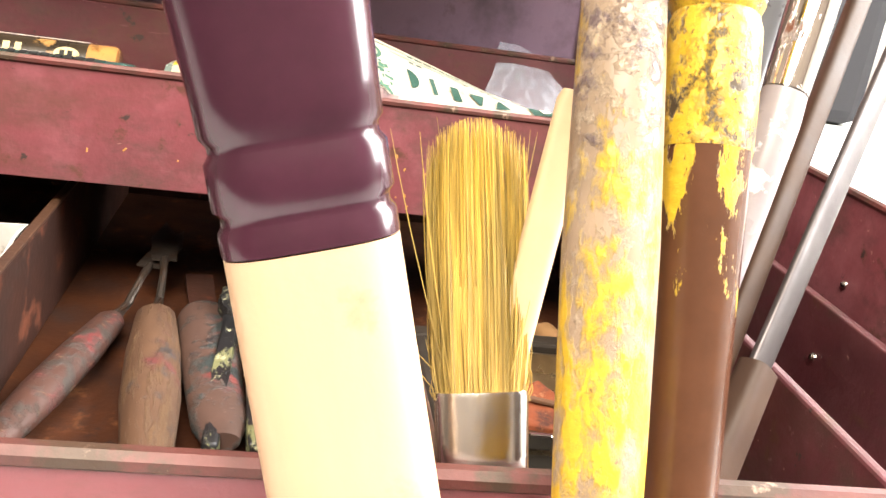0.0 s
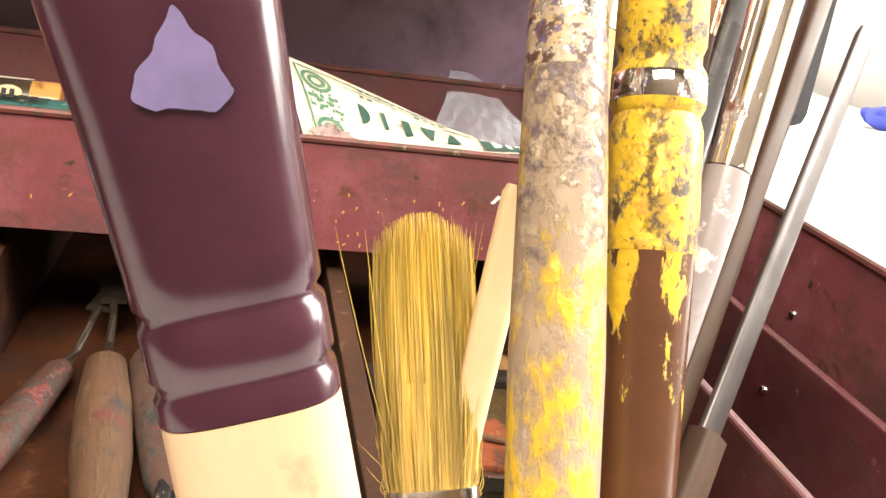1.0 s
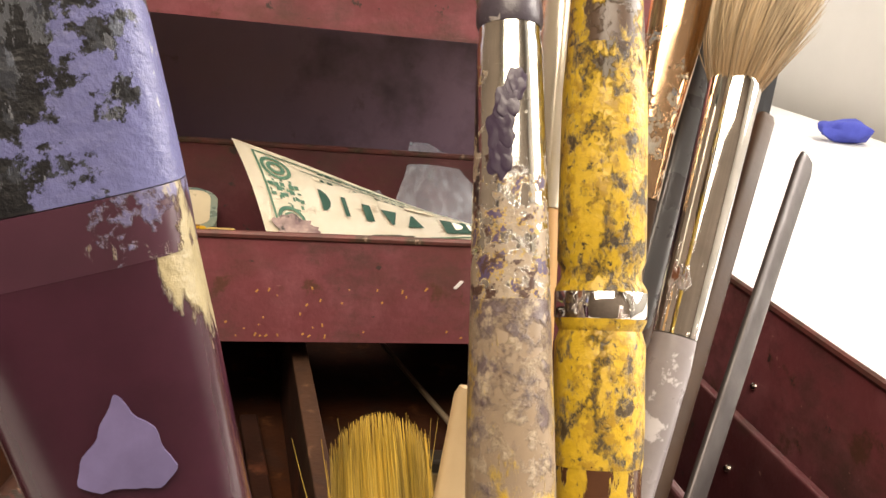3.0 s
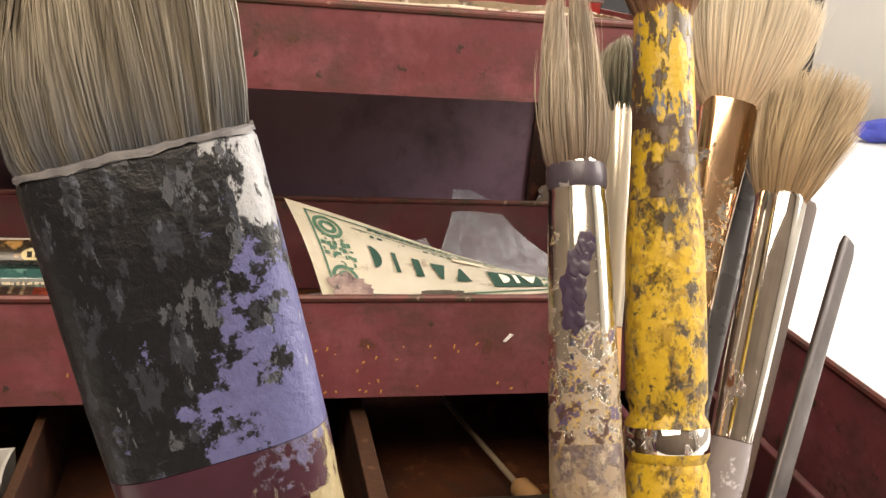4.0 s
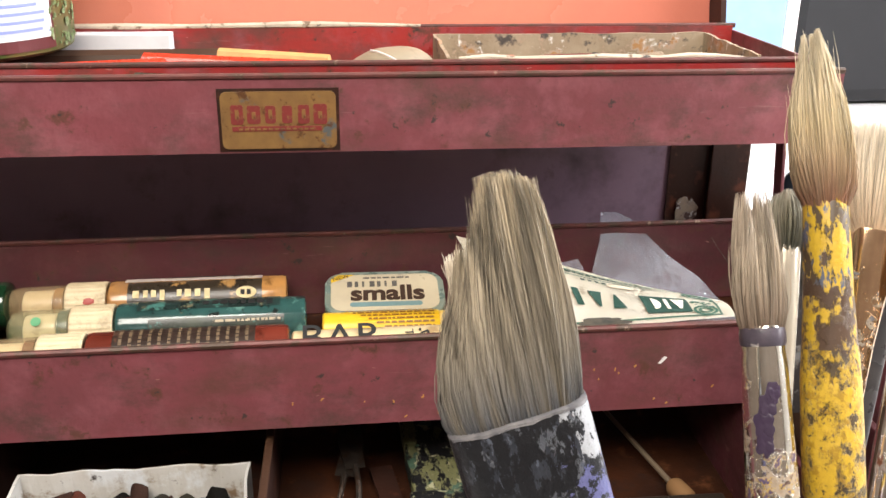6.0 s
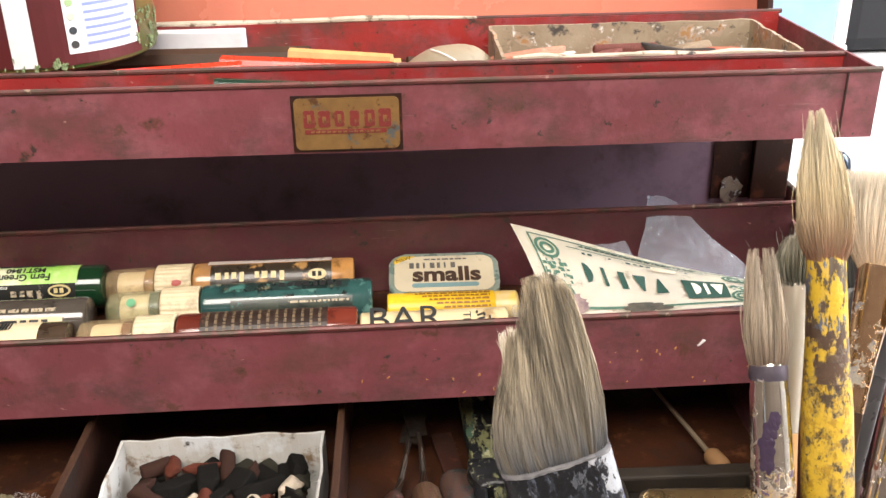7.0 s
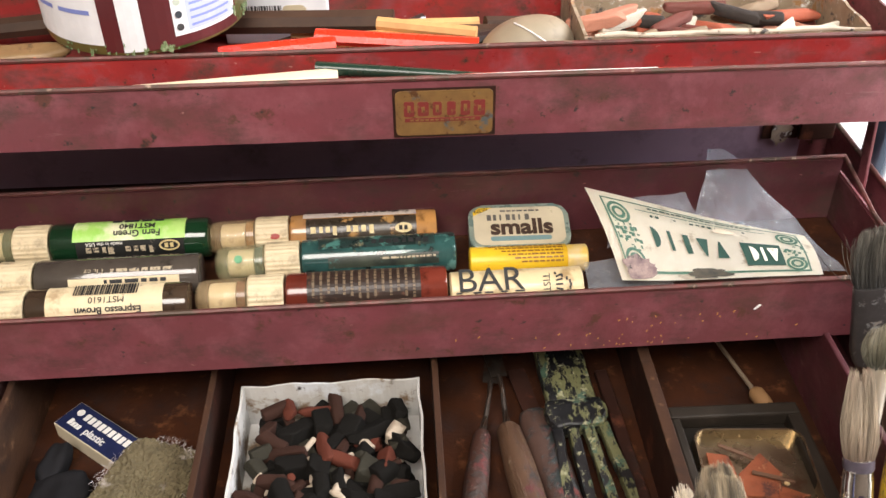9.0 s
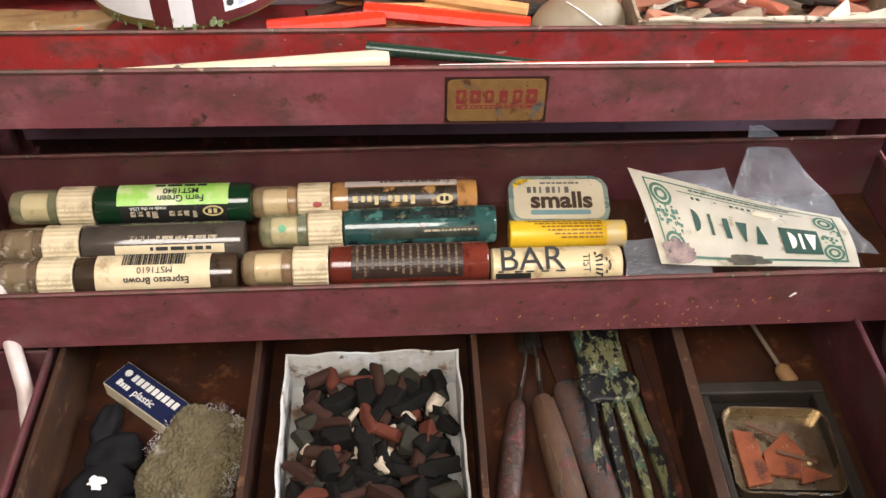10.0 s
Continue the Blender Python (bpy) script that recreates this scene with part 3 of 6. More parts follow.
G = {
    "fern": glossy("dark_green_ink", (0.008, 0.035, 0.014)),
    "grey": glossy("grey_brown_ink", (0.078, 0.064, 0.052)),
    "brown": glossy("dark_brown_ink", (0.055, 0.035, 0.022)),
    "amber": glossy("amber_ink", (0.50, 0.24, 0.07), (0.30, 0.16, 0.07)),
    "teal": surface("teal_ink", (0.035, 0.10, 0.092), (0.016, 0.045, 0.042), 45, 0.14, spots=[((0.10, 0.21, 0.18), 0.56, 70), ((0.012, 0.018, 0.016), 0.57, 90), ((0.15, 0.13, 0.06), 0.63, 110)], bumpy=0.03, coat=0.5, sharp=0.06),
    "oxblood": glossy("oxblood_ink", (0.16, 0.03, 0.018)),
}
CAPG = surface("green_stained_cap", (0.56, 0.50, 0.30), (0.33, 0.32, 0.17), 90, 0.22, spots=[((0.07, 0.16, 0.07), 0.58, 70), ((0.15, 0.11, 0.06), 0.6, 160)], bumpy=0.05, sharp=0.12, coat=0.3)
CAPA = surface("cloudy_cream_cap", (0.62, 0.47, 0.27), (0.42, 0.29, 0.15), 55, 0.22, spots=[((0.22, 0.14, 0.07), 0.58, 60), ((0.72, 0.62, 0.42), 0.6, 90), ((0.12, 0.08, 0.05), 0.62, 200)], bumpy=0.05, coat=0.3, sharp=0.14)
CAPD = surface("grimy_clear_cap", (0.22, 0.15, 0.09), (0.11, 0.075, 0.045), 90, 0.2, spots=[((0.5, 0.44, 0.34), 0.555, 140)], bumpy=0.05, coat=0.3, sharp=0.08)
for cap_mat, clearness in ((CAPG, 0.34), (CAPA, 0.34), (CAPD, 0.72)):
    cap_mat.node_tree.nodes["Principled BSDF"].inputs["Alpha"].default_value = clearness
LABG = surface("lime_green_label", (0.26, 0.58, 0.07), (0.45, 0.66, 0.2), 60, 0.45, spots=[((0.80, 0.76, 0.55), 0.52, 32)], bumpy=0.05, sharp=0.16)
GOLD = surface("pale_gold_ink", (0.62, 0.50, 0.24), (0.44, 0.34, 0.15), 300, 0.45, bumpy=0.0)
LABC = surface("cream_label", (0.72, 0.60, 0.39), (0.58, 0.45, 0.27), 50, 0.6, spots=[((0.36, 0.25, 0.14), 0.60, 45), ((0.14, 0.10, 0.07), 0.635, 150)], bumpy=0.08, sharp=0.1)
LABK = surface("black_label", (0.010, 0.011, 0.010), (0.018, 0.017, 0.015), 60, 0.6, spots=[((0.07, 0.06, 0.05), 0.62, 160)], bumpy=0.05, spec=0.2)
rng = random.Random(11)


def wrap_print(b, r, x0, x1, angle, h, mat, turn=180, name="print"):
    c = (x0 + x1) / 2
    bars([(x, -h / 2, w, h) for x, y, w, h in word_bars(rng, -(x1 - x0) / 2, (x1 - x0) / 2, 0, h)], mat, b, on_round(r, c, angle, turn), name)


def block_word(b, r, x0, x1, angle, h, mat, count, seed):
    """A maker's word as plain blocks of uneven width and height, upside down round a bottle."""
    rb = random.Random(seed)
    c, out, x = (x0 + x1) / 2, [], -(x1 - x0) / 2
    step = (x1 - x0) / count
    for k in range(count):
        hh = h * (1.0 if k == 0 else rb.uniform(0.66, 0.8))
        out.append((x, -h / 2, step * rb.uniform(0.5, 0.78), hh))
        x += step
    bars(out, mat, b, on_round(r, c, angle, 180), "print")


# fern green
r = 0.0132
b = spray_bottle((-0.386, 0.0985, TF + 0.0055), 0.157, r, G["fern"], CAPG, "small spray bottle of dark green ink with a lime label")
part("label", arc_strip(r, 0.071, 0.1425, -30, 52), LABG, b, "lime green paper label")
part("label", arc_strip(r, 0.073, 0.1415, 52, 110), LABK, b, "black paper label")
letters("Fern Green", 0.0064, M["ink"], b, on_round(r + 0.0003, 0.112, 33, 180), bold=0.0001)
letters("MST1840", 0.0060, M["ink"], b, on_round(r + 0.0003, 0.112, 10, 180), bold=0.0001)
wrap_print(b, r + 0.0003, 0.094, 0.128, -12, 0.0024, M["ink"])
letters("made in the USA", 0.0034, M["inkw"], b, on_round(r + 0.0003, 0.091, 60, 180))
block_word(b, r + 0.0003, 0.103, 0.122, 78, 0.0050, M["tan"], 4, 1)
block_word(b, r + 0.0003, 0.078, 0.097, 78, 0.0050, M["tan"], 4, 2)
em = part("emblem", lathe([(0.0066, 0), (0.0066, 0.0003)], 24, 1.0, 0.55), GOLD, b, "pale gold oval emblem", m=on_round(r + 0.0002, 0.1325, 70))
part("emblem_field", lathe([(0.0054, 0.0003), (0.0054, 0.0005)], 24, 1.0, 0.46), LABK, em)
bars([(-0.003, -0.0014, 0.0022, 0.003), (0.0004, -0.0014, 0.0022, 0.003)], GOLD, em, pose(0, 0, 0.0005))
# grey
b = spray_bottle((-0.3895, 0.0672, TF), 0.158, r, G["grey"], CAPD, "small spray bottle of grey-brown ink, grimy cap")
part("label", arc_strip(r, 0.078, 0.146, 52, 84), LABC, b, "torn cream label")
letters("1 fl. oz.", 0.0046, M["tan"], b, on_round(r + 0.0001, 0.0935, 33, 180))
wrap_print(b, r, 0.104, 0.142, 33, 0.0022, M["tan"])
wrap_print(b, r + 0.0002, 0.1, 0.138, 62, 0.0024, M["ink"])
# espresso brown
b = spray_bottle((-0.384, 0.0385, TF), 0.150, r, G["brown"], CAPD, "small spray bottle of dark brown ink with a barcode label")
part("label", arc_strip(r, 0.066, 0.135, -25, 84), LABC, b, "yellowed cream barcode label")
x = 0.082
bc = []
while x < 0.12:
    w = rng.choice((0.0004, 0.0007, 0.0012))
    bc.append((x - 0.101, -0.0045, w, 0.009))
    x += w + rng.choice((0.0004, 0.0008))
bars(bc, M["ink"], b, on_round(r + 0.0002, 0.101, 0, 180), "barcode")
letters("MST1610", 0.0056, M["ink"], b, on_round(r + 0.0003, 0.102, 31, 180))
letters("Espresso Brown", 0.0060, M["ink"], b, on_round(r + 0.0003, 0.103, 58, 180), bold=0.0001)
# amber
b = spray_bottle((-0.2302, 0.0992, TF + 0.0045), 0.1495, 0.0126, G["amber"], CAPA, "small spray bottle of amber ink with a dark label")
part("label", arc_strip(0.0126, 0.064, 0.136, 8, 80), surface("worn_black_gold_label", (0.022, 0.017, 0.013), (0.05, 0.035, 0.02), 60, 0.3, spots=[((0.36, 0.20, 0.07), 0.57, 70), ((0.13, 0.08, 0.12), 0.63, 120)], bumpy=0.05, sharp=0.06), b, "worn black label with gold showing through")
part("barcode_label", arc_strip(0.0128, 0.062, 0.136, -22, 6), surface("lilac_smeared_label", (0.60, 0.52, 0.44), (0.46, 0.38, 0.36), 60, 0.6, spots=[((0.22, 0.16, 0.24), 0.56, 60), ((0.12, 0.08, 0.06), 0.6, 150)], bumpy=0.08, sharp=0.06), b, "cream label strip smeared lilac")
block_word(b, 0.0129, 0.088, 0.108, 50, 0.0058, GOLD, 4, 3)
block_word(b, 0.0129, 0.066, 0.084, 50, 0.0058, GOLD, 4, 4)
em = part("emblem", lathe([(0.0056, 0), (0.0056, 0.0003)], 24, 1.0, 0.6), GOLD, b, "pale gold oval emblem", m=on_round(0.0128, 0.1275, 50))
bars([(-0.003, -0.0014, 0.0022, 0.003), (0.0004, -0.0014, 0.0022, 0.003)], LABK, em, pose(0, 0, 0.0003))
wrap_print(b, 0.0130, 0.085, 0.125, -12, 0.0014, M["ink"])
part("paint_spot", lump(0.0026, 0.0016, 0.0003, 31, 3, 0.4), plain("dull_red_spot", (0.36, 0.06, 0.05), 0.5), b, "dull red spot on the collar", m=on_round(0.0121, 0.044, 58))
# teal
b = spray_bottle((-0.2235, 0.0745, TF + 0.001), 0.1535, 0.0128, G["teal"], CAPG, "small spray bottle of teal ink with a worn label", yaw=0.6)
part("label", arc_strip(0.0128, 0.066, 0.140, -35, 26), surface("worn_teal_label", (0.012, 0.016, 0.015), (0.022, 0.05, 0.045), 60, 0.3, spots=[((0.06, 0.17, 0.145), 0.55, 110), ((0.16, 0.15, 0.09), 0.62, 90)], bumpy=0.1, sharp=0.04), b, "worn blackened label")
part("label", arc_strip(0.0128, 0.072, 0.142, 50, 84), surface("dark_teal_stained_label", (0.014, 0.018, 0.017), (0.05, 0.06, 0.04), 70, 0.4, spots=[((0.05, 0.15, 0.13), 0.62, 120)], bumpy=0.05, sharp=0.05), b, "black stained label")
block_word(b, 0.0130, 0.098, 0.136, 12, 0.0046, M["ink"], 8, 5)
wrap_print(b, 0.0130, 0.105, 0.14, 60, 0.0013, M["tan"])
part("cap_dot", lathe([(0.0026, 0), (0.0026, 0.0003)], 16), plain("green_dot", (0.10, 0.34, 0.16)), b, "round green mark", m=on_round(0.0112, 0.0155, 40))
# oxblood
b = spray_bottle((-0.2313, 0.0415, TF), 0.1535, 0.0132, G["oxblood"], CAPA, "small spray bottle of reddish brown ink with fine print")
part("label", arc_strip(0.0132, 0.068, 0.137, -25, 84), surface("brown_black_label", (0.024, 0.016, 0.013), (0.04, 0.024, 0.018), 60, 0.35, spots=[((0.09, 0.045, 0.03), 0.6, 120)], bumpy=0.05, spec=0.3, sharp=0.08), b, "dark printed label")
bm = bmesh.new()
for k in range(14):
    x = -0.0315 + k * 0.0047
    reach = rng.uniform(0.0075, 0.0125)
    for y, q, w, h in word_bars(rng, -0.0095, reach, 0, 0.0010):
        a0, a1 = math.degrees(y / 0.0134) + 22, math.degrees((y + w) / 0.0134) + 22
        bm.faces.new([bm.verts.new((0.1025 + xx, -0.01355 * math.sin(radians(a)), 0.01355 * math.cos(radians(a)))) for a, xx in ((a0, x), (a1, x), (a1, x + 0.0016), (a0, x + 0.0016))])
bmesh.ops.recalc_face_normals(bm, faces=bm.faces)
part("print", bm, surface("faint_tan_ink", (0.17, 0.115, 0.065), (0.09, 0.06, 0.035), 900, 0.6, bumpy=0.0), b)

# cream tube with a word
b = thing("paper_tube", (0, 0, 0), "cream paper-wrapped glue tube lettered in black", "tube", m=pose(-0.0765, 0.0370, TF + 0.0122))
part("body", along_x([(0.0110, 0), (0.0122, 0.001), (0.0122, 0.0808), (0.011, 0.0818)], 32), surface("yellowed_wrapper", (0.70, 0.57, 0.34), (0.58, 0.45, 0.25), 45, 0.35, spots=[((0.34, 0.23, 0.11), 0.61, 45), ((0.10, 0.07, 0.04), 0.66, 140)], bumpy=0.08, sharp=0.08, coat=0.2), b, smooth=True)
letters("BAR", 0.0225, M["ink"], b, on_round(0.0123, 0.0245, 24))
for x0, x1 in ((0.0032, 0.0068), (0.0135, 0.0185), (0.0205, 0.0255), (0.0300, 0.0345), (0.0390, 0.0450)):
    part("serif", boxed(x0 - 0.0245, x1 - 0.0245, -0.0083, -0.0073, 0, 0.00025), M["ink"], b, m=on_round(0.0123, 0.0245, 24))
letters("TIST", 0.0062, M["ink"], b, on_round(0.0123, 0.0585, 38, -90))
for k in range(9):
    a = 10 + 9 * k
    part("print", boxed(-0.0006, 0.0006, -0.0011, 0.0011, 0, 0.00015), M["ink"], b, m=on_round(0.0123, 0.0735 - 0.000007 * (a - 46) ** 2, a))
for k in range(5):
    part("print", boxed(-0.0022, 0.0022, -0.0006, 0.0006, 0, 0.00015), M["ink"], b, m=on_round(0.0123, 0.0665, 18 + 13 * k, 25 - 12 * k))
part("label", arc_strip(0.0122, 0.002, 0.024, 62, 84), LABK, b, "black printed block")

# yellow tube
b = thing("lip_balm_tube", (0, 0, 0), "bright yellow printed plastic tube", "tube", m=pose(-0.0614, 0.0695, TF + 0.0095, 0, 0, -1))
YEL = surface("yellow_plastic", (0.80, 0.52, 0.03), (0.72, 0.43, 0.02), 50, 0.3, spots=[((0.45, 0.27, 0.04), 0.621, 120)], bumpy=0.05, sharp=0.1)
part("body", along_x([(0.0086, 0), (0.0095, 0.0008), (0.0095, 0.062), (0.0089, 0.063)], 28), YEL, b, smooth=True)
part("cap", along_x([(0.0086, 0.0631), (0.009, 0.064), (0.009, 0.0755), (0.008, 0.0765)], 28), surface("worn_yellow_cap", (0.75, 0.5, 0.06), (0.6, 0.5, 0.35), 60, 0.35, bumpy=0.05), b, smooth=True)
for a in (-12, 2, 16, 30, 44, 58):
    wrap_print(b, 0.0096, 0.012 + 0.0003 * (a + 12), 0.060, a, 0.0011, plain("brown_ink_%d" % a, (0.28, 0.13, 0.02)), 0)

# mint tin
tin_m = pose(-0.0265, 0.0945, TF + 0.0060, 16, 0, -1.5)
b = thing("mint_tin", (0, 0, 0), "small rounded pale tin with a teal rim and worn print", "tin", m=tin_m)
part("body", slab(rounded(0.066, 0.037, 0.009), 0, 0.0125, 0.0012), surface("pale_teal_tin", (0.20, 0.25, 0.21), (0.28, 0.28, 0.2), 60, 0.3, 0.4, bumpy=0.08), b)
part("lid", slab(rounded(0.0666, 0.0366, 0.0092), 0.0105, 0.0165, 0.0014), surface("tin_rim", (0.16, 0.27, 0.26), (0.34, 0.36, 0.28), 60, 0.28, 0.35, bumpy=0.08), b)
part("top_print", slab(rounded(0.06, 0.031, 0.007), 0.0165, 0.0168), surface("tin_face", (0.62, 0.54, 0.38), (0.52, 0.45, 0.32), 50, 0.35, 0.1, spots=[((0.35, 0.3, 0.24), 0.599, 80)], bumpy=0.05, sharp=0.15), b, "cream printed face")
NAVY = plain("grey_blue_ink", (0.12, 0.11, 0.10), 0.5)
UMBER = plain("umber_ink", (0.055, 0.03, 0.02), 0.5)
bars([(-0.021 + 0.0042 * k, 0.0046, 0.0028 - 0.0008 * (k % 3), 0.0048) for k in range(7)], NAVY, b, pose(0, 0, 0.0168))
letters("smalls", 0.0172, UMBER, b, pose(0.0015, -0.0016, 0.0169), bold=0.0006)
letters("NEW", 0.0042, UMBER, b, pose(-0.0245, 0.0128, 0.0171, 0, 0, 18))
bars(word_bars(rng, -0.012, 0.014, 0.0118, 0.0012), NAVY, b, pose(0, 0, 0.0168))
part("corner", slab([(-0.03, 0.0088), (-0.0175, 0.0155), (-0.026, 0.0155), (-0.03, 0.012)], 0.0168, 0.01705), YEL, b, "yellow printed corner")
part("band", slab(rounded(0.040, 0.0036, 0.0017), 0.0168, 0.017), plain("teal_band", (0.18, 0.3, 0.31)), b, "teal printed band", m=pose(0.0005, -0.0106, 0))

# play banknote, bent, on edge against the front
NOTE = surface("note_paper", (0.82, 0.77, 0.66), (0.72, 0.66, 0.53), 45, 0.7, spots=[((0.46, 0.38, 0.27), 0.60, 60), ((0.12, 0.10, 0.08), 0.645, 90)], bumpy=0.1, sharp=0.08)
GREEN = surface("green_note_ink", (0.03, 0.10, 0.07), (0.07, 0.15, 0.10), 200, 0.6, bumpy=0.05)
DGREEN = surface("dark_green_note_ink", (0.010, 0.045, 0.032), (0.02, 0.06, 0.045), 120, 0.6, bumpy=0.05)
NTL, NTR, NBR, NBL = Vector((0.0110, 0.0755, 0.1872)), Vector((0.1565, 0.0665, 0.1470)), Vector((0.1385, 0.0006, 0.1690)), Vector((0.0265, 0.022, 0.1545))
NN = (NTR - NTL).cross(NBL - NTL).normalized()
if NN.z < 0:
    NN = -NN


def on_note(u, v, off=0.0):
    p = NTL.lerp(NTR, u).lerp(NBL.lerp(NBR, u), v)
    sag = -0.0025 * math.sin(math.pi * u) + 0.002 * math.sin(math.pi * v) + 0.0009 * math.sin(7 * u + 3 * v)
    return p + NN * (sag + off)


def note_patch(u0, u1, v0, v1, off, nu=1, nv=1, bm=None):
    bm = bm or bmesh.new()
    g = [[bm.verts.new(on_note(u0 + (u1 - u0) * i / nu, v0 + (v1 - v0) * j / nv, off)) for i in range(nu + 1)] for j in range(nv + 1)]
    for j in range(nv):
        for i in range(nu):
            bm.faces.new((g[j][i], g[j + 1][i], g[j + 1][i + 1], g[j][i + 1]))
    return bm


bm = note_patch(0, 1, 0, 1, 0, 24, 12)
bmesh.ops.solidify(bm, geom=bm.faces[:], thickness=0.0005)
bmesh.ops.recalc_face_normals(bm, faces=bm.faces)
note = tagged(part("play_banknote", bm, NOTE, smooth=True), "creased green-printed promotional play banknote propped in the tray", "banknote")
bm = bmesh.new()
for u0, u1, v0, v1 in ((0.05, 0.95, 0.07, 0.085), (0.05, 0.95, 0.90, 0.93), (0.05, 0.058, 0.07, 0.93), (0.942, 0.95, 0.07, 0.93), (0.2, 0.8, 0.155, 0.165)):
    note_patch(u0, u1, v0, v1, 0.0004, max(1, int(24 * (u1 - u0))), max(1, int(12 * (v1 - v0))), bm)
part("border", bm, GREEN, note, "green engraved border")


def note_ring(cu, cv, ru, rv, w):
    bm = bmesh.new()
    ring = []
    for k in range(21):
        a = 2 * math.pi * k / 20
        ring.append([bm.verts.new(on_note(cu + s * ru * math.cos(a), cv + s * rv * math.sin(a), 0.0005)) for s in (1.0, 1.0 - w)])
    for p, q in zip(ring, ring[1:]):
        bm.faces.new((p[0], q[0], q[1], p[1]))
    return part("rosette", bm, GREEN, note, "round green rosette")


for cu in (0.11, 0.89):
    for cv in (0.24, 0.78):
        note_ring(cu, cv, 0.05, 0.13, 0.25)
        note_ring(cu, cv, 0.03, 0.075, 0.45)
bm = bmesh.new()
for k in range(60):
    u, v = rng.choice((rng.uniform(0.06, 0.16), rng.uniform(0.84, 0.94))), rng.uniform(0.34, 0.68)
    note_patch(u, u + rng.uniform(0.006, 0.02), v, v + rng.uniform(0.01, 0.05), 0.0004, 1, 1, bm)
tagged(part("engraving", bm, GREEN, note), kind="stuff")


def note_shape(outline, name, mat, off, label=""):
    """A plain printed shape on the note, from corners in its own two directions."""
    bm = bmesh.new()
    bm.faces.new([bm.verts.new(on_note(u, v, off)) for u, v in outline])
    bmesh.ops.triangulate(bm, faces=bm.faces[:])
    return part(name, bm, mat, note, label)


def note_row(u0, v0, du, dv, h, mat, off):
    """A row of plain upright forms of print: a half disc, two bars, two wedges."""
    for k in range(5):
        u, v = u0 + du * k, v0 + dv * k
        if k == 0:
            note_shape([(u - 0.008 + 0.034 * math.cos(a), v + h * 0.5 + h * 0.5 * math.sin(a)) for a in [radians(-90 + 18 * q) for q in range(11)]], "print", mat, off)
        elif k in (1, 2):
            w = 0.008 if k == 1 else 0.014
            note_shape([(u - w, v), (u + w, v), (u + w, v + h), (u - w, v + h)], "print", mat, off)
        else:
            a, b = (v + h, v) if k == 3 else (v, v + h)
            note_shape([(u - 0.004, a), (u + 0.004, a), (u + 0.026, b), (u - 0.028, b)], "print", mat, off)


note_row(0.245, 0.36, 0.078, 0.022, 0.26, DGREEN, 0.0007)
part("block", note_patch(0.655, 0.835, 0.42, 0.82, 0.0006, 6, 4), DGREEN, note, "dark green printed block")
note_shape([(0.690 + 0.03 * math.cos(a), 0.62 + 0.13 * math.sin(a)) for a in [radians(-90 + 18 * q) for q in range(11)]], "block_print", NOTE, 0.0011)
note_shape([(0.738, 0.50), (0.752, 0.50), (0.752, 0.75), (0.738, 0.75)], "block_print", NOTE, 0.0011)
note_shape([(0.789, 0.75), (0.797, 0.75), (0.820, 0.50), (0.768, 0.50)], "block_print", NOTE, 0.0011)
bm = bmesh.new()
u = 0.26
while u < 0.74:
    w = rng.uniform(0.008, 0.03)
    note_patch(u, u + w, 0.105, 0.128, 0.0007, 1, 1, bm)
    if rng.random() < 0.5:
        note_patch(u, u + 0.7 * w, 0.20, 0.215 + 0.02 * rng.random(), 0.0005, 1, 1, bm)
    u += w + 0.006
tagged(part("fine_print", bm, DGREEN, note), kind="stuff")


def note_stain(cu, cv, ru, rv, seed, mat, name, label):
    """An irregular dried stain on the note."""
    ring = []
    for k in range(40):
        a = 2 * math.pi * k / 40
        w = 1 + 0.45 * noise.noise(Vector((1.6 * math.cos(a), 1.6 * math.sin(a), seed))) + 0.25 * noise.noise(Vector((5 * math.cos(a), 5 * math.sin(a), seed)))
        ring.append((min(0.99, max(0.01, cu + ru * w * math.cos(a))), min(0.99, max(0.01, cv + rv * w * math.sin(a)))))
    bm = bmesh.new()
    mid = bm.verts.new(on_note(cu, cv, 0.0010))
    inner = [bm.verts.new(on_note(0.5 * (u + cu), 0.5 * (v + cv), 0.0010)) for u, v in ring]
    outer = [bm.verts.new(on_note(u, v, 0.0010)) for u, v in ring]
    for k in range(40):
        q = (k + 1) % 40
        bm.faces.new((mid, inner[k], inner[q]))
        bm.faces.new((inner[k], outer[k], outer[q], inner[q]))
    bmesh.ops.recalc_face_normals(bm, faces=bm.faces)
    part(name, bm, mat, note, label)


note_stain(0.46, 0.93, 0.10, 0.07, 2.0, surface("black_stain_on_paper", (0.025, 0.025, 0.022), (0.10, 0.085, 0.06), 160, 0.7, bumpy=0.1), "ink_stain", "black stain at the lower edge")
note_stain(0.11, 0.87, 0.085, 0.13, 5.0, surface("plum_smudge", (0.10, 0.055, 0.065), (0.34, 0.25, 0.22), 180, 0.6, spots=[((0.03, 0.025, 0.025), 0.56, 120)], bumpy=0.3, sharp=0.06), "smudge", "dried plum paint smudge")
note_stain(0.60, 0.26, 0.05, 0.05, 7.0, surface("tan_stain_on_paper", (0.48, 0.40, 0.29), (0.62, 0.55, 0.42), 180, 0.7, bumpy=0.05), "stain", "faint tan stain")

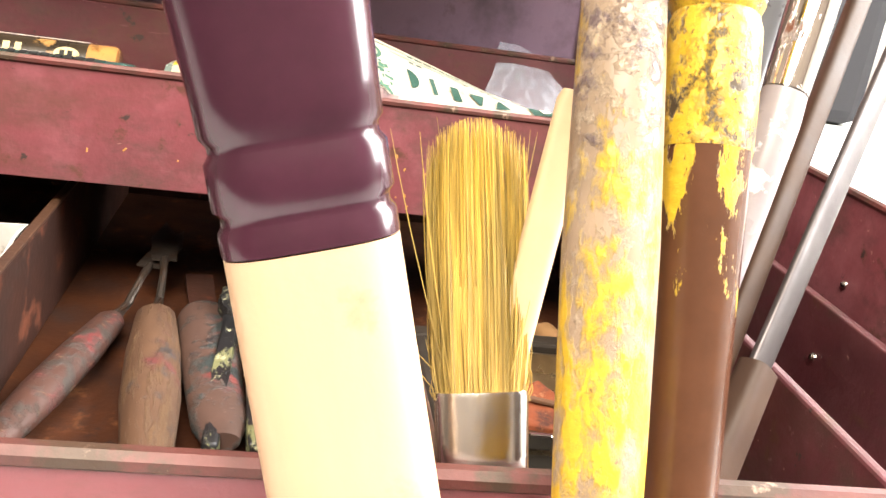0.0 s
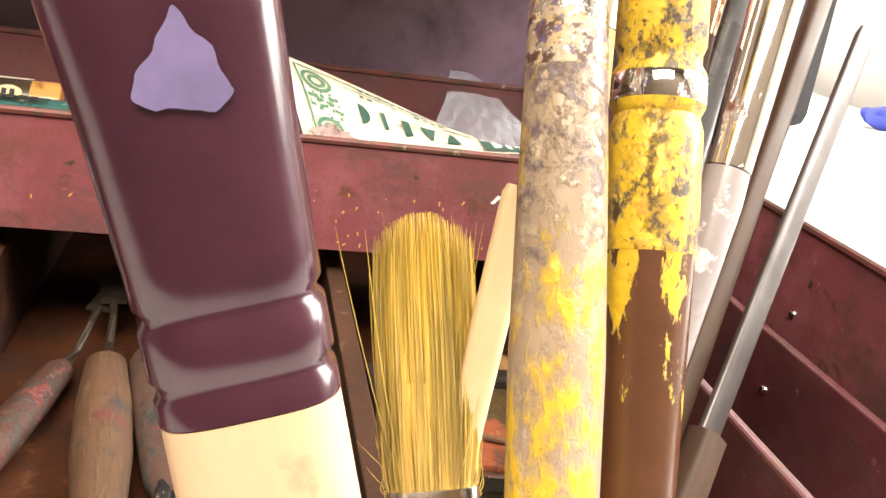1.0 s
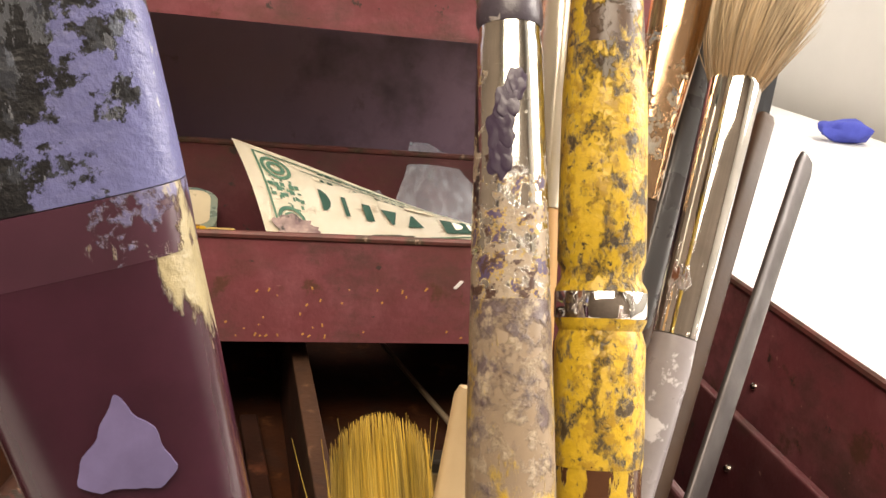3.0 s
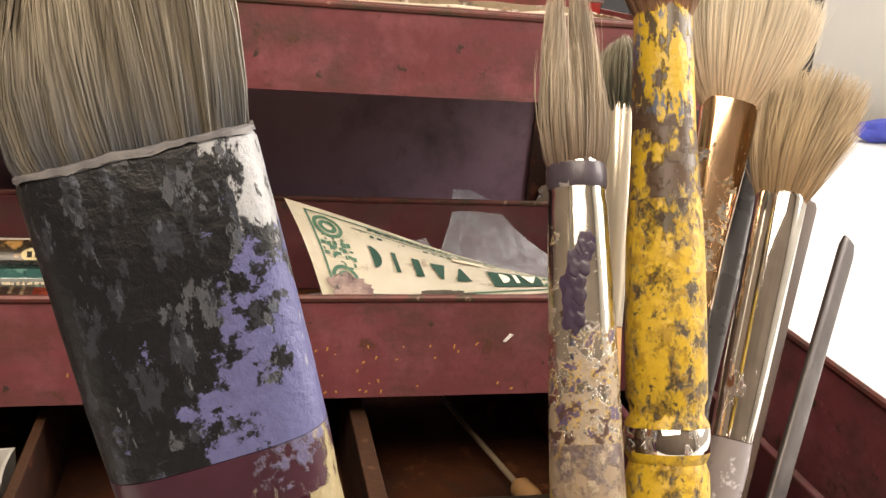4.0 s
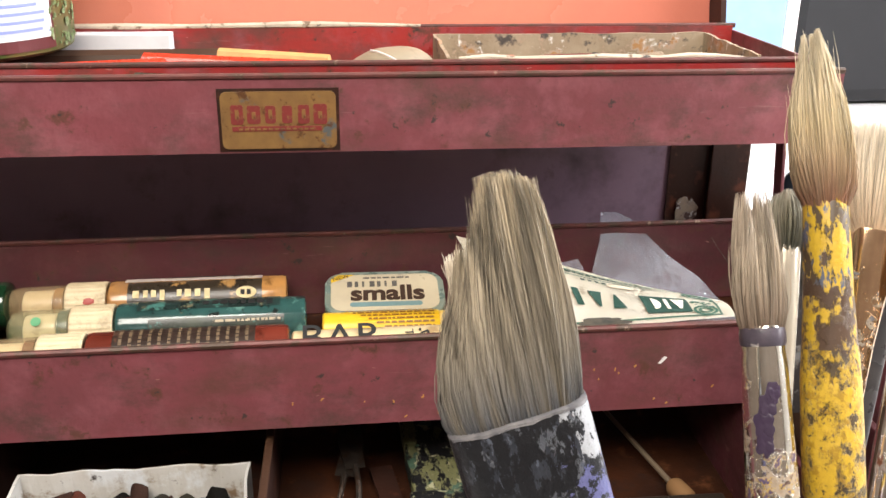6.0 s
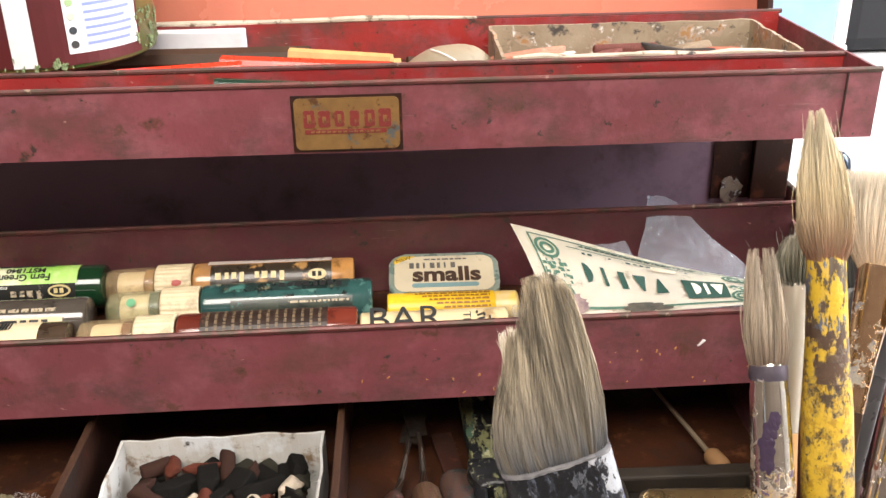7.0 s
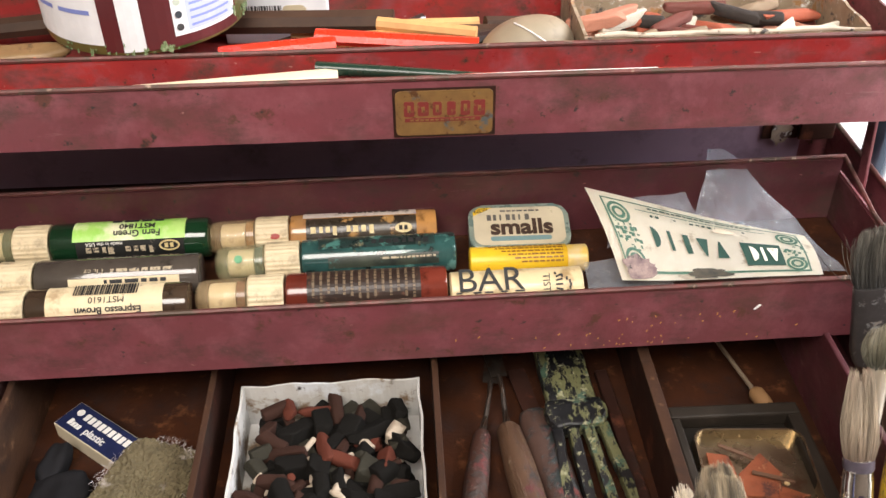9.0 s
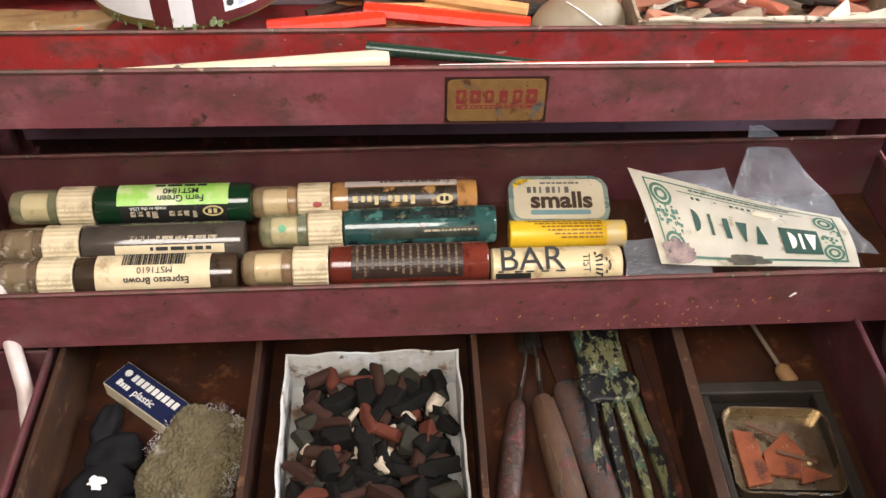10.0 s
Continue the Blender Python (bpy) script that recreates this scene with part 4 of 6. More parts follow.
# clear plastic bag behind the note
BAG, nt, p = nodes_of("clear_plastic_film")
p.inputs["Base Color"].default_value = (0.70, 0.77, 0.88, 1)
p.inputs["Roughness"].default_value = 0.10
nb = noise_node(nt, 28, 3)
nt.links.new(ramp(nt, nb.outputs[0], [(0.35, 0.14), (0.55, 0.22), (0.7, 0.5)]), p.inputs["Alpha"])
bump(nt, p, nb.outputs[0], 0.8, 0.006)


def film(name, corner, eu, ev, taper, crumple, seed, label):
    bm = bmesh.new()
    n = 14
    g = []
    for j in range(n + 1):
        row = []
        for i in range(n + 1):
            u, v = i / n, j / n
            q = Vector(corner) + Vector(eu) * ((u - 0.5) * (1 - taper * v) + 0.5 + 0.0 * v) + Vector(ev) * v
            q += Vector(noise.noise_vector(q * 38 + Vector((seed, 0, 0)))) * crumple
            row.append(bm.verts.new(q))
        g.append(row)
    for j in range(n):
        for i in range(n):
            bm.faces.new((g[j][i], g[j][i + 1], g[j + 1][i + 1], g[j + 1][i]))
    bmesh.ops.solidify(bm, geom=bm.faces[:], thickness=0.0002)
    ob = tagged(part(name, bm, BAG, smooth=True), label, "plastic bag")
    return ob


film("plastic_bag", (0.084, 0.070, TF + 0.003), (0.10, -0.022, 0), (-0.0235, 0.064, 0.049), 0.93, 0.0055, 1.0, "crumpled clear plastic bag standing in the tray")
film("plastic_wrap", (0.004, 0.020, TF + 0.012), (0.06, -0.008, 0.004), (0.0, 0.035, 0.007), 0.25, 0.004, 4.0, "scrap of grey clear plastic wrap under the note")
film("plastic_wrap", (0.03, 0.085, TF + 0.006), (0.07, 0.0, 0.012), (0.0, 0.024, 0.016), 0.4, 0.006, 7.0, "crumpled clear plastic wrap by the tray's back wall")
bm = slab([(-0.02, -0.011), (0.022, -0.012), (0.02, 0.012), (-0.018, 0.01)], 0, 0.0012)
tagged(part("folded_paper", bm, paper("tan_paper", (0.5, 0.4, 0.27)), m=pose(0.165, 0.018, TF, 0, 0, 3)), "small folded tan paper scrap in the tray", "paper")

# all of it lies askew with the tray
bpy.context.view_layer.update()
for ob in [o for o in scene.objects if o not in BEFORE and o.parent is None]:
    ob.matrix_world = ASKEW @ ob.matrix_world

# ---- contents of the tote tray ----
F = 0.0651
# boxed eraser
er = thing("eraser", (0, 0, 0), "white block eraser in a navy blue card sleeve", "eraser", m=pose(-0.294, -0.0125, F, 0, 0, -38))
part("rubber", boxed(-0.031, 0.031, -0.0105, 0.0105, 0.0, 0.0118, 0.0015), plain("white_rubber", (0.62, 0.56, 0.46), 0.7), er, "white rubber block")
NV = surface("navy_card", (0.012, 0.017, 0.062), (0.008, 0.012, 0.042), 60, 0.55, spots=[((0.12, 0.11, 0.12), 0.66, 160)], bumpy=0.05, spec=0.25)
part("sleeve", boxed(-0.0316, 0.0312, -0.0108, 0.0108, -0.0001, 0.0122, 0.0006), paper("cream_card", (0.58, 0.5, 0.36)), er, "cream and navy card sleeve")
part("sleeve_print", boxed(-0.0308, 0.031, -0.0102, 0.0102, 0.0122, 0.0125), NV, er, "navy printed top")
bars([(-0.0185 + 0.0046 * k, 0.0012 - 0.0002 * (k % 2), 0.0034, 0.0052) for k in range(9)] + [(-0.0245, -0.0062, 0.0028, 0.0046), (-0.0212, -0.0062, 0.0022, 0.0034), (-0.0184, -0.0062, 0.0018, 0.0034), (-0.016, -0.0062, 0.0022, 0.0034)], M["inkw"], er, pose(0, 0, 0.0125))
letters("plastic", 0.0072, M["inkw"], er, pose(-0.0005, -0.0042, 0.0126), bold=0.0001)
part("emblem", lathe([(0.0026, 0), (0.0026, 0.0003)], 14), M["inkw"], er, "round white emblem", m=pose(-0.0235, 0.0042, 0.0125))

# sponge block
bm = bmesh.new()
bmesh.ops.create_icosphere(bm, subdivisions=6, radius=1.0)
for v in bm.verts:
    d = v.co.normalized()
    s = 1.0 / (abs(d.x) ** 4.4 + abs(d.y) ** 4.4 + abs(d.z) ** 4.4) ** (1 / 4.4)
    v.co = Vector((d.x * s * 0.0262, d.y * s * 0.0345, 0.0145 + d.z * s * 0.0145))
    v.co += d * (0.0012 * noise.noise(v.co * 160) + 0.0016 * noise.noise(v.co * 950) + 0.0012 * noise.noise(v.co * 1900) + 0.0016 * noise.noise(v.co * 60))
    v.co.z = max(v.co.z, 0.0)
tagged(part("sponge", bm, surface("dirty_sponge", (0.135, 0.108, 0.055), (0.07, 0.055, 0.028), 60, 0.95, spots=[((0.42, 0.38, 0.34), 0.588, 45), ((0.08, 0.06, 0.05), 0.621, 90)], bumpy=0.9, fine=700, sharp=0.1), m=pose(-0.2555, -0.066, F, 0, 0, -22)), "worn olive-brown cut sponge with a frayed edge", "sponge")
LINT = surface("grey_lint", (0.52, 0.47, 0.46), (0.4, 0.36, 0.36), 80, 0.95, bumpy=0.4)
bm = bmesh.new()
for k in range(1800):
    a = rng.uniform(-0.9, 3.4)
    cx, cy = 0.0285 * math.cos(a), 0.036 * math.sin(a)
    p0 = Vector((cx * rng.uniform(0.86, 1.02), cy * rng.uniform(0.86, 1.02), rng.uniform(0.012, 0.027)))
    d = Vector((rng.gauss(0.3 * math.cos(a), 0.5), rng.gauss(0.3 * math.sin(a), 0.5), rng.gauss(0.1, 0.5))).normalized() * rng.uniform(0.001, 0.004)
    s = Vector((rng.gauss(0, 1), rng.gauss(0, 1), rng.gauss(0, 1))).normalized() * 0.0002
    bm.faces.new([bm.verts.new(q) for q in (p0 - s, p0 + s, p0 + d)])
tagged(part("lint", bm, LINT, m=pose(-0.2555, -0.066, F, 0, 0, -22)), "pale lint on the frayed sponge edge", "lint", kind="stuff")


CHAR = surface("charcoal", (0.0055, 0.005, 0.0048), (0.012, 0.011, 0.0095), 90, 0.85, spots=[((0.035, 0.032, 0.026), 0.58, 160), ((0.10, 0.09, 0.075), 0.66, 420)], bumpy=0.6, sharp=0.1, spec=0.06)
KNEAD = surface("kneaded_eraser_black", (0.009, 0.009, 0.010), (0.016, 0.015, 0.016), 40, 0.8, spots=[((0.03, 0.026, 0.024), 0.64, 160)], bumpy=0.35, sharp=0.1, spec=0.05)
for x, y, rx, ry, a, s in ((-0.3075, -0.054, 0.0165, 0.014, 24, 1), (-0.3105, -0.080, 0.0180, 0.020, -30, 2), (-0.295, -0.099, 0.019, 0.014, 10, 3), (-0.3170, -0.033, 0.0075, 0.015, -12, 5)):
    tagged(part("kneaded_eraser", lump(rx, ry, 0.008, s, 4, 0.2, 2.8), KNEAD, smooth=True, m=pose(x, y, F, 0, 0, a)), "black charcoal-smeared kneaded eraser lump", "eraser", "dark lumps beside the sponge")
tagged(part("chalk_crumb", lump(0.0042, 0.0036, 0.0014, 9, 3, 0.9), M["chip"], m=pose(-0.311, -0.078, F + 0.0150)), "white chalk crumb on a dark eraser", "chalk")

# card box of charcoal and pastel ends
cb = thing("card_box", (0, 0, 0), "small stained white card box full of charcoal ends", "box", m=pose(-0.1515, -0.056, F, 0, 0, 0.8))
W, D, H, t = 0.109, 0.115, 0.034, 0.0014


def card_side(x0, x1, y0, y1, z1, seed):
    """A soft card side with a wavy, torn top edge."""
    bm = bmesh.new()
    n = 22
    ends = []
    for i in range(n + 1):
        f = i / n
        top = z1 + 0.0009 * noise.noise(Vector((f * 9, seed, 0))) + 0.0005 * noise.noise(Vector((f * 31, seed, 5)))
        off = 0.0018 * noise.noise(Vector((f * 5, seed, 9)))
        if x1 - x0 > y1 - y0:
            x = x0 + (x1 - x0) * f
            ends.append([bm.verts.new(q) for q in ((x, y0, 0.0015), (x, y1, 0.0015), (x, y1 + off, top), (x, y0 + off, top))])
        else:
            y = y0 + (y1 - y0) * f
            ends.append([bm.verts.new(q) for q in ((x0, y, 0.0015), (x1, y, 0.0015), (x1 + off, y, top), (x0 + off, y, top))])
    for a, b in zip(ends, ends[1:]):
        for i in range(4):
            bm.faces.new((a[i], b[i], b[(i + 1) % 4], a[(i + 1) % 4]))
    bm.faces.new(ends[0])
    bm.faces.new(ends[-1][::-1])
    bmesh.ops.recalc_face_normals(bm, faces=bm.faces)
    return bm


part("bottom", boxed(-W / 2, W / 2, -D / 2, D / 2, 0, 0.0014), M["card"], cb)
part("side", card_side(-W / 2, W / 2, D / 2 - t, D / 2, H, 1), M["card"], cb)
part("side", card_side(-W / 2, W / 2, -D / 2, -D / 2 + t, H - 0.004, 2), M["card"], cb)
part("side", card_side(-W / 2, -W / 2 + t, -D / 2 + t, D / 2 - t, H, 3), M["card"], cb)
part("side", card_side(W / 2 - t, W / 2, -D / 2 + t, D / 2 - t, H, 4), M["card"], cb)

ENDS = {
    "charcoal": (CHAR, "broken stick of black charcoal"),
    "umber": (surface("umber_pastel", (0.045, 0.02, 0.014), (0.03, 0.015, 0.011), 90, 0.85, spots=[((0.03, 0.025, 0.022), 0.566, 80)], bumpy=0.4, sharp=0.1, spec=0.1), "broken stick of dark brown pastel"),
    "sienna": (surface("sienna_pastel", (0.125, 0.034, 0.02), (0.07, 0.022, 0.015), 90, 0.85, spots=[((0.06, 0.03, 0.025), 0.566, 90)], bumpy=0.4, sharp=0.1, spec=0.1), "broken stick of rust red pastel"),
    "chalk": (surface("white_chalk", (0.50, 0.42, 0.32), (0.34, 0.27, 0.20), 90, 0.85, spots=[((0.12, 0.1, 0.09), 0.577, 110)], bumpy=0.4, sharp=0.1), "smudged stub of white chalk"),
    "grey": (surface("grey_pastel", (0.035, 0.032, 0.022), (0.022, 0.02, 0.015), 90, 0.8, spots=[((0.03, 0.03, 0.03), 0.555, 70)], bumpy=0.4, sharp=0.1, spec=0.1), "broken stick of grey pastel"),
}


def stub_mesh(seed, square):
    """A broken stick end, 1 long: round or square in section, with crumbled ends and worn flanks."""
    bm = bmesh.new()
    r = random.Random(seed)
    bmesh.ops.create_icosphere(bm, subdivisions=4, radius=1.0)
    q = 14.0 if square else 2.6
    cut = [Vector((r.choice((-1, 1)), r.uniform(-0.9, 0.9), r.uniform(-0.9, 0.9))).normalized() for k in range(3)]
    for v in bm.verts:
        d = v.co.normalized()
        side = (abs(d.y) ** q + abs(d.z) ** q) ** (1 / q)
        k = 1.0 / (side ** 14 + abs(d.x) ** 14) ** (1 / 14)
        v.co = d * k
        for c in cut:
            over = v.co.dot(c) - 0.93
            if over > 0:
                v.co -= c * over * 0.9
        off = Vector((seed * 1.7, seed, 3.1))
        v.co += d * (0.06 * noise.noise(d * 1.7 + off) + 0.035 * noise.noise(d * 5 + off) + 0.02 * noise.noise(d * 14 + off))
        v.co.x *= 0.5
    for f in bm.faces:
        f.smooth = True
    me = bpy.data.meshes.new("stub")
    bm.to_mesh(me)
    bm.free()
    return me


SHAPES = {k: [stub_mesh(10 * n + s, s % 2) for s in range(4)] for n, k in enumerate(ENDS)}
for k, meshes in SHAPES.items():
    for me in meshes:
        me.materials.append(ENDS[k][0])


def stub(kind, at, length, r, yaw, pitch, roll, rg, group, label=None):
    ob = new(kind if kind == "charcoal" else ("chalk" if kind == "chalk" else "pastel"), rg.choice(SHAPES[kind]))
    ob.matrix_world = pose(*at, roll, pitch, yaw) @ Matrix.Diagonal((length, r, r, 1))
    return tagged(ob, label or ENDS[kind][1], "chalk" if kind == "chalk" else ("charcoal" if kind == "charcoal" else "pastel"), group)


rg = random.Random(21)
CBX, CBY = -0.1515, -0.056
for layer, count in ((0, 24), (1, 42), (2, 64), (3, 72)):
    for k in range(count):
        gx, gy = (k % 6 + rg.uniform(0.1, 0.9)) / 6, (k // 6 % 7 + rg.uniform(0.1, 0.9)) / 7
        kind = rg.choices(list(ENDS), (44, 26, 9, 8, 13) if k < 42 else (28, 26, 16, 24, 6))[0]
        ln = rg.uniform(0.013, 0.028) if kind != "chalk" else rg.uniform(0.009, 0.019)
        rr = rg.uniform(0.0032, 0.0066) if kind in ("charcoal", "grey") else rg.uniform(0.0026, 0.0044)
        if k >= 42:
            ln, rr = ln * 0.6, rr * 0.62
        x, y = CBX + (gx - 0.5) * (W - 0.022), CBY + (gy - 0.5) * (D - 0.022)
        slope = 0.003 * (1 - gy)
        stub(kind, (x, y, F + 0.006 + 0.0058 * layer + slope + rg.uniform(0, 0.0015)), ln, rr, rg.uniform(0, 180), rg.uniform(-16, 16), rg.uniform(0, 90), rg, "charcoal and pastel ends in the card box")

# tools in the third compartment
WOODP = painted("paint_smeared_wood", (0.092, 0.046, 0.024), 0.0, 0.6, [((0.12, 0.068, 0.036), 0.5, 160, (1, 0.15, 1)), ((0.12, 0.03, 0.03), 0.585, 60, None), ((0.04, 0.034, 0.034), 0.575, 120, (1, 0.5, 1)), ((0.30, 0.20, 0.12), 0.65, 260, None)], sharp=0.1)
WOODQ = painted("red_grey_smeared_wood", (0.062, 0.026, 0.018), 0.0, 0.5, [((0.045, 0.034, 0.028), 0.5, 130, None), ((0.15, 0.03, 0.03), 0.56, 110, None), ((0.26, 0.2, 0.11), 0.62, 220, None)], sharp=0.08)


# Tarnished steel, its base darkened to put the tote's shadow into it.
KNIFE = surface("shaded_tarnished_knife_steel", (0.07, 0.055, 0.045), (0.03, 0.022, 0.018), 90, 0.45, 0.7, spots=[((0.05, 0.025, 0.014), 0.52, 160)], bumpy=0.2, sharp=0.1)


def palette_knife(x, y, yaw, length, r, mat, label):
    k = thing("palette_knife", (0, 0, 0), label, "palette knife", "palette knives", m=pose(x, y, F + r, 0, 0, yaw))
    part("handle", lathe([(r * 0.55, 0), (r * 0.8, 0.004), (r, length * 0.3), (r * 1.02, length * 0.6), (r * 0.78, length * 0.92), (r * 0.6, length)], 14, 1, 0.8, m=pose(0, 0, 0, 90, 0, 0)), mat, k, smooth=True)
    part("neck", tube([(0, -0.0, 0), (0.001, 0.012, 0.001), (0.002, 0.024, 0.008), (0.002, 0.034, 0.010)], [0.0026, 0.0017, 0.0015, 0.0018], 8), KNIFE, k, "bent steel neck")
    part("blade", slab([(-0.003, 0.033), (0.007, 0.033), (0.008, 0.06), (0.002, 0.082), (-0.004, 0.06)], 0.0095, 0.0102), KNIFE, k, "thin steel blade")
    return k


palette_knife(-0.0450, -0.019, 7, 0.115, 0.0096, WOODP, "palette knife with a worn paint-smeared wooden handle")
palette_knife(-0.0605, -0.021, -10, 0.105, 0.0072, WOODQ, "palette knife with a red-stained wooden handle")
WOODR = painted("teal_red_smeared_wood", (0.075, 0.040, 0.030), 0.0, 0.55, [((0.030, 0.042, 0.042), 0.50, 70, None), ((0.19, 0.045, 0.04), 0.575, 60, None), ((0.02, 0.018, 0.02), 0.57, 110, None), ((0.25, 0.14, 0.11), 0.63, 200, None)], sharp=0.08)
sc = thing("paint_scraper", (0, 0, 0), "wooden paint scraper with its handle smeared blue and red", "scraper", m=pose(-0.0262, -0.017, F + 0.0068, 0, 0, 9))
part("handle", lathe([(0.004, -0.012), (0.0085, -0.010), (0.0108, -0.002), (0.0112, 0.03), (0.009, 0.08), (0.006, 0.09)], 18, 1, 0.6, m=pose(0, 0, 0, 90, 0, 0)), WOODR, sc, smooth=True)
part("blade", slab([(-0.0055, 0.01), (0.0055, 0.01), (0.006, 0.05), (-0.006, 0.05)], -0.0012, 0.0005), M["brown"], sc, "rusty steel blade")

# paint-crusted fork scraper
FORK = painted("green_crusted_black", (0.010, 0.010, 0.011), 0.0, 0.4, [((0.155, 0.155, 0.072), 0.50, 85, (1, 0.5, 1)), ((0.06, 0.11, 0.075), 0.58, 70, None), ((0.34, 0.33, 0.20), 0.59, 150, None), ((0.008, 0.008, 0.009), 0.575, 150, (1, 0.4, 1))], sharp=0.02)
fk = thing("texture_comb", (0, 0, 0), "black fork-shaped texture comb crusted with olive green paint", "comb", m=pose(-0.002, -0.019, F + 0.012, 4, 0, 4.5))


def crusted(bm, seed, amp=0.0007):
    """Uneven dried paint: the surface split finer and pushed in and out."""
    bmesh.ops.triangulate(bm, faces=bm.faces[:])
    bmesh.ops.subdivide_edges(bm, edges=[e for e in bm.edges if e.calc_length() > 0.006], cuts=3, use_grid_fill=True)
    bmesh.ops.triangulate(bm, faces=bm.faces[:])
    bm.normal_update()
    for v in bm.verts:
        v.co += v.normal * amp * (noise.noise(v.co * 210 + Vector((seed, 0, 0))) + 0.6 * noise.noise(v.co * 520))
    return bm


part("handle", crusted(slab([(-0.0155, 0.012), (0.0155, 0.012), (0.0155, 0.045), (0.014, 0.09), (-0.014, 0.09), (-0.0155, 0.045)], -0.004, 0.004, 0.0015), 1), FORK, fk, smooth=True)
part("collar", crusted(slab([(-0.0150, -0.009), (0.0150, -0.009), (0.0185, -0.003), (0.0195, 0.005), (0.0175, 0.013), (-0.0175, 0.013), (-0.0195, 0.005), (-0.0185, -0.003)], -0.006, 0.0068, 0.0025), 2, 0.0012), FORK, fk, smooth=True)
for k in range(4):
    x = -0.0142 + 0.0095 * k
    part("tine", crusted(slab([(x - 0.0034, -0.006), (x * 1.25 - 0.0031, -0.05), (x * 1.42 - 0.0026, -0.092), (x * 1.42 + 0.0026, -0.092), (x * 1.25 + 0.0031, -0.05), (x + 0.0034, -0.006)], -0.003, 0.0045, 0.0016), 5 + k), FORK, fk, smooth=True)

# black tray with a shallow tin of rust-red pigment
bt = thing("black_tray", (0, 0, 0), "shallow black plastic tray holding a tin", "tray", m=pose(0.0985, -0.062, F))
for x0, x1, y0, y1 in ((-0.042, 0.04, 0.042, 0.052), (0.031, 0.04, -0.06, 0.042), (-0.042, -0.036, -0.06, 0.042), (-0.036, 0.031, -0.06, -0.054)):
    part("rim", boxed(x0, x1, y0, y1, 0.0, 0.0105, 0.0015), surface("black_plastic_%d" % int(1000 * x0), (0.022, 0.018, 0.014), (0.038, 0.029, 0.022), 60, 0.5, bumpy=0.2, spec=0.25), bt)
part("bottom", boxed(-0.036, 0.031, -0.054, 0.042, 0.0, 0.001), surface("black_tray_floor", (0.012, 0.010, 0.008), (0.02, 0.016, 0.012), 60, 0.7, bumpy=0.1, spec=0.1), bt)
TINM = surface("tarnished_tin", (0.42, 0.34, 0.22), (0.26, 0.2, 0.13), 50, 0.28, 0.9, spots=[((0.24, 0.15, 0.09), 0.566, 60)], bumpy=0.12, sharp=0.1)
tn = thing("pigment_tin", (0, 0, 0), "shallow rounded tarnished tin with rust-red pigment chips", "tin", m=pose(0.098, -0.062, F + 0.0012, 3, 0, -3))
part("bottom", slab(rounded(0.0645, 0.0585, 0.007), 0, 0.001), TINM, tn)
bm = bmesh.new()
oo, ii = rounded(0.0665, 0.0605, 0.009), rounded(0.0640, 0.0580, 0.008)
ov = [[bm.verts.new((x, y, z)) for x, y in o] for o, z in ((oo, 0.0), (oo, 0.0095), (ii, 0.0095), (ii, 0.001))]
for a, b in zip(ov, ov[1:]):
    for i in range(len(a)):
        j = (i + 1) % len(a)
        bm.faces.new((a[i], a[j], b[j], b[i]))
bmesh.ops.recalc_face_normals(bm, faces=bm.faces)
part("wall", bm, TINM, tn, smooth=True)
for x in (-0.006, 0.014):
    part("hinge", boxed(x, x + 0.008, -0.0315, -0.029, 0.004, 0.010, 0.0006), M["steel"], tn, "small hinge tab")
PIG = surface("rust_red_pigment", (0.31, 0.082, 0.030), (0.19, 0.05, 0.022), 60, 0.9, spots=[((0.07, 0.03, 0.024), 0.555, 60), ((0.42, 0.2, 0.1), 0.610, 140)], bumpy=0.5, sharp=0.1)
for x, y, z, o, a, tl in ((0.0795, -0.063, 0.0024, [(-0.0075, -0.02), (0.009, -0.018), (0.006, 0.016), (-0.006, 0.02)], 3, 3), (0.0995, -0.0635, 0.0032, [(-0.011, -0.013), (0.010, -0.014), (0.0125, 0.003), (0.002, 0.017), (-0.012, 0.001)], -8, 8), (0.1125, -0.0755, 0.0024, [(-0.008, -0.007), (0.012, -0.004), (-0.004, 0.007)], 6, 2)):
    tagged(part("pigment_chip", crusted(slab(o, 0, 0.0024, 0.0005), x * 900, 0.0009), PIG, m=pose(x, y, F + z, tl, 0, a)), "broken flake of rust-red pigment", "pigment", "pigment flakes in the tin")
for x, y, l, a in ((0.090, -0.046, 0.022, -32), (0.106, -0.066, 0.024, -20)):
    tagged(part("wood_splinter", boxed(-l / 2, l / 2, -0.0013, 0.0013, 0, 0.0016, 0.0004), plain("tan_wood_%d" % int(l * 1000), (0.15, 0.075, 0.04), 0.7), m=pose(x, y, F + 0.0065, 0, 0, a)), "thin brown splinter in the tin", "splinter")
tagged(part("wax_bead", lump(0.0016, 0.0016, 0.0012, 3, 2), M["cream"], m=pose(0.113, -0.07, F + 0.005)), "tiny cream wax bead", "bead")
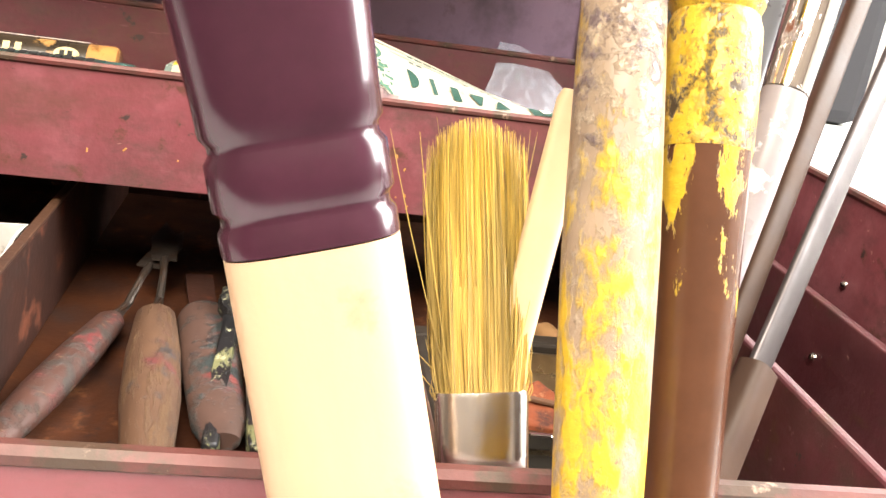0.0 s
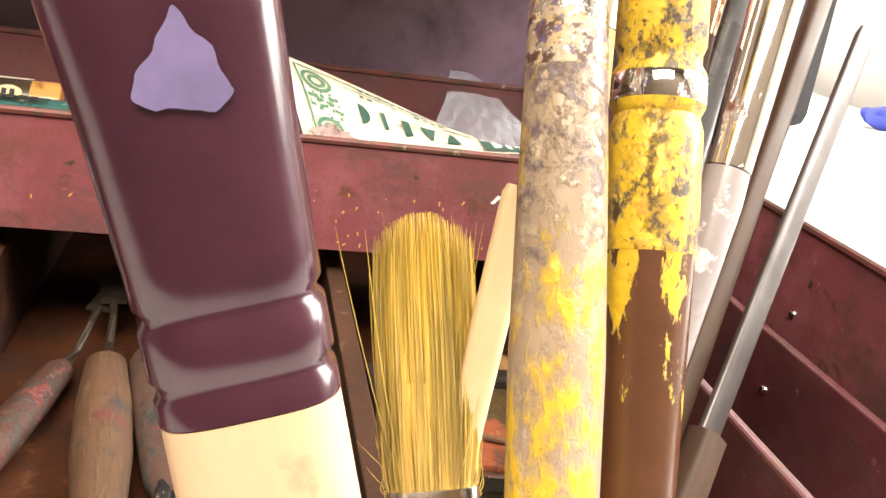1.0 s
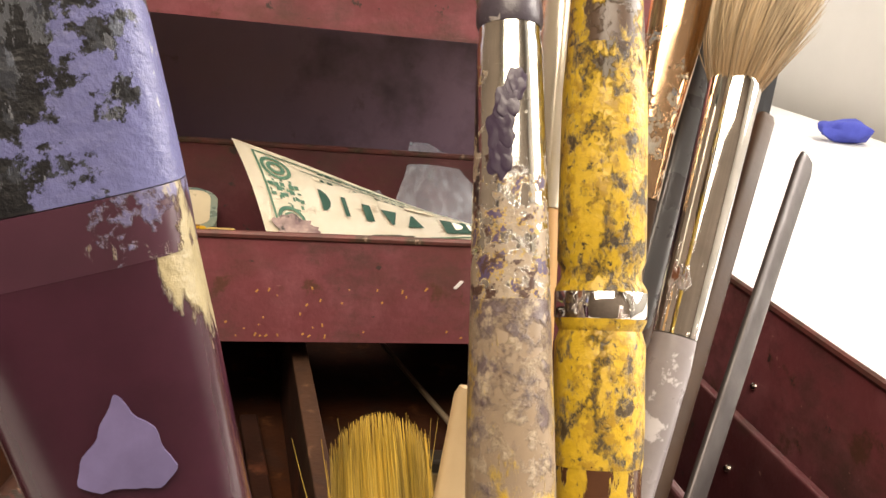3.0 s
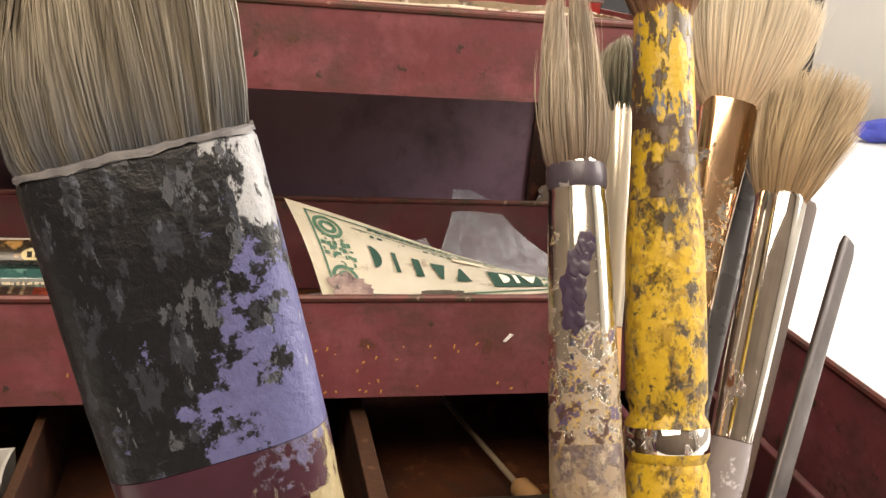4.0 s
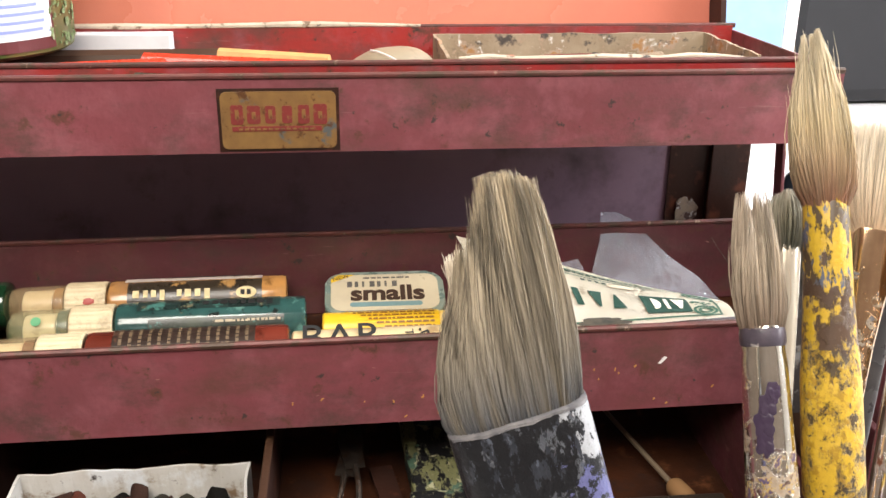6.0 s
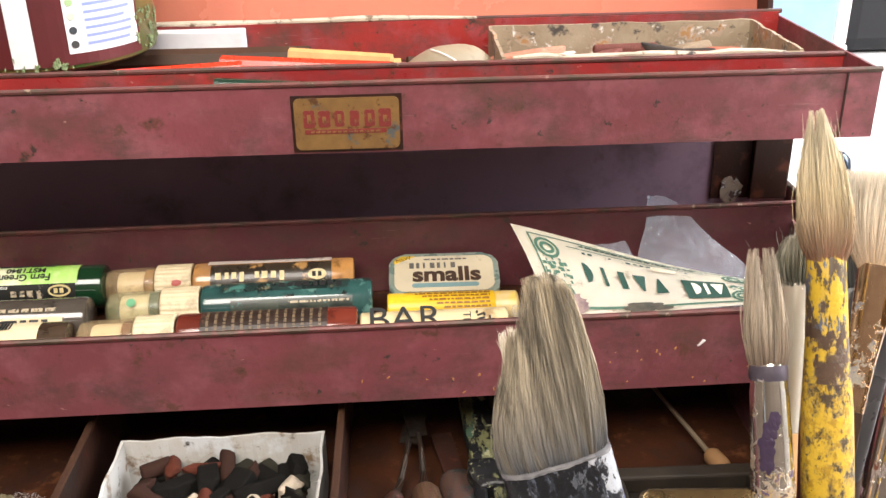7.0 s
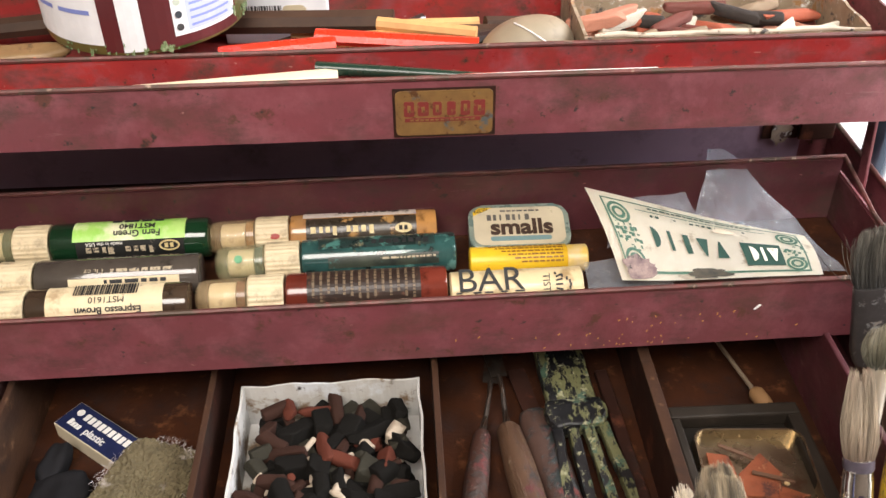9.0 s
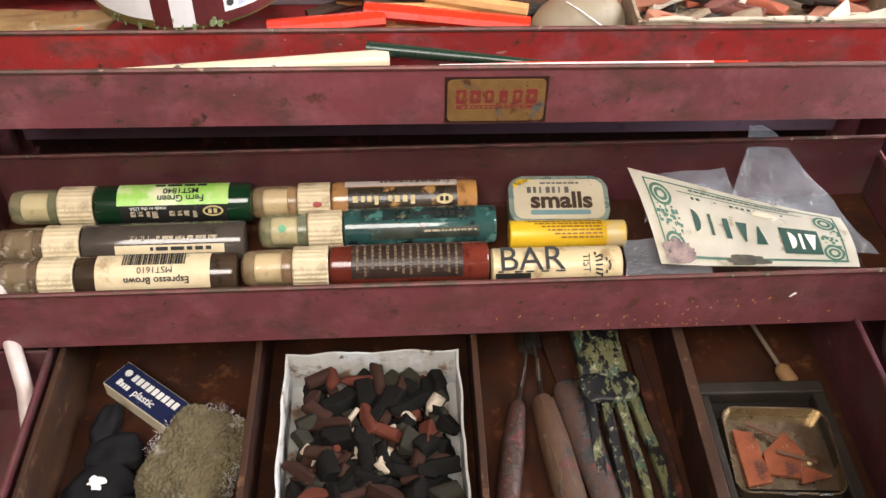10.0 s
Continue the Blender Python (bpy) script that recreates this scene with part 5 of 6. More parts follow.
# blending stick
bs = thing("blending_stick", (0, 0, 0), "thin stick with a tan cork tip", "stick", m=pose(0.119, -0.002, F + 0.006, 0, 0, 17))
part("tip", lathe([(0.004, -0.008), (0.0052, -0.006), (0.0054, 0.004), (0.0035, 0.007)], 14, m=pose(0, 0, 0, -90, 0, 0)), plain("tan_cork", (0.30, 0.16, 0.065), 0.8), bs, "tan cork tip", smooth=True)
part("shaft", tube([(0, 0.006, 0), (0.0, 0.06, 0.006), (0.001, 0.1, 0.010)], [0.0016, 0.0013, 0.0013], 8), plain("dull_wire", (0.2, 0.15, 0.1), 0.5), bs, "thin dull shaft")
tagged(part("wooden_strip", boxed(-0.004, 0.004, -0.14, 0.06, 0, 0.006, 0.001), M["brown"], m=pose(0.0255, -0.03, F, 0, 0, 3)), "brown wooden strip along the divider", "strip")

# white curved handle at the chest's side
wh = tube([(-0.379, 0.03, 0.150), (-0.3745, 0.010, 0.134), (-0.366, -0.010, 0.121), (-0.3575, -0.030, 0.108), (-0.3535, -0.050, 0.094), (-0.3535, -0.09, 0.080)], [0.004, 0.0046, 0.005, 0.005, 0.0048, 0.004], 14)
tagged(part("bent_tube", wh, surface("ivory_plastic", (0.62, 0.54, 0.52), (0.46, 0.37, 0.33), 40, 0.35, bumpy=0.05), smooth=True), "curved ivory plastic tube in the chest's side bay", "tube")
# Side bay in the darkened enamel, its shade painted in.
part("bay_floor", boxed(-0.4, -0.3455, -0.24, 0.165, 0.058, 0.0595), M["maroon"], chest, "grimy red floor of the side bay, darkened for shade")
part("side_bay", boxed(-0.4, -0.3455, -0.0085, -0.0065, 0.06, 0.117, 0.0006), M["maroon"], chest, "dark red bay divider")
# ---- contents of the upper tray ----
UF = 0.2437
jar = thing("coffee_jar", (0, 0, 0), "large round container with a white, blue and maroon printed label", "container", m=pose(-0.2570, 0.1500, 0.2762, 0, 0, 9))
JR = 0.0605
part("body", lathe([(JR * 0.93, 0), (JR * 0.985, 0.002), (JR, 0.006), (JR, 0.115), (JR * 0.97, 0.12), (JR * 0.96, 0.121)], 48), surface("olive_printed_tin", (0.16, 0.115, 0.03), (0.09, 0.08, 0.03), 25, 0.35, spots=[((0.05, 0.09, 0.02), 0.555, 50)], bumpy=0.05, sharp=0.1), jar, smooth=True)
part("rim", lathe([(JR * 0.9, 0.119), (JR * 1.01, 0.12), (JR * 1.01, 0.124), (JR * 0.9, 0.125)], 48), M["steel"], jar, "rolled metal rim", smooth=True)


def jar_band(a0, a1, z0, z1, off, seg=10):
    """A printed field round the container; angles from the side that faces the front, positive to the right."""
    bm = bmesh.new()
    g = []
    for i in range(seg + 1):
        a = radians(a0 + (a1 - a0) * i / seg)
        rr = JR + off
        g.append([bm.verts.new((rr * math.sin(a), -rr * math.cos(a), z)) for z in (z0, z1)])
    for p, q in zip(g, g[1:]):
        bm.faces.new((p[0], q[0], q[1], p[1]))
    return bm


WHITE = paper("white_label", (0.8, 0.8, 0.82), 0.4)
MAROON = surface("maroon_label", (0.10, 0.016, 0.018), (0.08, 0.014, 0.016), 40, 0.4, bumpy=0.03)
BLUEP = plain("blue_print", (0.22, 0.27, 0.62), 0.5)
BLUEL = plain("pale_blue_panel", (0.48, 0.53, 0.80), 0.5)
part("white_field", jar_band(-85, -20, 0.008, 0.112, 0.0003), WHITE, jar, "white printed panel")
part("maroon_field", jar_band(-20, 62, 0.004, 0.112, 0.0002, 14), MAROON, jar, "maroon label field")
part("white_stripe", jar_band(-10, 2, 0.004, 0.112, 0.0004, 3), WHITE, jar, "white stripe")
part("panel", jar_band(18, 60, 0.010, 0.108, 0.0004), WHITE, jar, "white panel with a colour key")
part("panel", jar_band(26, 58, 0.012, 0.108, 0.0006), BLUEL, jar, "pale blue text panel")
bm = bmesh.new()
for k in range(14):
    z = 0.026 + 0.006 * k
    for a0, a1 in ((-82, -48), (-45, -24)):
        if rng.random() < 0.86:
            b2 = jar_band(a0, a1 - rng.uniform(0, 6), z, z + 0.0026, 0.0006, 5)
            me = bpy.data.meshes.new("tmp")
            b2.to_mesh(me)
            b2.free()
            bm.from_mesh(me)
            bpy.data.meshes.remove(me)
part("print", bm, BLUEP, jar)
bm = bmesh.new()
for k in range(22):
    z = 0.014 + 0.0042 * k
    b2 = jar_band(28, 56 - rng.uniform(0, 5), z, z + 0.0014, 0.0008, 5)
    me = bpy.data.meshes.new("tmp")
    b2.to_mesh(me)
    b2.free()
    bm.from_mesh(me)
    bpy.data.meshes.remove(me)
part("print", bm, BLUEP, jar)
DOTS = [(0.05, 0.05, 0.05), (0.04, 0.05, 0.06), (0.5, 0.55, 0.45), (0.35, 0.5, 0.25), (0.06, 0.08, 0.4), (0.75, 0.08, 0.06), (0.75, 0.1, 0.08), (0.8, 0.6, 0.05)]
for k, c in enumerate(DOTS):
    a = radians(21.5)
    part("colour_dot", lathe([(0.0021, 0), (0.0021, 0.0004)], 14), plain("dot_%d" % k, c, 0.5), jar, "round colour key dot", m=pose((JR + 0.0005) * math.sin(a), -(JR + 0.0005) * math.cos(a), 0.015 + 0.0075 * k, 90, 0, 21.5))
SPLAT = surface("green_white_splatter", (0.07, 0.13, 0.03), (0.3, 0.34, 0.2), 200, 0.7, bumpy=0.4)
for k in range(80):
    a = rng.choice((rng.uniform(-50, 20), rng.uniform(58, 88), rng.uniform(62, 88)))
    z = 0.003 + 0.006 * rng.random() ** 2 + (0.022 * rng.random() if a > 58 else 0)
    s = rng.uniform(0.0003, 0.0006) if k % 4 else rng.uniform(0.0007, 0.0013)
    part("paint_splat", lump(s * rng.uniform(0.5, 1.2), s * rng.uniform(0.7, 2.0), 0.0003, k, 3, 1.3), SPLAT, jar, m=pose((JR + 0.0002) * math.sin(radians(a)), -(JR + 0.0002) * math.cos(radians(a)), z, 90, 0, a))

# white card with a barcode
cd = thing("barcode_box", (0, 0, 0), "small white card carton with a barcode", "box", m=pose(-0.184, 0.1815, UF, 0, 0, 0))
part("carton", boxed(-0.033, 0.036, -0.005, 0.006, 0.0, 0.036, 0.0008), paper("pale_carton", (0.72, 0.72, 0.75)), cd)
x, bc = -0.034, []
while x < 0.006:
    w = rng.choice((0.0005, 0.0008, 0.0014))
    bc.append((x, 0.0155, w, 0.0105))
    x += w + rng.choice((0.0005, 0.0009))
bars(bc, M["ink"], cd, pose(0, -0.0051, 0.0, 90, 0, 0), "barcode")
part("stain", slab(rounded(0.016, 0.01, 0.004), 0, 0.0003), plain("tan_stain", (0.5, 0.42, 0.28), 0.7), cd, "tan stain", m=pose(0.014, -0.005, 0.021, 90, 0, 0))


def pencil(p, q, r, mat, label, name="pencil", tip=None, flat=1.0, tipmat=None, group="pencils and sticks in the upper tray"):
    p, q = Vector(p), Vector(q)
    d = q - p
    m = Matrix.Translation(p) @ d.to_track_quat("Z", "Y").to_matrix().to_4x4()
    e = thing(name, (0, 0, 0), label, name.replace("_", " "), group, m=m)
    L = d.length
    part("shaft", lathe([(r, 0), (r, L * (0.86 if tip else 1.0))], 8, 1, flat), mat, e)
    if tip:
        part("tip", lathe([(r, L * 0.86), (r * 0.35, L * 0.97), (r * 0.12, L)], 8, 1, flat), tipmat or tip, e, "sharpened wooden tip")
    return e


REDP = surface("red_lacquer", (0.62, 0.035, 0.012), (0.5, 0.03, 0.012), 40, 0.3, bumpy=0.05)
TAN = surface("pale_wood", (0.62, 0.36, 0.14), (0.5, 0.27, 0.1), 60, 0.6, bumpy=0.1)
DARKW = surface("dark_wood", (0.04, 0.022, 0.015), (0.065, 0.036, 0.022), 60, 0.55, bumpy=0.15, spec=0.3)
ORNG = surface("orange_lacquer", (0.66, 0.14, 0.03), (0.5, 0.1, 0.03), 40, 0.4, bumpy=0.05)
z = UF
pencil((-0.208, 0.1025, z + 0.0275), (-0.140, 0.111, z + 0.0285), 0.0064, REDP, "flat red lacquered carpenter's pencil", flat=0.7)
pencil((-0.152, 0.117, z + 0.0305), (-0.055, 0.1035, z + 0.0275), 0.0064, REDP, "flat red lacquered carpenter's pencil", flat=0.7)
pencil((-0.115, 0.134, z + 0.030), (-0.055, 0.118, z + 0.0285), 0.0045, TAN, "pale bare wooden stick in the tray", "wooden_stick")
pencil((-0.20, 0.119, z + 0.014), (-0.090, 0.122, z + 0.02), 0.0055, TAN, "pale bare wooden stick in the tray", "wooden_stick")
pencil((-0.145, 0.131, z + 0.020), (-0.06, 0.128, z + 0.022), 0.0065, TAN, "thick pale wooden stick in the tray", "wooden_stick")
pencil((-0.30, 0.170, z + 0.020), (-0.105, 0.152, z + 0.0235), 0.0078, DARKW, "dark wooden brush handle in the tray", "wooden_stick")
pencil((-0.11, 0.158, z + 0.012), (-0.035, 0.15, z + 0.014), 0.006, DARKW, "dark stained wooden stick in the tray", "wooden_stick")
pencil((-0.40, 0.1, z + 0.006), (-0.313, 0.1045, z + 0.0245), 0.0065, ORNG, "thick orange crayon in the tray", "crayon")
tagged(part("wood_chunk", lump(0.056, 0.0125, 0.0105, 41, 5, 0.3, 3.2), surface("mottled_tan_wood", (0.30, 0.19, 0.085), (0.17, 0.10, 0.045), 60, 0.5, spots=[((0.42, 0.34, 0.22), 0.57, 45), ((0.07, 0.04, 0.02), 0.58, 80)], bumpy=0.5, sharp=0.1), smooth=True, m=pose(-0.360, 0.1085, z + 0.0105, 0, 0, 3)), "mottled tan-brown chunk of old wood in the tray", "wood")
pencil((-0.42, 0.165, z + 0.016), (-0.30, 0.168, z + 0.024), 0.007, DARKW, "dark wooden brush handle in the tray", "wooden_stick")
for k in range(9):
    x0 = -0.19 + 0.018 * k
    pencil((x0, 0.150 + 0.012 * math.sin(1.7 * k), z + 0.008 + 0.004 * (k % 3)), (x0 + 0.05, 0.165 + 0.012 * math.sin(2.3 * k + 1), z + 0.010 + 0.004 * (k % 2)), 0.0036 + 0.0008 * (k % 3), (DARKW, TAN, DARKW, M["gunmetal"])[k % 4], "short worn stub of a drawing stick in the tray", "wooden_stick")
# front channel
ch = thing("paintbrush", (0, 0, 0), "white paintbrush handle lying in the front channel", "brush")
part("handle", tube([(-0.345, 0.056, 0.2685), (-0.28, 0.062, 0.2680), (-0.2, 0.069, 0.2675), (-0.145, 0.0743, 0.2670), (-0.1375, 0.075, 0.2670)], [0.0018, 0.0034, 0.005, 0.006, 0.005], 12), surface("ivory_lacquer", (0.66, 0.57, 0.41), (0.58, 0.48, 0.33), 40, 0.35, spots=[((0.1, 0.08, 0.06), 0.643, 90)], bumpy=0.04), ch, smooth=True)
ch = thing("paintbrush", (0, 0, 0), "dark green paintbrush handle in the front channel", "brush")
part("handle", tube([(-0.15, 0.0815, 0.2705), (-0.1, 0.073, 0.2700), (-0.04, 0.062, 0.2700)], [0.0042, 0.0035, 0.002], 12), surface("dark_green_lacquer", (0.01, 0.035, 0.022), (0.015, 0.03, 0.02), 40, 0.25, bumpy=0.05), ch, smooth=True)
ch = thing("paintbrush", (0, 0, 0), "red paintbrush handle with a pale end in the front channel", "brush")
part("handle", tube([(-0.135, 0.0565, 0.268), (-0.06, 0.056, 0.2715), (0.06, 0.0545, 0.2735)], [0.005, 0.005, 0.0035], 12), REDP, ch, smooth=True)
part("stripe", tube([(-0.11, 0.055, 0.2752), (-0.03, 0.054, 0.2765), (0.04, 0.053, 0.277)], 0.0013, 8), M["inkw"], ch, "pale stripe")

# pebble
bm = bmesh.new()
bmesh.ops.create_icosphere(bm, subdivisions=4, radius=1.0)
for v in bm.verts:
    d = v.co.normalized()
    v.co = Vector((d.x * 0.0295, d.y * 0.021, d.z * 0.0185)) * (1 + 0.06 * noise.noise(d * 1.5))
st = thing("pebble", (0, 0, 0), "smooth grey-brown beach pebble with a white vein", "stone", m=pose(-0.0225, 0.122, UF + 0.0175, 0, -8, 4))
part("stone", bm, surface("grey_brown_stone", (0.30, 0.25, 0.17), (0.24, 0.2, 0.14), 40, 0.55, spots=[((0.18, 0.14, 0.1), 0.577, 60)], bumpy=0.15, sharp=0.15), st, smooth=True)
part("vein", tube([(-0.008 + 0.0035 * k, -0.0235 * math.cos(radians(-75 + 16 * k)) * 0.9, 0.0192 * math.sin(radians(88 - 12 * k))) for k in range(6)], 0.0005, 6), M["chip"], st, "white vein")

# card box of pastels
PX0, PX1, PY0, PY1, PH = 0.007, 0.1785, 0.097, 0.1835, 0.034
pb = thing("pastel_box", (0, 0, 0), "grimy paint-stained card box of broken pastels", "box", m=Matrix.Translation((0, 0, UF)))
part("bottom", boxed(PX0, PX1, PY0, PY1, 0, 0.002), M["card_old"], pb)
for a in ((PX0, PX1, PY0, PY0 + 0.002, 6), (PX0, PX1, PY1 - 0.002, PY1, 7), (PX0, PX0 + 0.002, PY0 + 0.002, PY1 - 0.002, 8), (PX1 - 0.002, PX1, PY0 + 0.002, PY1 - 0.002, 9)):
    part("side", card_side(a[0], a[1], a[2], a[3], PH if a[4] != 6 else PH - 0.001, a[4]), M["card_old"], pb)
ENDS2 = [((0.5, 0.12, 0.06), "orange-red"), ((0.68, 0.62, 0.5), "cream"), ((0.022, 0.02, 0.02), "black"), ((0.1, 0.3, 0.07), "green"), ((0.16, 0.035, 0.025), "dark red"), ((0.6, 0.25, 0.16), "salmon"), ((0.3, 0.22, 0.14), "tan")]
for n, (c, w) in enumerate(ENDS2):
    me = stub_mesh(200 + n, n % 2)
    me.materials.append(surface("pastel_" + w.replace(" ", "_").replace("-", "_"), c, tuple(0.75 * v for v in c), 90, 0.8, spots=[((0.12, 0.085, 0.06), 0.53, 70), ((0.05, 0.04, 0.035), 0.57, 130)], bumpy=0.4, sharp=0.1))
    for k in range(8 if w != "green" else 2):
        x, y = rg.uniform(PX0 + 0.016, PX1 - 0.016), rg.uniform(PY0 + 0.012, PY1 - 0.012)
        if w == "green":
            x, y = PX0 + 0.016 + 0.004 * k, PY0 + 0.014 + 0.01 * k
        ob = new("pastel", me)
        ob.matrix_world = pose(x, y, UF + 0.008 + 0.0042 * (k % 4), rg.uniform(0, 90), rg.uniform(-8, 8), rg.uniform(-50, 50)) @ Matrix.Diagonal((rg.uniform(0.018, 0.042), 0.0042, 0.0042, 1))
        tagged(ob, "broken %s pastel stick" % w, "pastel", "pastels in the card box")

# pale paint along the box's front edge
part("paint_smear", tube([(PX0 + 0.006 + 0.0155 * k, PY0 + 0.001 + 0.0006 * math.sin(2.3 * k), PH - 0.0006 + 0.0007 * math.sin(1.7 * k)) for k in range(11)], [0.0011, 0.0019, 0.0014, 0.0021, 0.0012, 0.0018, 0.0022, 0.0013, 0.0019, 0.0015, 0.001], 8), M["drip"], pb, "pale cream paint along the edge", smooth=True)

# ---- brushes in a jar before the chest ----
pot = thing("brush_jar", (0, 0, 0), "squat straight tin holding used paint brushes", "jar", m=pose(0.046, -0.301, 0))
part("body", lathe([(0.041, 0.0), (0.042, 0.002), (0.042, 0.108), (0.0432, 0.110), (0.0405, 0.110), (0.0405, 0.004), (0.001, 0.004)], 40), M["gunmetal"], pot, smooth=True)


def tuft(length, half_w, half_t, count, seed, spread=0.15, taper=0.4, bend=0.0, hair_r=0.00022, slant=0.0, ragged=0.12, clumps=9, tipshape=None, belly=0.1, gather=0.2, stray=0.02):
    """Bristles as many thin tapered hairs that rise from a ferrule's mouth and gather in clumps."""
    rg = random.Random(seed)
    bm = bmesh.new()
    cl = [(rg.uniform(-1, 1), rg.uniform(-1, 1), rg.gauss(0, 1), rg.gauss(0, 1)) for k in range(clumps)]
    for k in range(count):
        while True:
            u, w = rg.uniform(-1, 1), rg.uniform(-1, 1)
            if abs(u) ** 3 + w * w < 1:
                break
        c = min(cl, key=lambda q: (q[0] - u) ** 2 + 0.4 * (q[1] - w) ** 2)
        ln = length * (1 - ragged * rg.random() ** 2 + slant * u - taper * 0.25 * u * u)
        if tipshape:
            ln *= tipshape(u)
        ph, wave = rg.uniform(0, 6.28), rg.gauss(0, half_w * 0.02)
        p0 = Vector((u * half_w, w * half_t, -0.002))
        tx = u * half_w * (1 + spread) + bend * length + c[2] * half_w * 0.07 + (c[0] - u) * half_w * gather + rg.gauss(0, half_w * 0.05)
        ty = w * half_t * (1 + spread) + c[3] * half_t * 0.2 + (c[1] - w) * half_t * gather + rg.gauss(0, half_t * 0.10)
        if rg.random() < stray:
            tx += rg.gauss(0, half_w * 0.5)
        p3 = Vector((tx, ty, ln))
        pts = []
        for f in (0.0, 0.2, 0.42, 0.64, 0.84, 1.0):
            g = 4 * belly * f * (1 - f)
            q = p0.lerp(p3, f) + Vector((u * half_w * g, w * half_t * g, 0))
            q.x += bend * length * (f * f - f) + wave * math.sin(3.0 * f + ph)
            pts.append((q, hair_r * (1.0 if f < 0.7 else 1.0 - 0.75 * (f - 0.7) / 0.3)))
        a = rg.uniform(0, 6.28)
        prev = None
        for p, r in pts:
            ring = [bm.verts.new(p + Vector((r * math.cos(a + 2.094 * i), r * math.sin(a + 2.094 * i), 0))) for i in range(3)]
            if prev:
                for i in range(3):
                    bm.faces.new((prev[i], prev[(i + 1) % 3], ring[(i + 1) % 3], ring[i]))
            prev = ring
    return bm


def flat_shell(rows, n=36):
    """A flattened metal ferrule: rows of half width, half thickness, height and, if it bows, a shift sideways."""
    bm = bmesh.new()
    rings = []
    for hw, ht, z, *dx in rows:
        ring = []
        x0 = dx[0] if dx else 0.0
        for i in range(n):
            a = 2 * math.pi * i / n
            c, s = math.cos(a), math.sin(a)
            ring.append(bm.verts.new((x0 + hw * math.copysign(abs(c) ** 0.55, c), ht * math.copysign(abs(s) ** 0.7, s), z)))
        rings.append(ring)
    for a, b in zip(rings, rings[1:]):
        for i in range(n):
            bm.faces.new((a[i], a[(i + 1) % n], b[(i + 1) % n], b[i]))
    bm.faces.new(rings[0][::-1])
    bm.faces.new(rings[-1])
    bmesh.ops.recalc_face_normals(bm, faces=bm.faces)
    return bm


def core(length, half_w, half_t, spread, belly, bend=0.0):
    """The packed mass of hair inside a tuft."""
    rows = []
    for k in range(9):
        f = k / 8
        g = 1 + spread * f + 4 * belly * f * (1 - f)
        rows.append((half_w * 0.8 * g, half_t * 0.8 * g, length * 0.8 * f - 0.001))
    bm = flat_shell(rows, 20)
    for v in bm.verts:
        f = max(0.0, v.co.z / length)
        v.co.x += bend * length * f * f
    return bm


def axis_pose(mouth, low, roll=0.0):
    """At a ferrule's mouth, z along the brush upwards, x to the right as seen from the front."""
    z = (Vector(mouth) - Vector(low)).normalized()
    x = Vector((1, 0, 0)) - z * z.x
    x.normalize()
    y = z.cross(x)
    m = Matrix((x, y, z)).transposed().to_4x4()
    return Matrix.Translation(mouth) @ m @ pose(0, 0, 0, 0, 0, roll)


def brush(mouth, low, label, ferrule, fmat, handle, hmat, hair_mat, hairs, roll=0.0, sy=1.0, inner=None, group="used paint brushes standing in the jar"):
    m = axis_pose(mouth, low, roll)
    b = thing("paint_brush", (0, 0, 0), label, "brush", group, m=m)
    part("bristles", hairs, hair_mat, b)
    if inner:
        part("packed_hair", inner, hair_mat, b, smooth=True)
    part("ferrule", lathe(ferrule[::-1], 32, 1.0, sy), fmat, b, smooth=True)
    part("handle", lathe(handle[::-1], 28, 1.0, sy), hmat, b, smooth=True)
    return b


def to_floor(mouth, low, z=0.012):
    """How far down the axis the handle's end lies."""
    d = (Vector(mouth) - Vector(low)).normalized()
    return -(mouth[2] - z) / d.z


HAIR = {
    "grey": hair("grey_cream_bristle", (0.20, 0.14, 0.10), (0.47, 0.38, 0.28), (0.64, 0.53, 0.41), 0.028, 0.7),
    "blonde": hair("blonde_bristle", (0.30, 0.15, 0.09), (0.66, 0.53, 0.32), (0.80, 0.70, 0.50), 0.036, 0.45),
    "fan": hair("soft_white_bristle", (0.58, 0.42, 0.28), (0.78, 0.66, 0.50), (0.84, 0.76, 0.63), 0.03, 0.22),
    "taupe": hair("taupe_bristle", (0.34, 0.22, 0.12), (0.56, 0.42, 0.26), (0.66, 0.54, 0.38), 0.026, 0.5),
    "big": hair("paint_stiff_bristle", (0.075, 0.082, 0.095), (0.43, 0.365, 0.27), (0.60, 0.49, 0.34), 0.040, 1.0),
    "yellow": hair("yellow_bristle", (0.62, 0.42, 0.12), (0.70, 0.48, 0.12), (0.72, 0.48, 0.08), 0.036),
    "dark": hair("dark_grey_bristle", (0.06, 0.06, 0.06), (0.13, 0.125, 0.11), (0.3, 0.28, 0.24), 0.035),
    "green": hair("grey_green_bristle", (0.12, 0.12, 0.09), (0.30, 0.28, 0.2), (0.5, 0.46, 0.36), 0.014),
}
Y = (0.60, 0.39, 0.03)
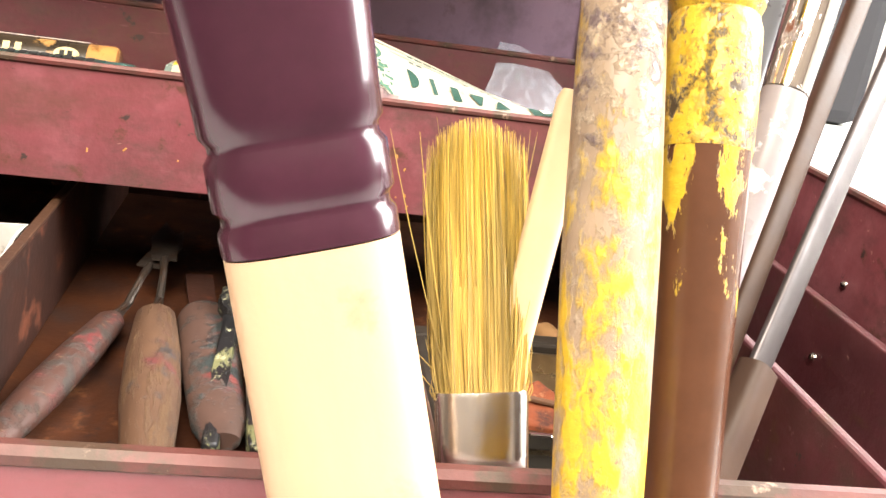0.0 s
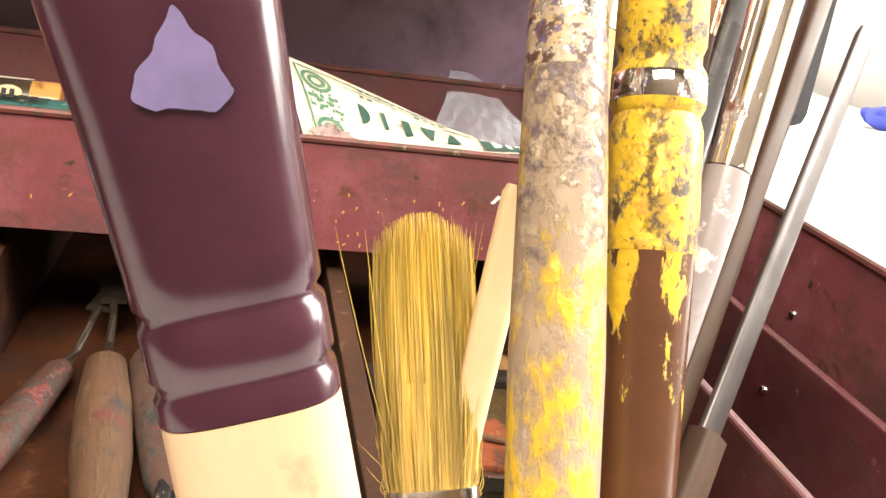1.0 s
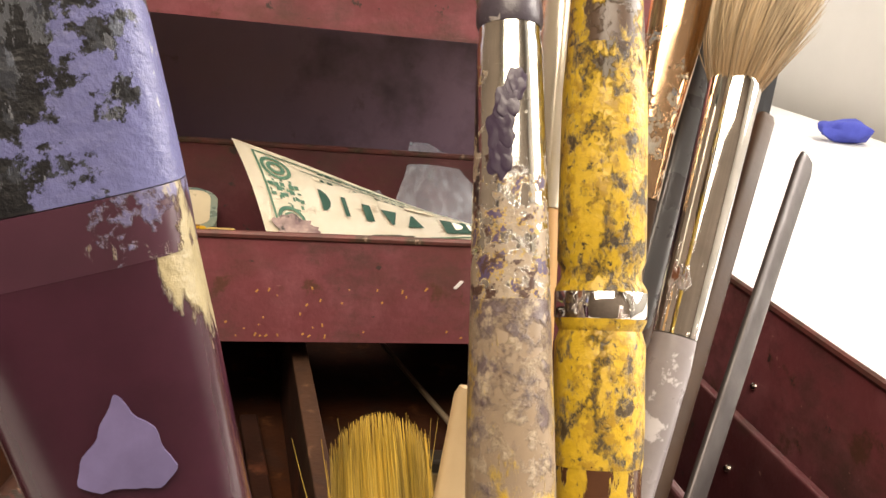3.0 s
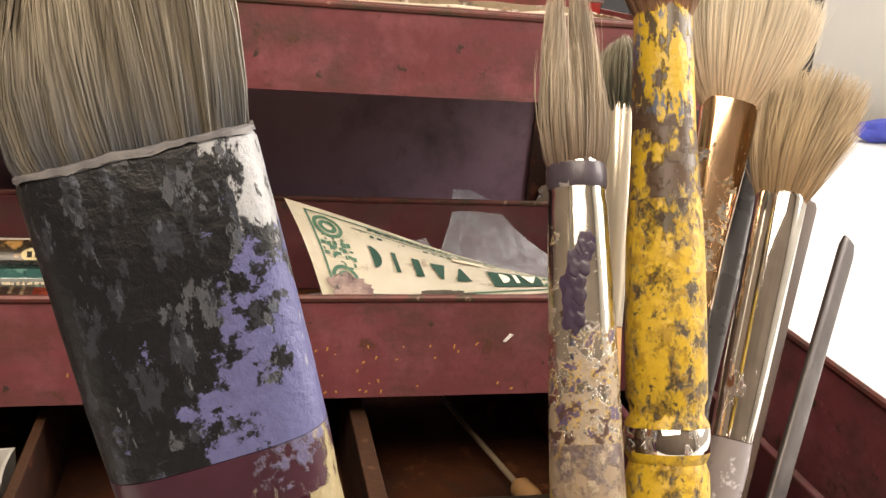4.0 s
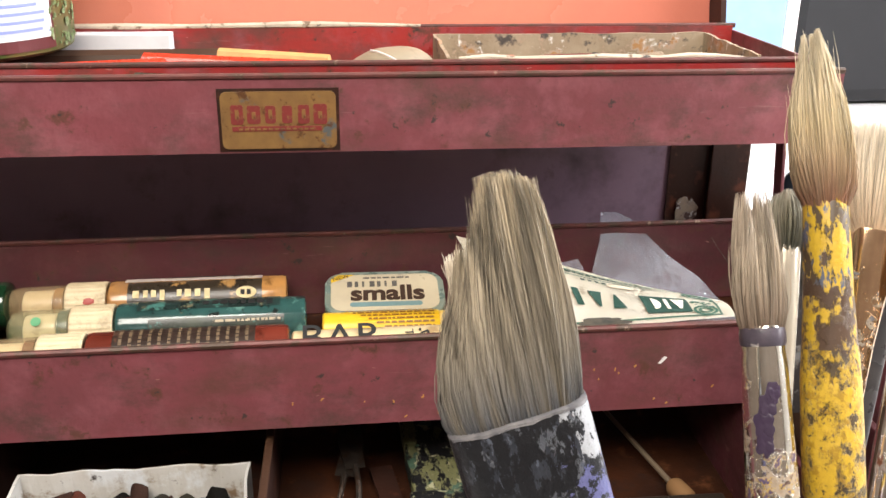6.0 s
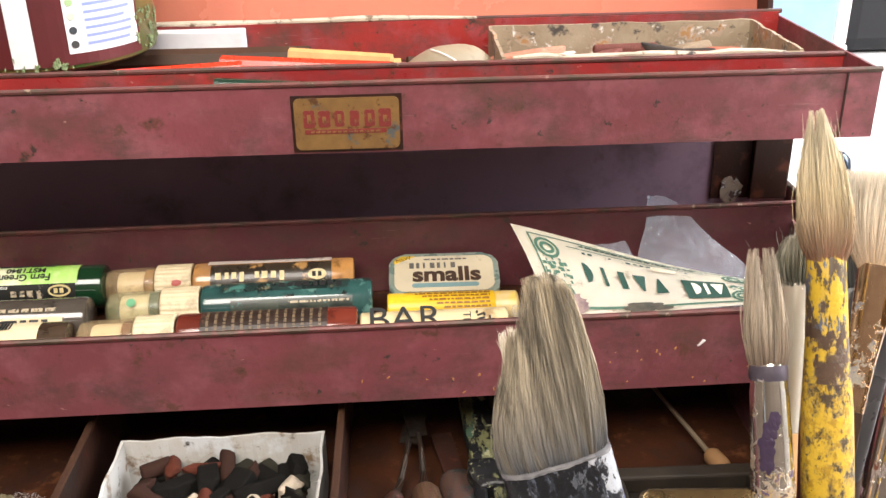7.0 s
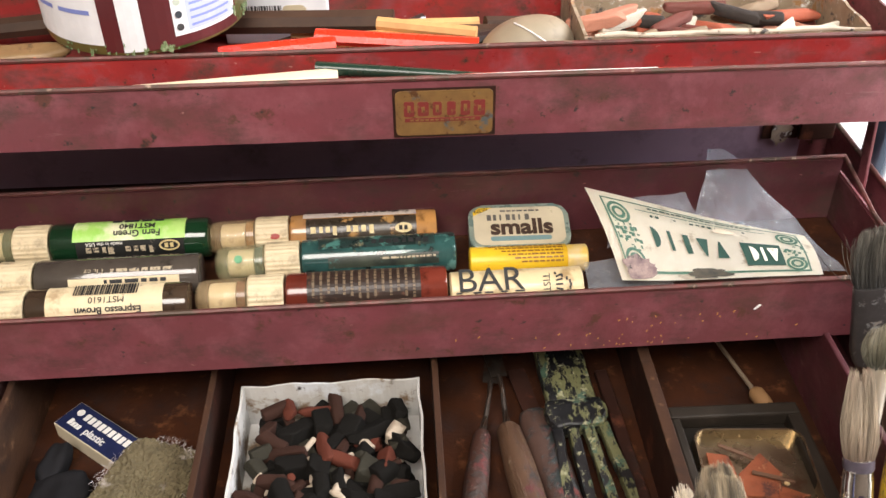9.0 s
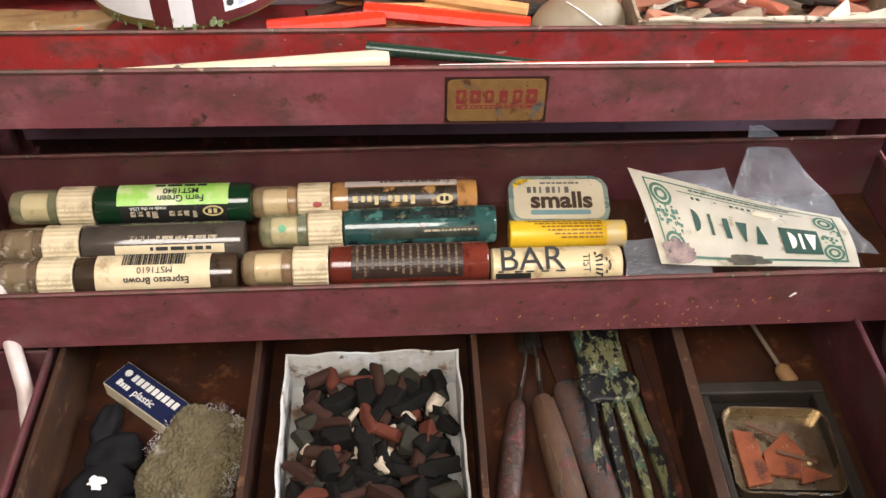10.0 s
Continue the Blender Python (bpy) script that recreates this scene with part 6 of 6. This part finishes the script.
PAINT = {
    "silver": painted("spattered_ferrule", (0.80, 0.78, 0.72), 1.0, 0.14, [((0.36, 0.28, 0.2), 0.60, 260, None, (0, 0, -6.5), -0.13), (Y, 0.62, 300, None, (0, 0, -5.0), -0.09), ((0.10, 0.07, 0.14), 0.63, 300, None, (0, 0, -5.0), -0.1), ((0.08, 0.04, 0.03), 0.64, 420, None, (0, 0, -4.0), -0.08)], sharp=0.02),
    "cake": painted("paint_caked_handle", (0.30, 0.22, 0.15), 0.0, 0.4, [((0.13, 0.09, 0.09), 0.5, 260, None, (0, 0, 6.0), 0.36), ((0.46, 0.36, 0.25), 0.53, 330, None), (Y, 0.53, 230, (1, 1, 0.5), (0, 0, -3.0), -0.2), ((0.10, 0.04, 0.03), 0.62, 420, None)], sharp=0.11),
    "yellow": painted("yellow_caked_paint", (0.075, 0.05, 0.025), 0.0, 0.4, [(Y, 0.42, 280, (1, 1, 0.7)), ((0.40, 0.24, 0.02), 0.52, 420, None), ((0.16, 0.10, 0.05), 0.59, 420, (1, 1, 0.5)), ((0.05, 0.035, 0.02), 0.59, 560, None), ((0.075, 0.045, 0.03), 0.5, 300, (1, 1, 0.6), (0, 0, 14.0), 0.50)], sharp=0.07),
    "yellow_top": painted("yellow_grey_paint", (0.09, 0.06, 0.035), 0.0, 0.4, [(Y, 0.45, 240, (1, 1, 0.4)), ((0.10, 0.115, 0.16), 0.535, 190, (1, 1, 0.45)), ((0.085, 0.05, 0.032), 0.5, 300, (1, 1, 0.5), (0, 0, -14.0), -0.27)], sharp=0.03),
    "brown_band": painted("brown_band_paint", (0.085, 0.05, 0.032), 0.0, 0.35, [(Y, 0.52, 260, (1, 1, 0.5)), ((0.12, 0.075, 0.04), 0.54, 420, None)], sharp=0.06),
    "drip": painted("brown_handle_yellow_drips", (0.085, 0.035, 0.018), 0.0, 0.22, [(Y, 0.52, 170, (1, 1, 0.3), (0, 0, 7.0), 0.71)], sharp=0.02),
    "mirror": painted("bright_nickel_ferrule", (0.82, 0.80, 0.76), 1.0, 0.08, [((0.16, 0.06, 0.03), 0.63, 260, (1, 1, 0.3), (0, 0, -2.0), -0.04)], sharp=0.05),
    "gold": painted("coppery_ferrule_paint", (0.80, 0.56, 0.36), 1.0, 0.14, [((0.4, 0.36, 0.3), 0.58, 240, None, (0, 0, -3.0), -0.04), ((0.2, 0.24, 0.3), 0.61, 260, None)], sharp=0.06),
    # Real paint coats, but the last pale one paints a reflection at the right.
    "big": painted("black_lavender_paint_and_sheen", (0.09, 0.095, 0.11), 0.2, 0.3, [((0.007, 0.007, 0.009), 0.40, 260, (1, 1, 0.55), (-8.0, 0, 0), 0.03), ((0.026, 0.029, 0.038), 0.55, 420, (1, 1, 0.45)), ((0.075, 0.085, 0.11), 0.61, 480, (1, 1, 0.4)), ((0.13, 0.12, 0.24), 0.665, 230, None), ((0.15, 0.16, 0.18), 0.655, 800, (1, 1, 0.3)), ((0.115, 0.12, 0.26), 0.55, 170, None, (11.0, 0, -6.5), -0.135), ((0.36, 0.37, 0.39), 0.57, 200, (1, 1, 0.5), (26.0, 0, 8.0), -0.12)], sharp=0.025),
    "lav": painted("lavender_fading_to_plum", (0.050, 0.016, 0.028), 0.0, 0.3, [((0.12, 0.11, 0.22), 0.50, 230, None, (6.0, 0, 30.0), 0.91), ((0.33, 0.27, 0.15), 0.56, 190, (1, 1, 0.4), (9.0, 0, 0), -0.04)], sharp=0.05),
    "plum": painted("plum_lacquer", (0.040, 0.011, 0.021), 0.0, 0.2, [((0.33, 0.27, 0.15), 0.56, 150, (1, 1, 0.35), (60.0, 0, 25.0), 0.55)], sharp=0.06),
}

PAINT["big"].node_tree.nodes["Principled BSDF"].inputs["Specular IOR Level"].default_value = 0.35

# round brush, silver ferrule
F1, L1 = (0.0433, -0.2177, 0.2722), (0.0436, -0.2407, 0.2232)
e1 = to_floor(F1, L1)
b1 = brush(F1, L1, "round brush, splayed grey bristles, silver ferrule spattered with paint",
           [(0.0043, 0.0), (0.0047, -0.0012), (0.0046, -0.006), (0.0049, -0.008), (0.0056, -0.034), (0.0058, -0.045)], PAINT["silver"],
           [(0.0057, -0.0446), (0.0058, -0.0452), (0.0062, -0.06), (0.0066, -0.085), (0.0062, -0.11), (0.0045, -0.17), (0.0032, e1)], PAINT["cake"],
           HAIR["grey"], tuft(0.0300, 0.0044, 0.004, 2600, 1, spread=0.0, taper=0.0, ragged=0.35, clumps=7, hair_r=0.00009, belly=0.34, gather=0.45, stray=0.03, tipshape=lambda u: 0.60 + 0.40 * max(math.exp(-((u + 0.62) / 0.2) ** 2), math.exp(-((u - 0.3) / 0.22) ** 2))))
part("paint_band", lathe([(0.00475, -0.0046), (0.0050, -0.0038), (0.0050, -0.0018), (0.0048, -0.0006)], 24), surface("violet_grey_paint", (0.07, 0.055, 0.072), (0.04, 0.033, 0.045), 300, 0.4, spots=[((0.3, 0.27, 0.25), 0.58, 260)], bumpy=0.3), b1, "violet-grey paint band", smooth=True)
for zz, aa, s in ((-0.0145, -98, 0.0017), (-0.0175, -112, 0.002), (-0.0215, -122, 0.0023), (-0.0255, -122, 0.002)):
    part("paint_blot", lump(s * 0.8, s * 1.2, 0.00022, s * 999, 4, 0.5), plain("violet_blot_%d" % -aa, (0.04, 0.024, 0.05), 0.35), b1, m=pose(0, 0, zz, 0, 0, aa) @ pose(0.0052, 0, 0, 90, 0, 90))

# yellow caked round brush
F2, L2 = (0.0599, -0.2058, 0.2972), (0.0588, -0.2400, 0.2150)
e2 = to_floor(F2, L2)
b2 = brush(F2, L2, "round brush caked in yellow paint, blonde pointed bristles",
           [(0.0046, 0.0), (0.0049, -0.001), (0.0052, -0.012), (0.0054, -0.022)], PAINT["yellow_top"],
           [(0.0060, -0.0332), (0.0065, -0.040), (0.0067, -0.055), (0.0067, -0.0660), (0.0061, -0.0674), (0.0061, -0.069), (0.0069, -0.0704), (0.0070, -0.073), (0.0069, -0.0752), (0.0062, -0.0766), (0.0068, -0.0785), (0.0069, -0.09), (0.0067, -0.0965)], PAINT["yellow"],
           HAIR["blonde"], tuft(0.0375, 0.0047, 0.0045, 3200, 2, spread=-0.45, taper=0.9, bend=-0.06, ragged=0.4, clumps=7, hair_r=0.0001, belly=0.75, gather=0.4), inner=core(0.03, 0.0045, 0.0042, -0.5, 0.28, -0.05))
part("paint_band", lathe([(0.00603, -0.0336), (0.00600, -0.0330), (0.0056, -0.026), (0.00542, -0.0222), (0.00541, -0.0217)], 28), PAINT["brown_band"], b2, "brown smeared band", smooth=True)
part("steel_ring", lathe([(0.0066, -0.0752), (0.00702, -0.0747), (0.00702, -0.0710), (0.0066, -0.0705)], 28), PAINT["mirror"], b2, "narrow bright ring", smooth=True)
part("handle_end", lathe([(0.0030, e2), (0.0045, -0.19), (0.0066, -0.0967), (0.0067, -0.0960)], 24), PAINT["drip"], b2, "dark handle with yellow drips", smooth=True)

# fan brush
F3, L3 = (0.0928, -0.1742, 0.2771), (0.0805, -0.1965, 0.2240)
e3 = to_floor(F3, L3)
b3 = brush(F3, L3, "soft white fan brush with a coppery ferrule",
           [(0.0062, 0.0), (0.0063, -0.001), (0.0058, -0.012), (0.0042, -0.03), (0.0036, -0.045)], PAINT["gold"],
           [(0.0035, -0.0452), (0.0036, -0.06), (0.0042, -0.09), (0.003, e3)], DARKW,
           HAIR["fan"], tuft(0.0285, 0.0062, 0.0020, 5600, 3, spread=1.9, taper=0.35, ragged=0.22, clumps=30, hair_r=0.00008, gather=0.1, belly=0.35), roll=-8, sy=0.55, inner=core(0.0255, 0.0062, 0.0014, 1.75, 0.12))

# round splayed brush
F4, L4 = (0.1013, -0.187, 0.2601), (0.0875, -0.2072, 0.2108)
e4 = to_floor(F4, L4)
b4 = brush(F4, L4, "round brush with flared taupe bristles and a bright nickel ferrule",
           [(0.0050, 0.0), (0.0052, -0.0008), (0.0050, -0.014), (0.0046, -0.040), (0.0043, -0.052)], PAINT["mirror"],
           [(0.0042, -0.0522), (0.0044, -0.058), (0.0036, -0.075), (0.0022, -0.1), (0.0026, e4)], surface("grey_white_lacquer", (0.30, 0.27, 0.28), (0.20, 0.18, 0.19), 60, 0.3, spots=[((0.5, 0.48, 0.5), 0.60, 120)], bumpy=0.1),
           HAIR["taupe"], tuft(0.027, 0.0047, 0.0045, 3200, 4, spread=1.25, taper=0.2, bend=0.10, ragged=0.45, clumps=14, hair_r=0.0001, belly=0.1, gather=0.3, stray=0.05), inner=core(0.02, 0.0045, 0.0042, 0.8, 0.0, 0.08))

# small brush behind
F5, L5 = (0.0652, -0.180, 0.2761), (0.0610, -0.200, 0.2300)
e5 = to_floor(F5, L5)
brush(F5, L5, "small brush with grey-green bristles and a cream ferrule",
      [(0.0038, 0.0), (0.004, -0.001), (0.0036, -0.02), (0.003, -0.045)], surface("pale_ferrule", (0.78, 0.72, 0.6), (0.68, 0.6, 0.48), 60, 0.22, 0.6, bumpy=0.05),
      [(0.0029, -0.0452), (0.0036, -0.07), (0.0025, e5)], TAN,
      HAIR["green"], tuft(0.0145, 0.0038, 0.0036, 700, 5, spread=-0.1, taper=0.9, ragged=0.3, clumps=5, hair_r=0.00014, belly=0.7))
F6, L6 = (0.1000, -0.168, 0.2455), (0.0890, -0.190, 0.2000)
e6 = to_floor(F6, L6)
brush(F6, L6, "thin brush with a dark teal-grey tip",
      [(0.0028, 0.0), (0.003, -0.001), (0.0027, -0.03)], M["gunmetal"],
      [(0.0026, -0.0302), (0.003, -0.05), (0.002, e6)], DARKW,
      hair("teal_grey_bristle", (0.06, 0.09, 0.09), (0.1, 0.14, 0.14), (0.16, 0.2, 0.19), 0.012), tuft(0.012, 0.003, 0.0028, 300, 6, spread=0.1, taper=0.8, clumps=4))

# big flat brush
F7, L7 = (-0.0205, -0.2668, 0.2825), (0.0014, -0.2790, 0.2047)
e7 = to_floor(F7, L7)
m7 = axis_pose(F7, L7, 0)
b7 = thing("paint_brush", (0, 0, 0), "wide flat brush, stiff cream-grey bristles, ferrule crusted black and lavender", "brush", "used paint brushes standing in the jar", m=m7)
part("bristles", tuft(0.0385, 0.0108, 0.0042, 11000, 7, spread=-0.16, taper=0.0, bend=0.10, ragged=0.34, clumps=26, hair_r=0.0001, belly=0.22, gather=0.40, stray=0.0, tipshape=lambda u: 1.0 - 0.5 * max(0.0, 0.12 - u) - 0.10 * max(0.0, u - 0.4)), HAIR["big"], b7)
part("packed_hair", core(0.017, 0.0105, 0.0040, -0.05, 0.05, 0.05), HAIR["big"], b7, smooth=True)
part("side_tuft", tuft(0.027, 0.0030, 0.003, 500, 17, spread=-0.1, taper=0.2, bend=-0.02, ragged=0.25, clumps=5, hair_r=0.00013), HAIR["fan"], b7, "separate pale tuft", m=pose(-0.0030, 0.0046, 0.0, -10, 5, 0))
part("ferrule", flat_shell([(0.0112, 0.0046, 0.0), (0.0117, 0.0050, -0.0012), (0.0117, 0.0053, -0.012), (0.0116, 0.0060, -0.024), (0.0114, 0.0066, -0.031)]), PAINT["big"], b7, smooth=True)
lip = flat_shell([(0.0112, 0.0046, 0.0003), (0.01168, 0.00496, 0.0001), (0.01172, 0.0050, -0.0004)], 90)
for v in lip.verts:
    v.co.z += 0.0005 * noise.noise(v.co * 420) + 0.0003 * noise.noise(v.co * 1300)
part("ferrule_lip", lip, surface("pale_grey_paint", (0.19, 0.18, 0.18), (0.06, 0.06, 0.07), 300, 0.6, bumpy=0.5), b7, "pale grey paint ridge", smooth=True)
part("lavender_coat", flat_shell([(0.0114, 0.0066, -0.0311), (0.0113, 0.0068, -0.034), (0.0111, 0.007, -0.037)]), PAINT["lav"], b7, "lavender paint coat", smooth=True)
part("handle", flat_shell([(0.0111, 0.0069, -0.0363, 0.0), (0.0110, 0.00695, -0.0371, 0.0), (0.0105, 0.0068, -0.047, 0.0003), (0.0098, 0.0066, -0.056, 0.0006), (0.0091, 0.0066, -0.070, 0.0008), (0.0090, 0.0066, -0.0735, 0.0008), (0.0084, 0.0062, -0.0743, 0.0008), (0.0084, 0.0062, -0.0752, 0.0008), (0.0090, 0.0066, -0.0760, 0.0008), (0.0090, 0.0066, -0.0805, 0.0008), (0.0084, 0.0062, -0.0812, 0.0008), (0.0084, 0.0062, -0.0821, 0.0008), (0.0089, 0.0065, -0.0828, 0.0008), (0.0089, 0.0065, -0.0850, 0.0008)], 44), PAINT["plum"], b7, "dark plum lacquered handle", smooth=True)
part("handle_end", flat_shell([(0.0088, 0.0064, -0.0852, 0.0008), (0.0090, 0.0068, -0.13, 0.0004), (0.0075, 0.006, -0.19, 0.0), (0.0045, 0.0042, e7, 0.0)]), surface("raw_beige_wood", (0.50, 0.34, 0.21), (0.40, 0.27, 0.17), 60, 0.6, stretch=(1, 1, 0.2), spots=[((0.30, 0.19, 0.12), 0.6, 60)], bumpy=0.1, sharp=0.1), b7, "raw beige wooden handle", smooth=True)
drop = [(0.0052 * math.sin(a) * (0.66 - 0.46 * math.cos(a)) * (1.12 if math.sin(a) < 0 else 0.95), 0.0042 * math.cos(a) + 0.0007 * math.sin(2.0 * a + 0.6)) for a in [-k * math.pi / 24 for k in range(48)]]
drop = [(x * (1 + 0.24 * noise.noise(Vector((x * 500, y * 500, 2)))), y * (1 + 0.16 * noise.noise(Vector((x * 600, y * 600, 9))))) for x, y in drop]
part("paint_blot", slab(drop, 0, 0.0003), surface("lavender_blot", (0.135, 0.11, 0.225), (0.085, 0.068, 0.15), 150, 0.45, bumpy=0.1), b7, "lavender paint drop", m=pose(0.0012, -0.00685, -0.0525, 90, 0, 0))

# low yellow flat brush
F8, L8 = (0.0337, -0.2375, 0.1645), (0.0385, -0.2560, 0.1200)
e8 = to_floor(F8, L8)
m8 = axis_pose(F8, L8, 0)
b8 = thing("paint_brush", (0, 0, 0), "flat brush with yellow bristles and a bright white-metal ferrule", "brush", "used paint brushes standing in the jar", m=m8)
part("bristles", tuft(0.044, 0.0070, 0.0026, 1900, 8, spread=0.15, taper=0.45, ragged=0.95, clumps=18, hair_r=0.00012, gather=0.2, stray=0.03), HAIR["yellow"], b8)
part("packed_hair", core(0.022, 0.0068, 0.0024, 0.0, 0.0), HAIR["yellow"], b8, smooth=True)
part("ferrule", flat_shell([(0.0074, 0.0031, 0.0), (0.0076, 0.0033, -0.001), (0.0072, 0.0036, -0.022)]), M["steel"], b8, smooth=True)
part("handle", flat_shell([(0.007, 0.0036, -0.0222), (0.005, 0.004, -0.06), (0.003, 0.003, e8)]), TAN, b8, smooth=True)

# wide dark brush in the chest's side bay
F9, L9 = (0.1465, -0.05, 0.2045), (0.1595, -0.05, 0.1390)
e9 = to_floor(F9, L9)
b9 = thing("paint_brush", (0, 0, 0), "wide flat brush with dark grey paint-clogged bristles in the side bay", "brush", m=axis_pose(F9, L9, 0))
part("bristles", tuft(0.037, 0.0185, 0.004, 3000, 19, spread=-0.02, taper=0.1, ragged=0.3, clumps=30, hair_r=0.0002), HAIR["dark"], b9)
part("ferrule", flat_shell([(0.019, 0.0048, 0.0), (0.0195, 0.005, -0.001), (0.0192, 0.0056, -0.045), (0.017, 0.0062, -0.055)]), surface("paint_smeared_dark_ferrule", (0.07, 0.065, 0.065), (0.045, 0.04, 0.04), 60, 0.4, 0.3, spots=[((0.26, 0.27, 0.27), 0.56, 60), ((0.3, 0.27, 0.24), 0.6, 140)], bumpy=0.3, sharp=0.05), b9, smooth=True)
part("handle", flat_shell([(0.0165, 0.006, -0.0552), (0.009, 0.006, -0.08), (0.007, 0.006, -0.12), (0.008, 0.006, e9)]), DARKW, b9, smooth=True)

# sticks and flat blades among the brushes
def stick(p, q, w, t, mat, label, name="wooden_stick", category="stick", roll=0.0):
    p, q = Vector(p), Vector(q)
    d = q - p
    m = axis_pose(q, p, roll)
    e = flat_shell([(w * 0.8, t * 0.8, 0.0), (w, t, -0.0015), (w, t, -d.length)])
    return tagged(part(name, e, mat, m=m, smooth=True), label, category)


def down(top, low, z=0.008):
    d = (Vector(low) - Vector(top))
    return Vector(top) + d * ((z - top[2]) / d.z)


c0, c1 = (0.0438, -0.225, 0.2117), (0.0375, -0.235, 0.1643)
stick(down(c0, c1), c0, 0.0030, 0.0018, surface("pale_bare_wood", (0.66, 0.5, 0.3), (0.58, 0.42, 0.24), 60, 0.5, bumpy=0.1), "pale bare wooden stick among the brushes")
g0, g1 = (0.1470, -0.15, 0.2390), (0.1045, -0.199, 0.1690)
sp = thing("spatula", (0, 0, 0), "flat dull grey steel spatula among the brushes", "spatula", m=axis_pose(g0, g1, 35))
spl = (Vector(g0) - down(g0, g1)).length
part("blade", flat_shell([(0.003, 0.0008, 0.0), (0.0038, 0.0011, -0.003), (0.0036, 0.0012, -0.11)]), surface("dull_dark_steel", (0.12, 0.11, 0.11), (0.07, 0.06, 0.06), 60, 0.4, 0.7, bumpy=0.15), sp, "dull grey steel blade", smooth=True)
part("handle", flat_shell([(0.0042, 0.0034, -0.1102), (0.005, 0.004, -0.15), (0.004, 0.0034, -spl)]), DARKW, sp, "dark wooden handle", smooth=True)
h0, h1 = (0.1360, -0.145, 0.2480), (0.1000, -0.192, 0.1750)
stick(down(h0, h1), h0, 0.0026, 0.002, DARKW, "dark brown wooden stick among the brushes", roll=10)
k0, k1 = (0.1090, -0.160, 0.2700), (0.0870, -0.190, 0.2000)
stick(down(k0, k1), k0, 0.0034, 0.0026, surface("dark_grey_lacquer", (0.05, 0.045, 0.045), (0.03, 0.028, 0.028), 60, 0.3, bumpy=0.05), "dark grey lacquered brush handle, end up")

# ---- beyond the chest ----
bb = thing("storage_box", (0, 0, 0), "pale blue cardboard box with a dark lid on the table", "box", m=pose(0.45, 0.9, 0.0))
part("body", boxed(-0.085, 0.072, -0.1, 0.1, 0.112, 0.245, 0.003), surface("pale_blue_card", (0.20, 0.36, 0.64), (0.25, 0.42, 0.68), 20, 0.6, bumpy=0.05), bb)
part("edge", boxed(0.0725, 0.09, -0.1, 0.1, 0.112, 0.245, 0.003), M["white"], bb, "white corner edge")
part("plinth", boxed(-0.09, 0.092, -0.102, 0.105, 0.0, 0.112, 0.003), M["white"], bb, "white base")
part("lid", boxed(-0.09, 0.092, -0.105, 0.105, 0.245, 0.31, 0.004), M["black"], bb, "dark lid")
bk = thing("carry_bag", (0, 0, 0), "black fabric bag standing upright on the table", "bag", m=pose(0.875, 1.25, 0.0))
part("body", boxed(-0.16, 0.13, -0.06, 0.06, 0.0, 0.42, 0.03), M["black"], bk)
part("strap", tube([(-0.1, 0, 0.41), (-0.09, 0, 0.5), (0.0, 0, 0.53), (0.07, 0, 0.5), (0.08, 0, 0.41)], 0.009, 10), M["black"], bk)
tagged(part("blue_cloth", lump(0.055, 0.03, 0.022, 12, 3, 0.3), plain("ultramarine_cloth", (0.05, 0.07, 0.42), 0.8), smooth=True, m=pose(1.26, 1.33, 0.0)), "small folded ultramarine blue cloth on the white table", "cloth")
mk = thing("marker_pen", (0, 0, 0), "dark shiny marker with a red end beside the chest", "pen", m=pose(0.246, 0.165, 0.0, 6, -4, 0))
part("barrel", lathe([(0.008, 0.0), (0.0095, 0.002), (0.0095, 0.135), (0.009, 0.136)], 20), plain("red_marker_plastic", (0.6, 0.03, 0.02), 0.3), mk, "red plastic barrel", smooth=True)
part("cap", lathe([(0.0098, 0.1362), (0.0105, 0.14), (0.0105, 0.178), (0.007, 0.196), (0.003, 0.2)], 20), plain("dark_blue_grey_cap", (0.05, 0.07, 0.10), 0.12, 0.6), mk, "dark glossy cap", smooth=True)
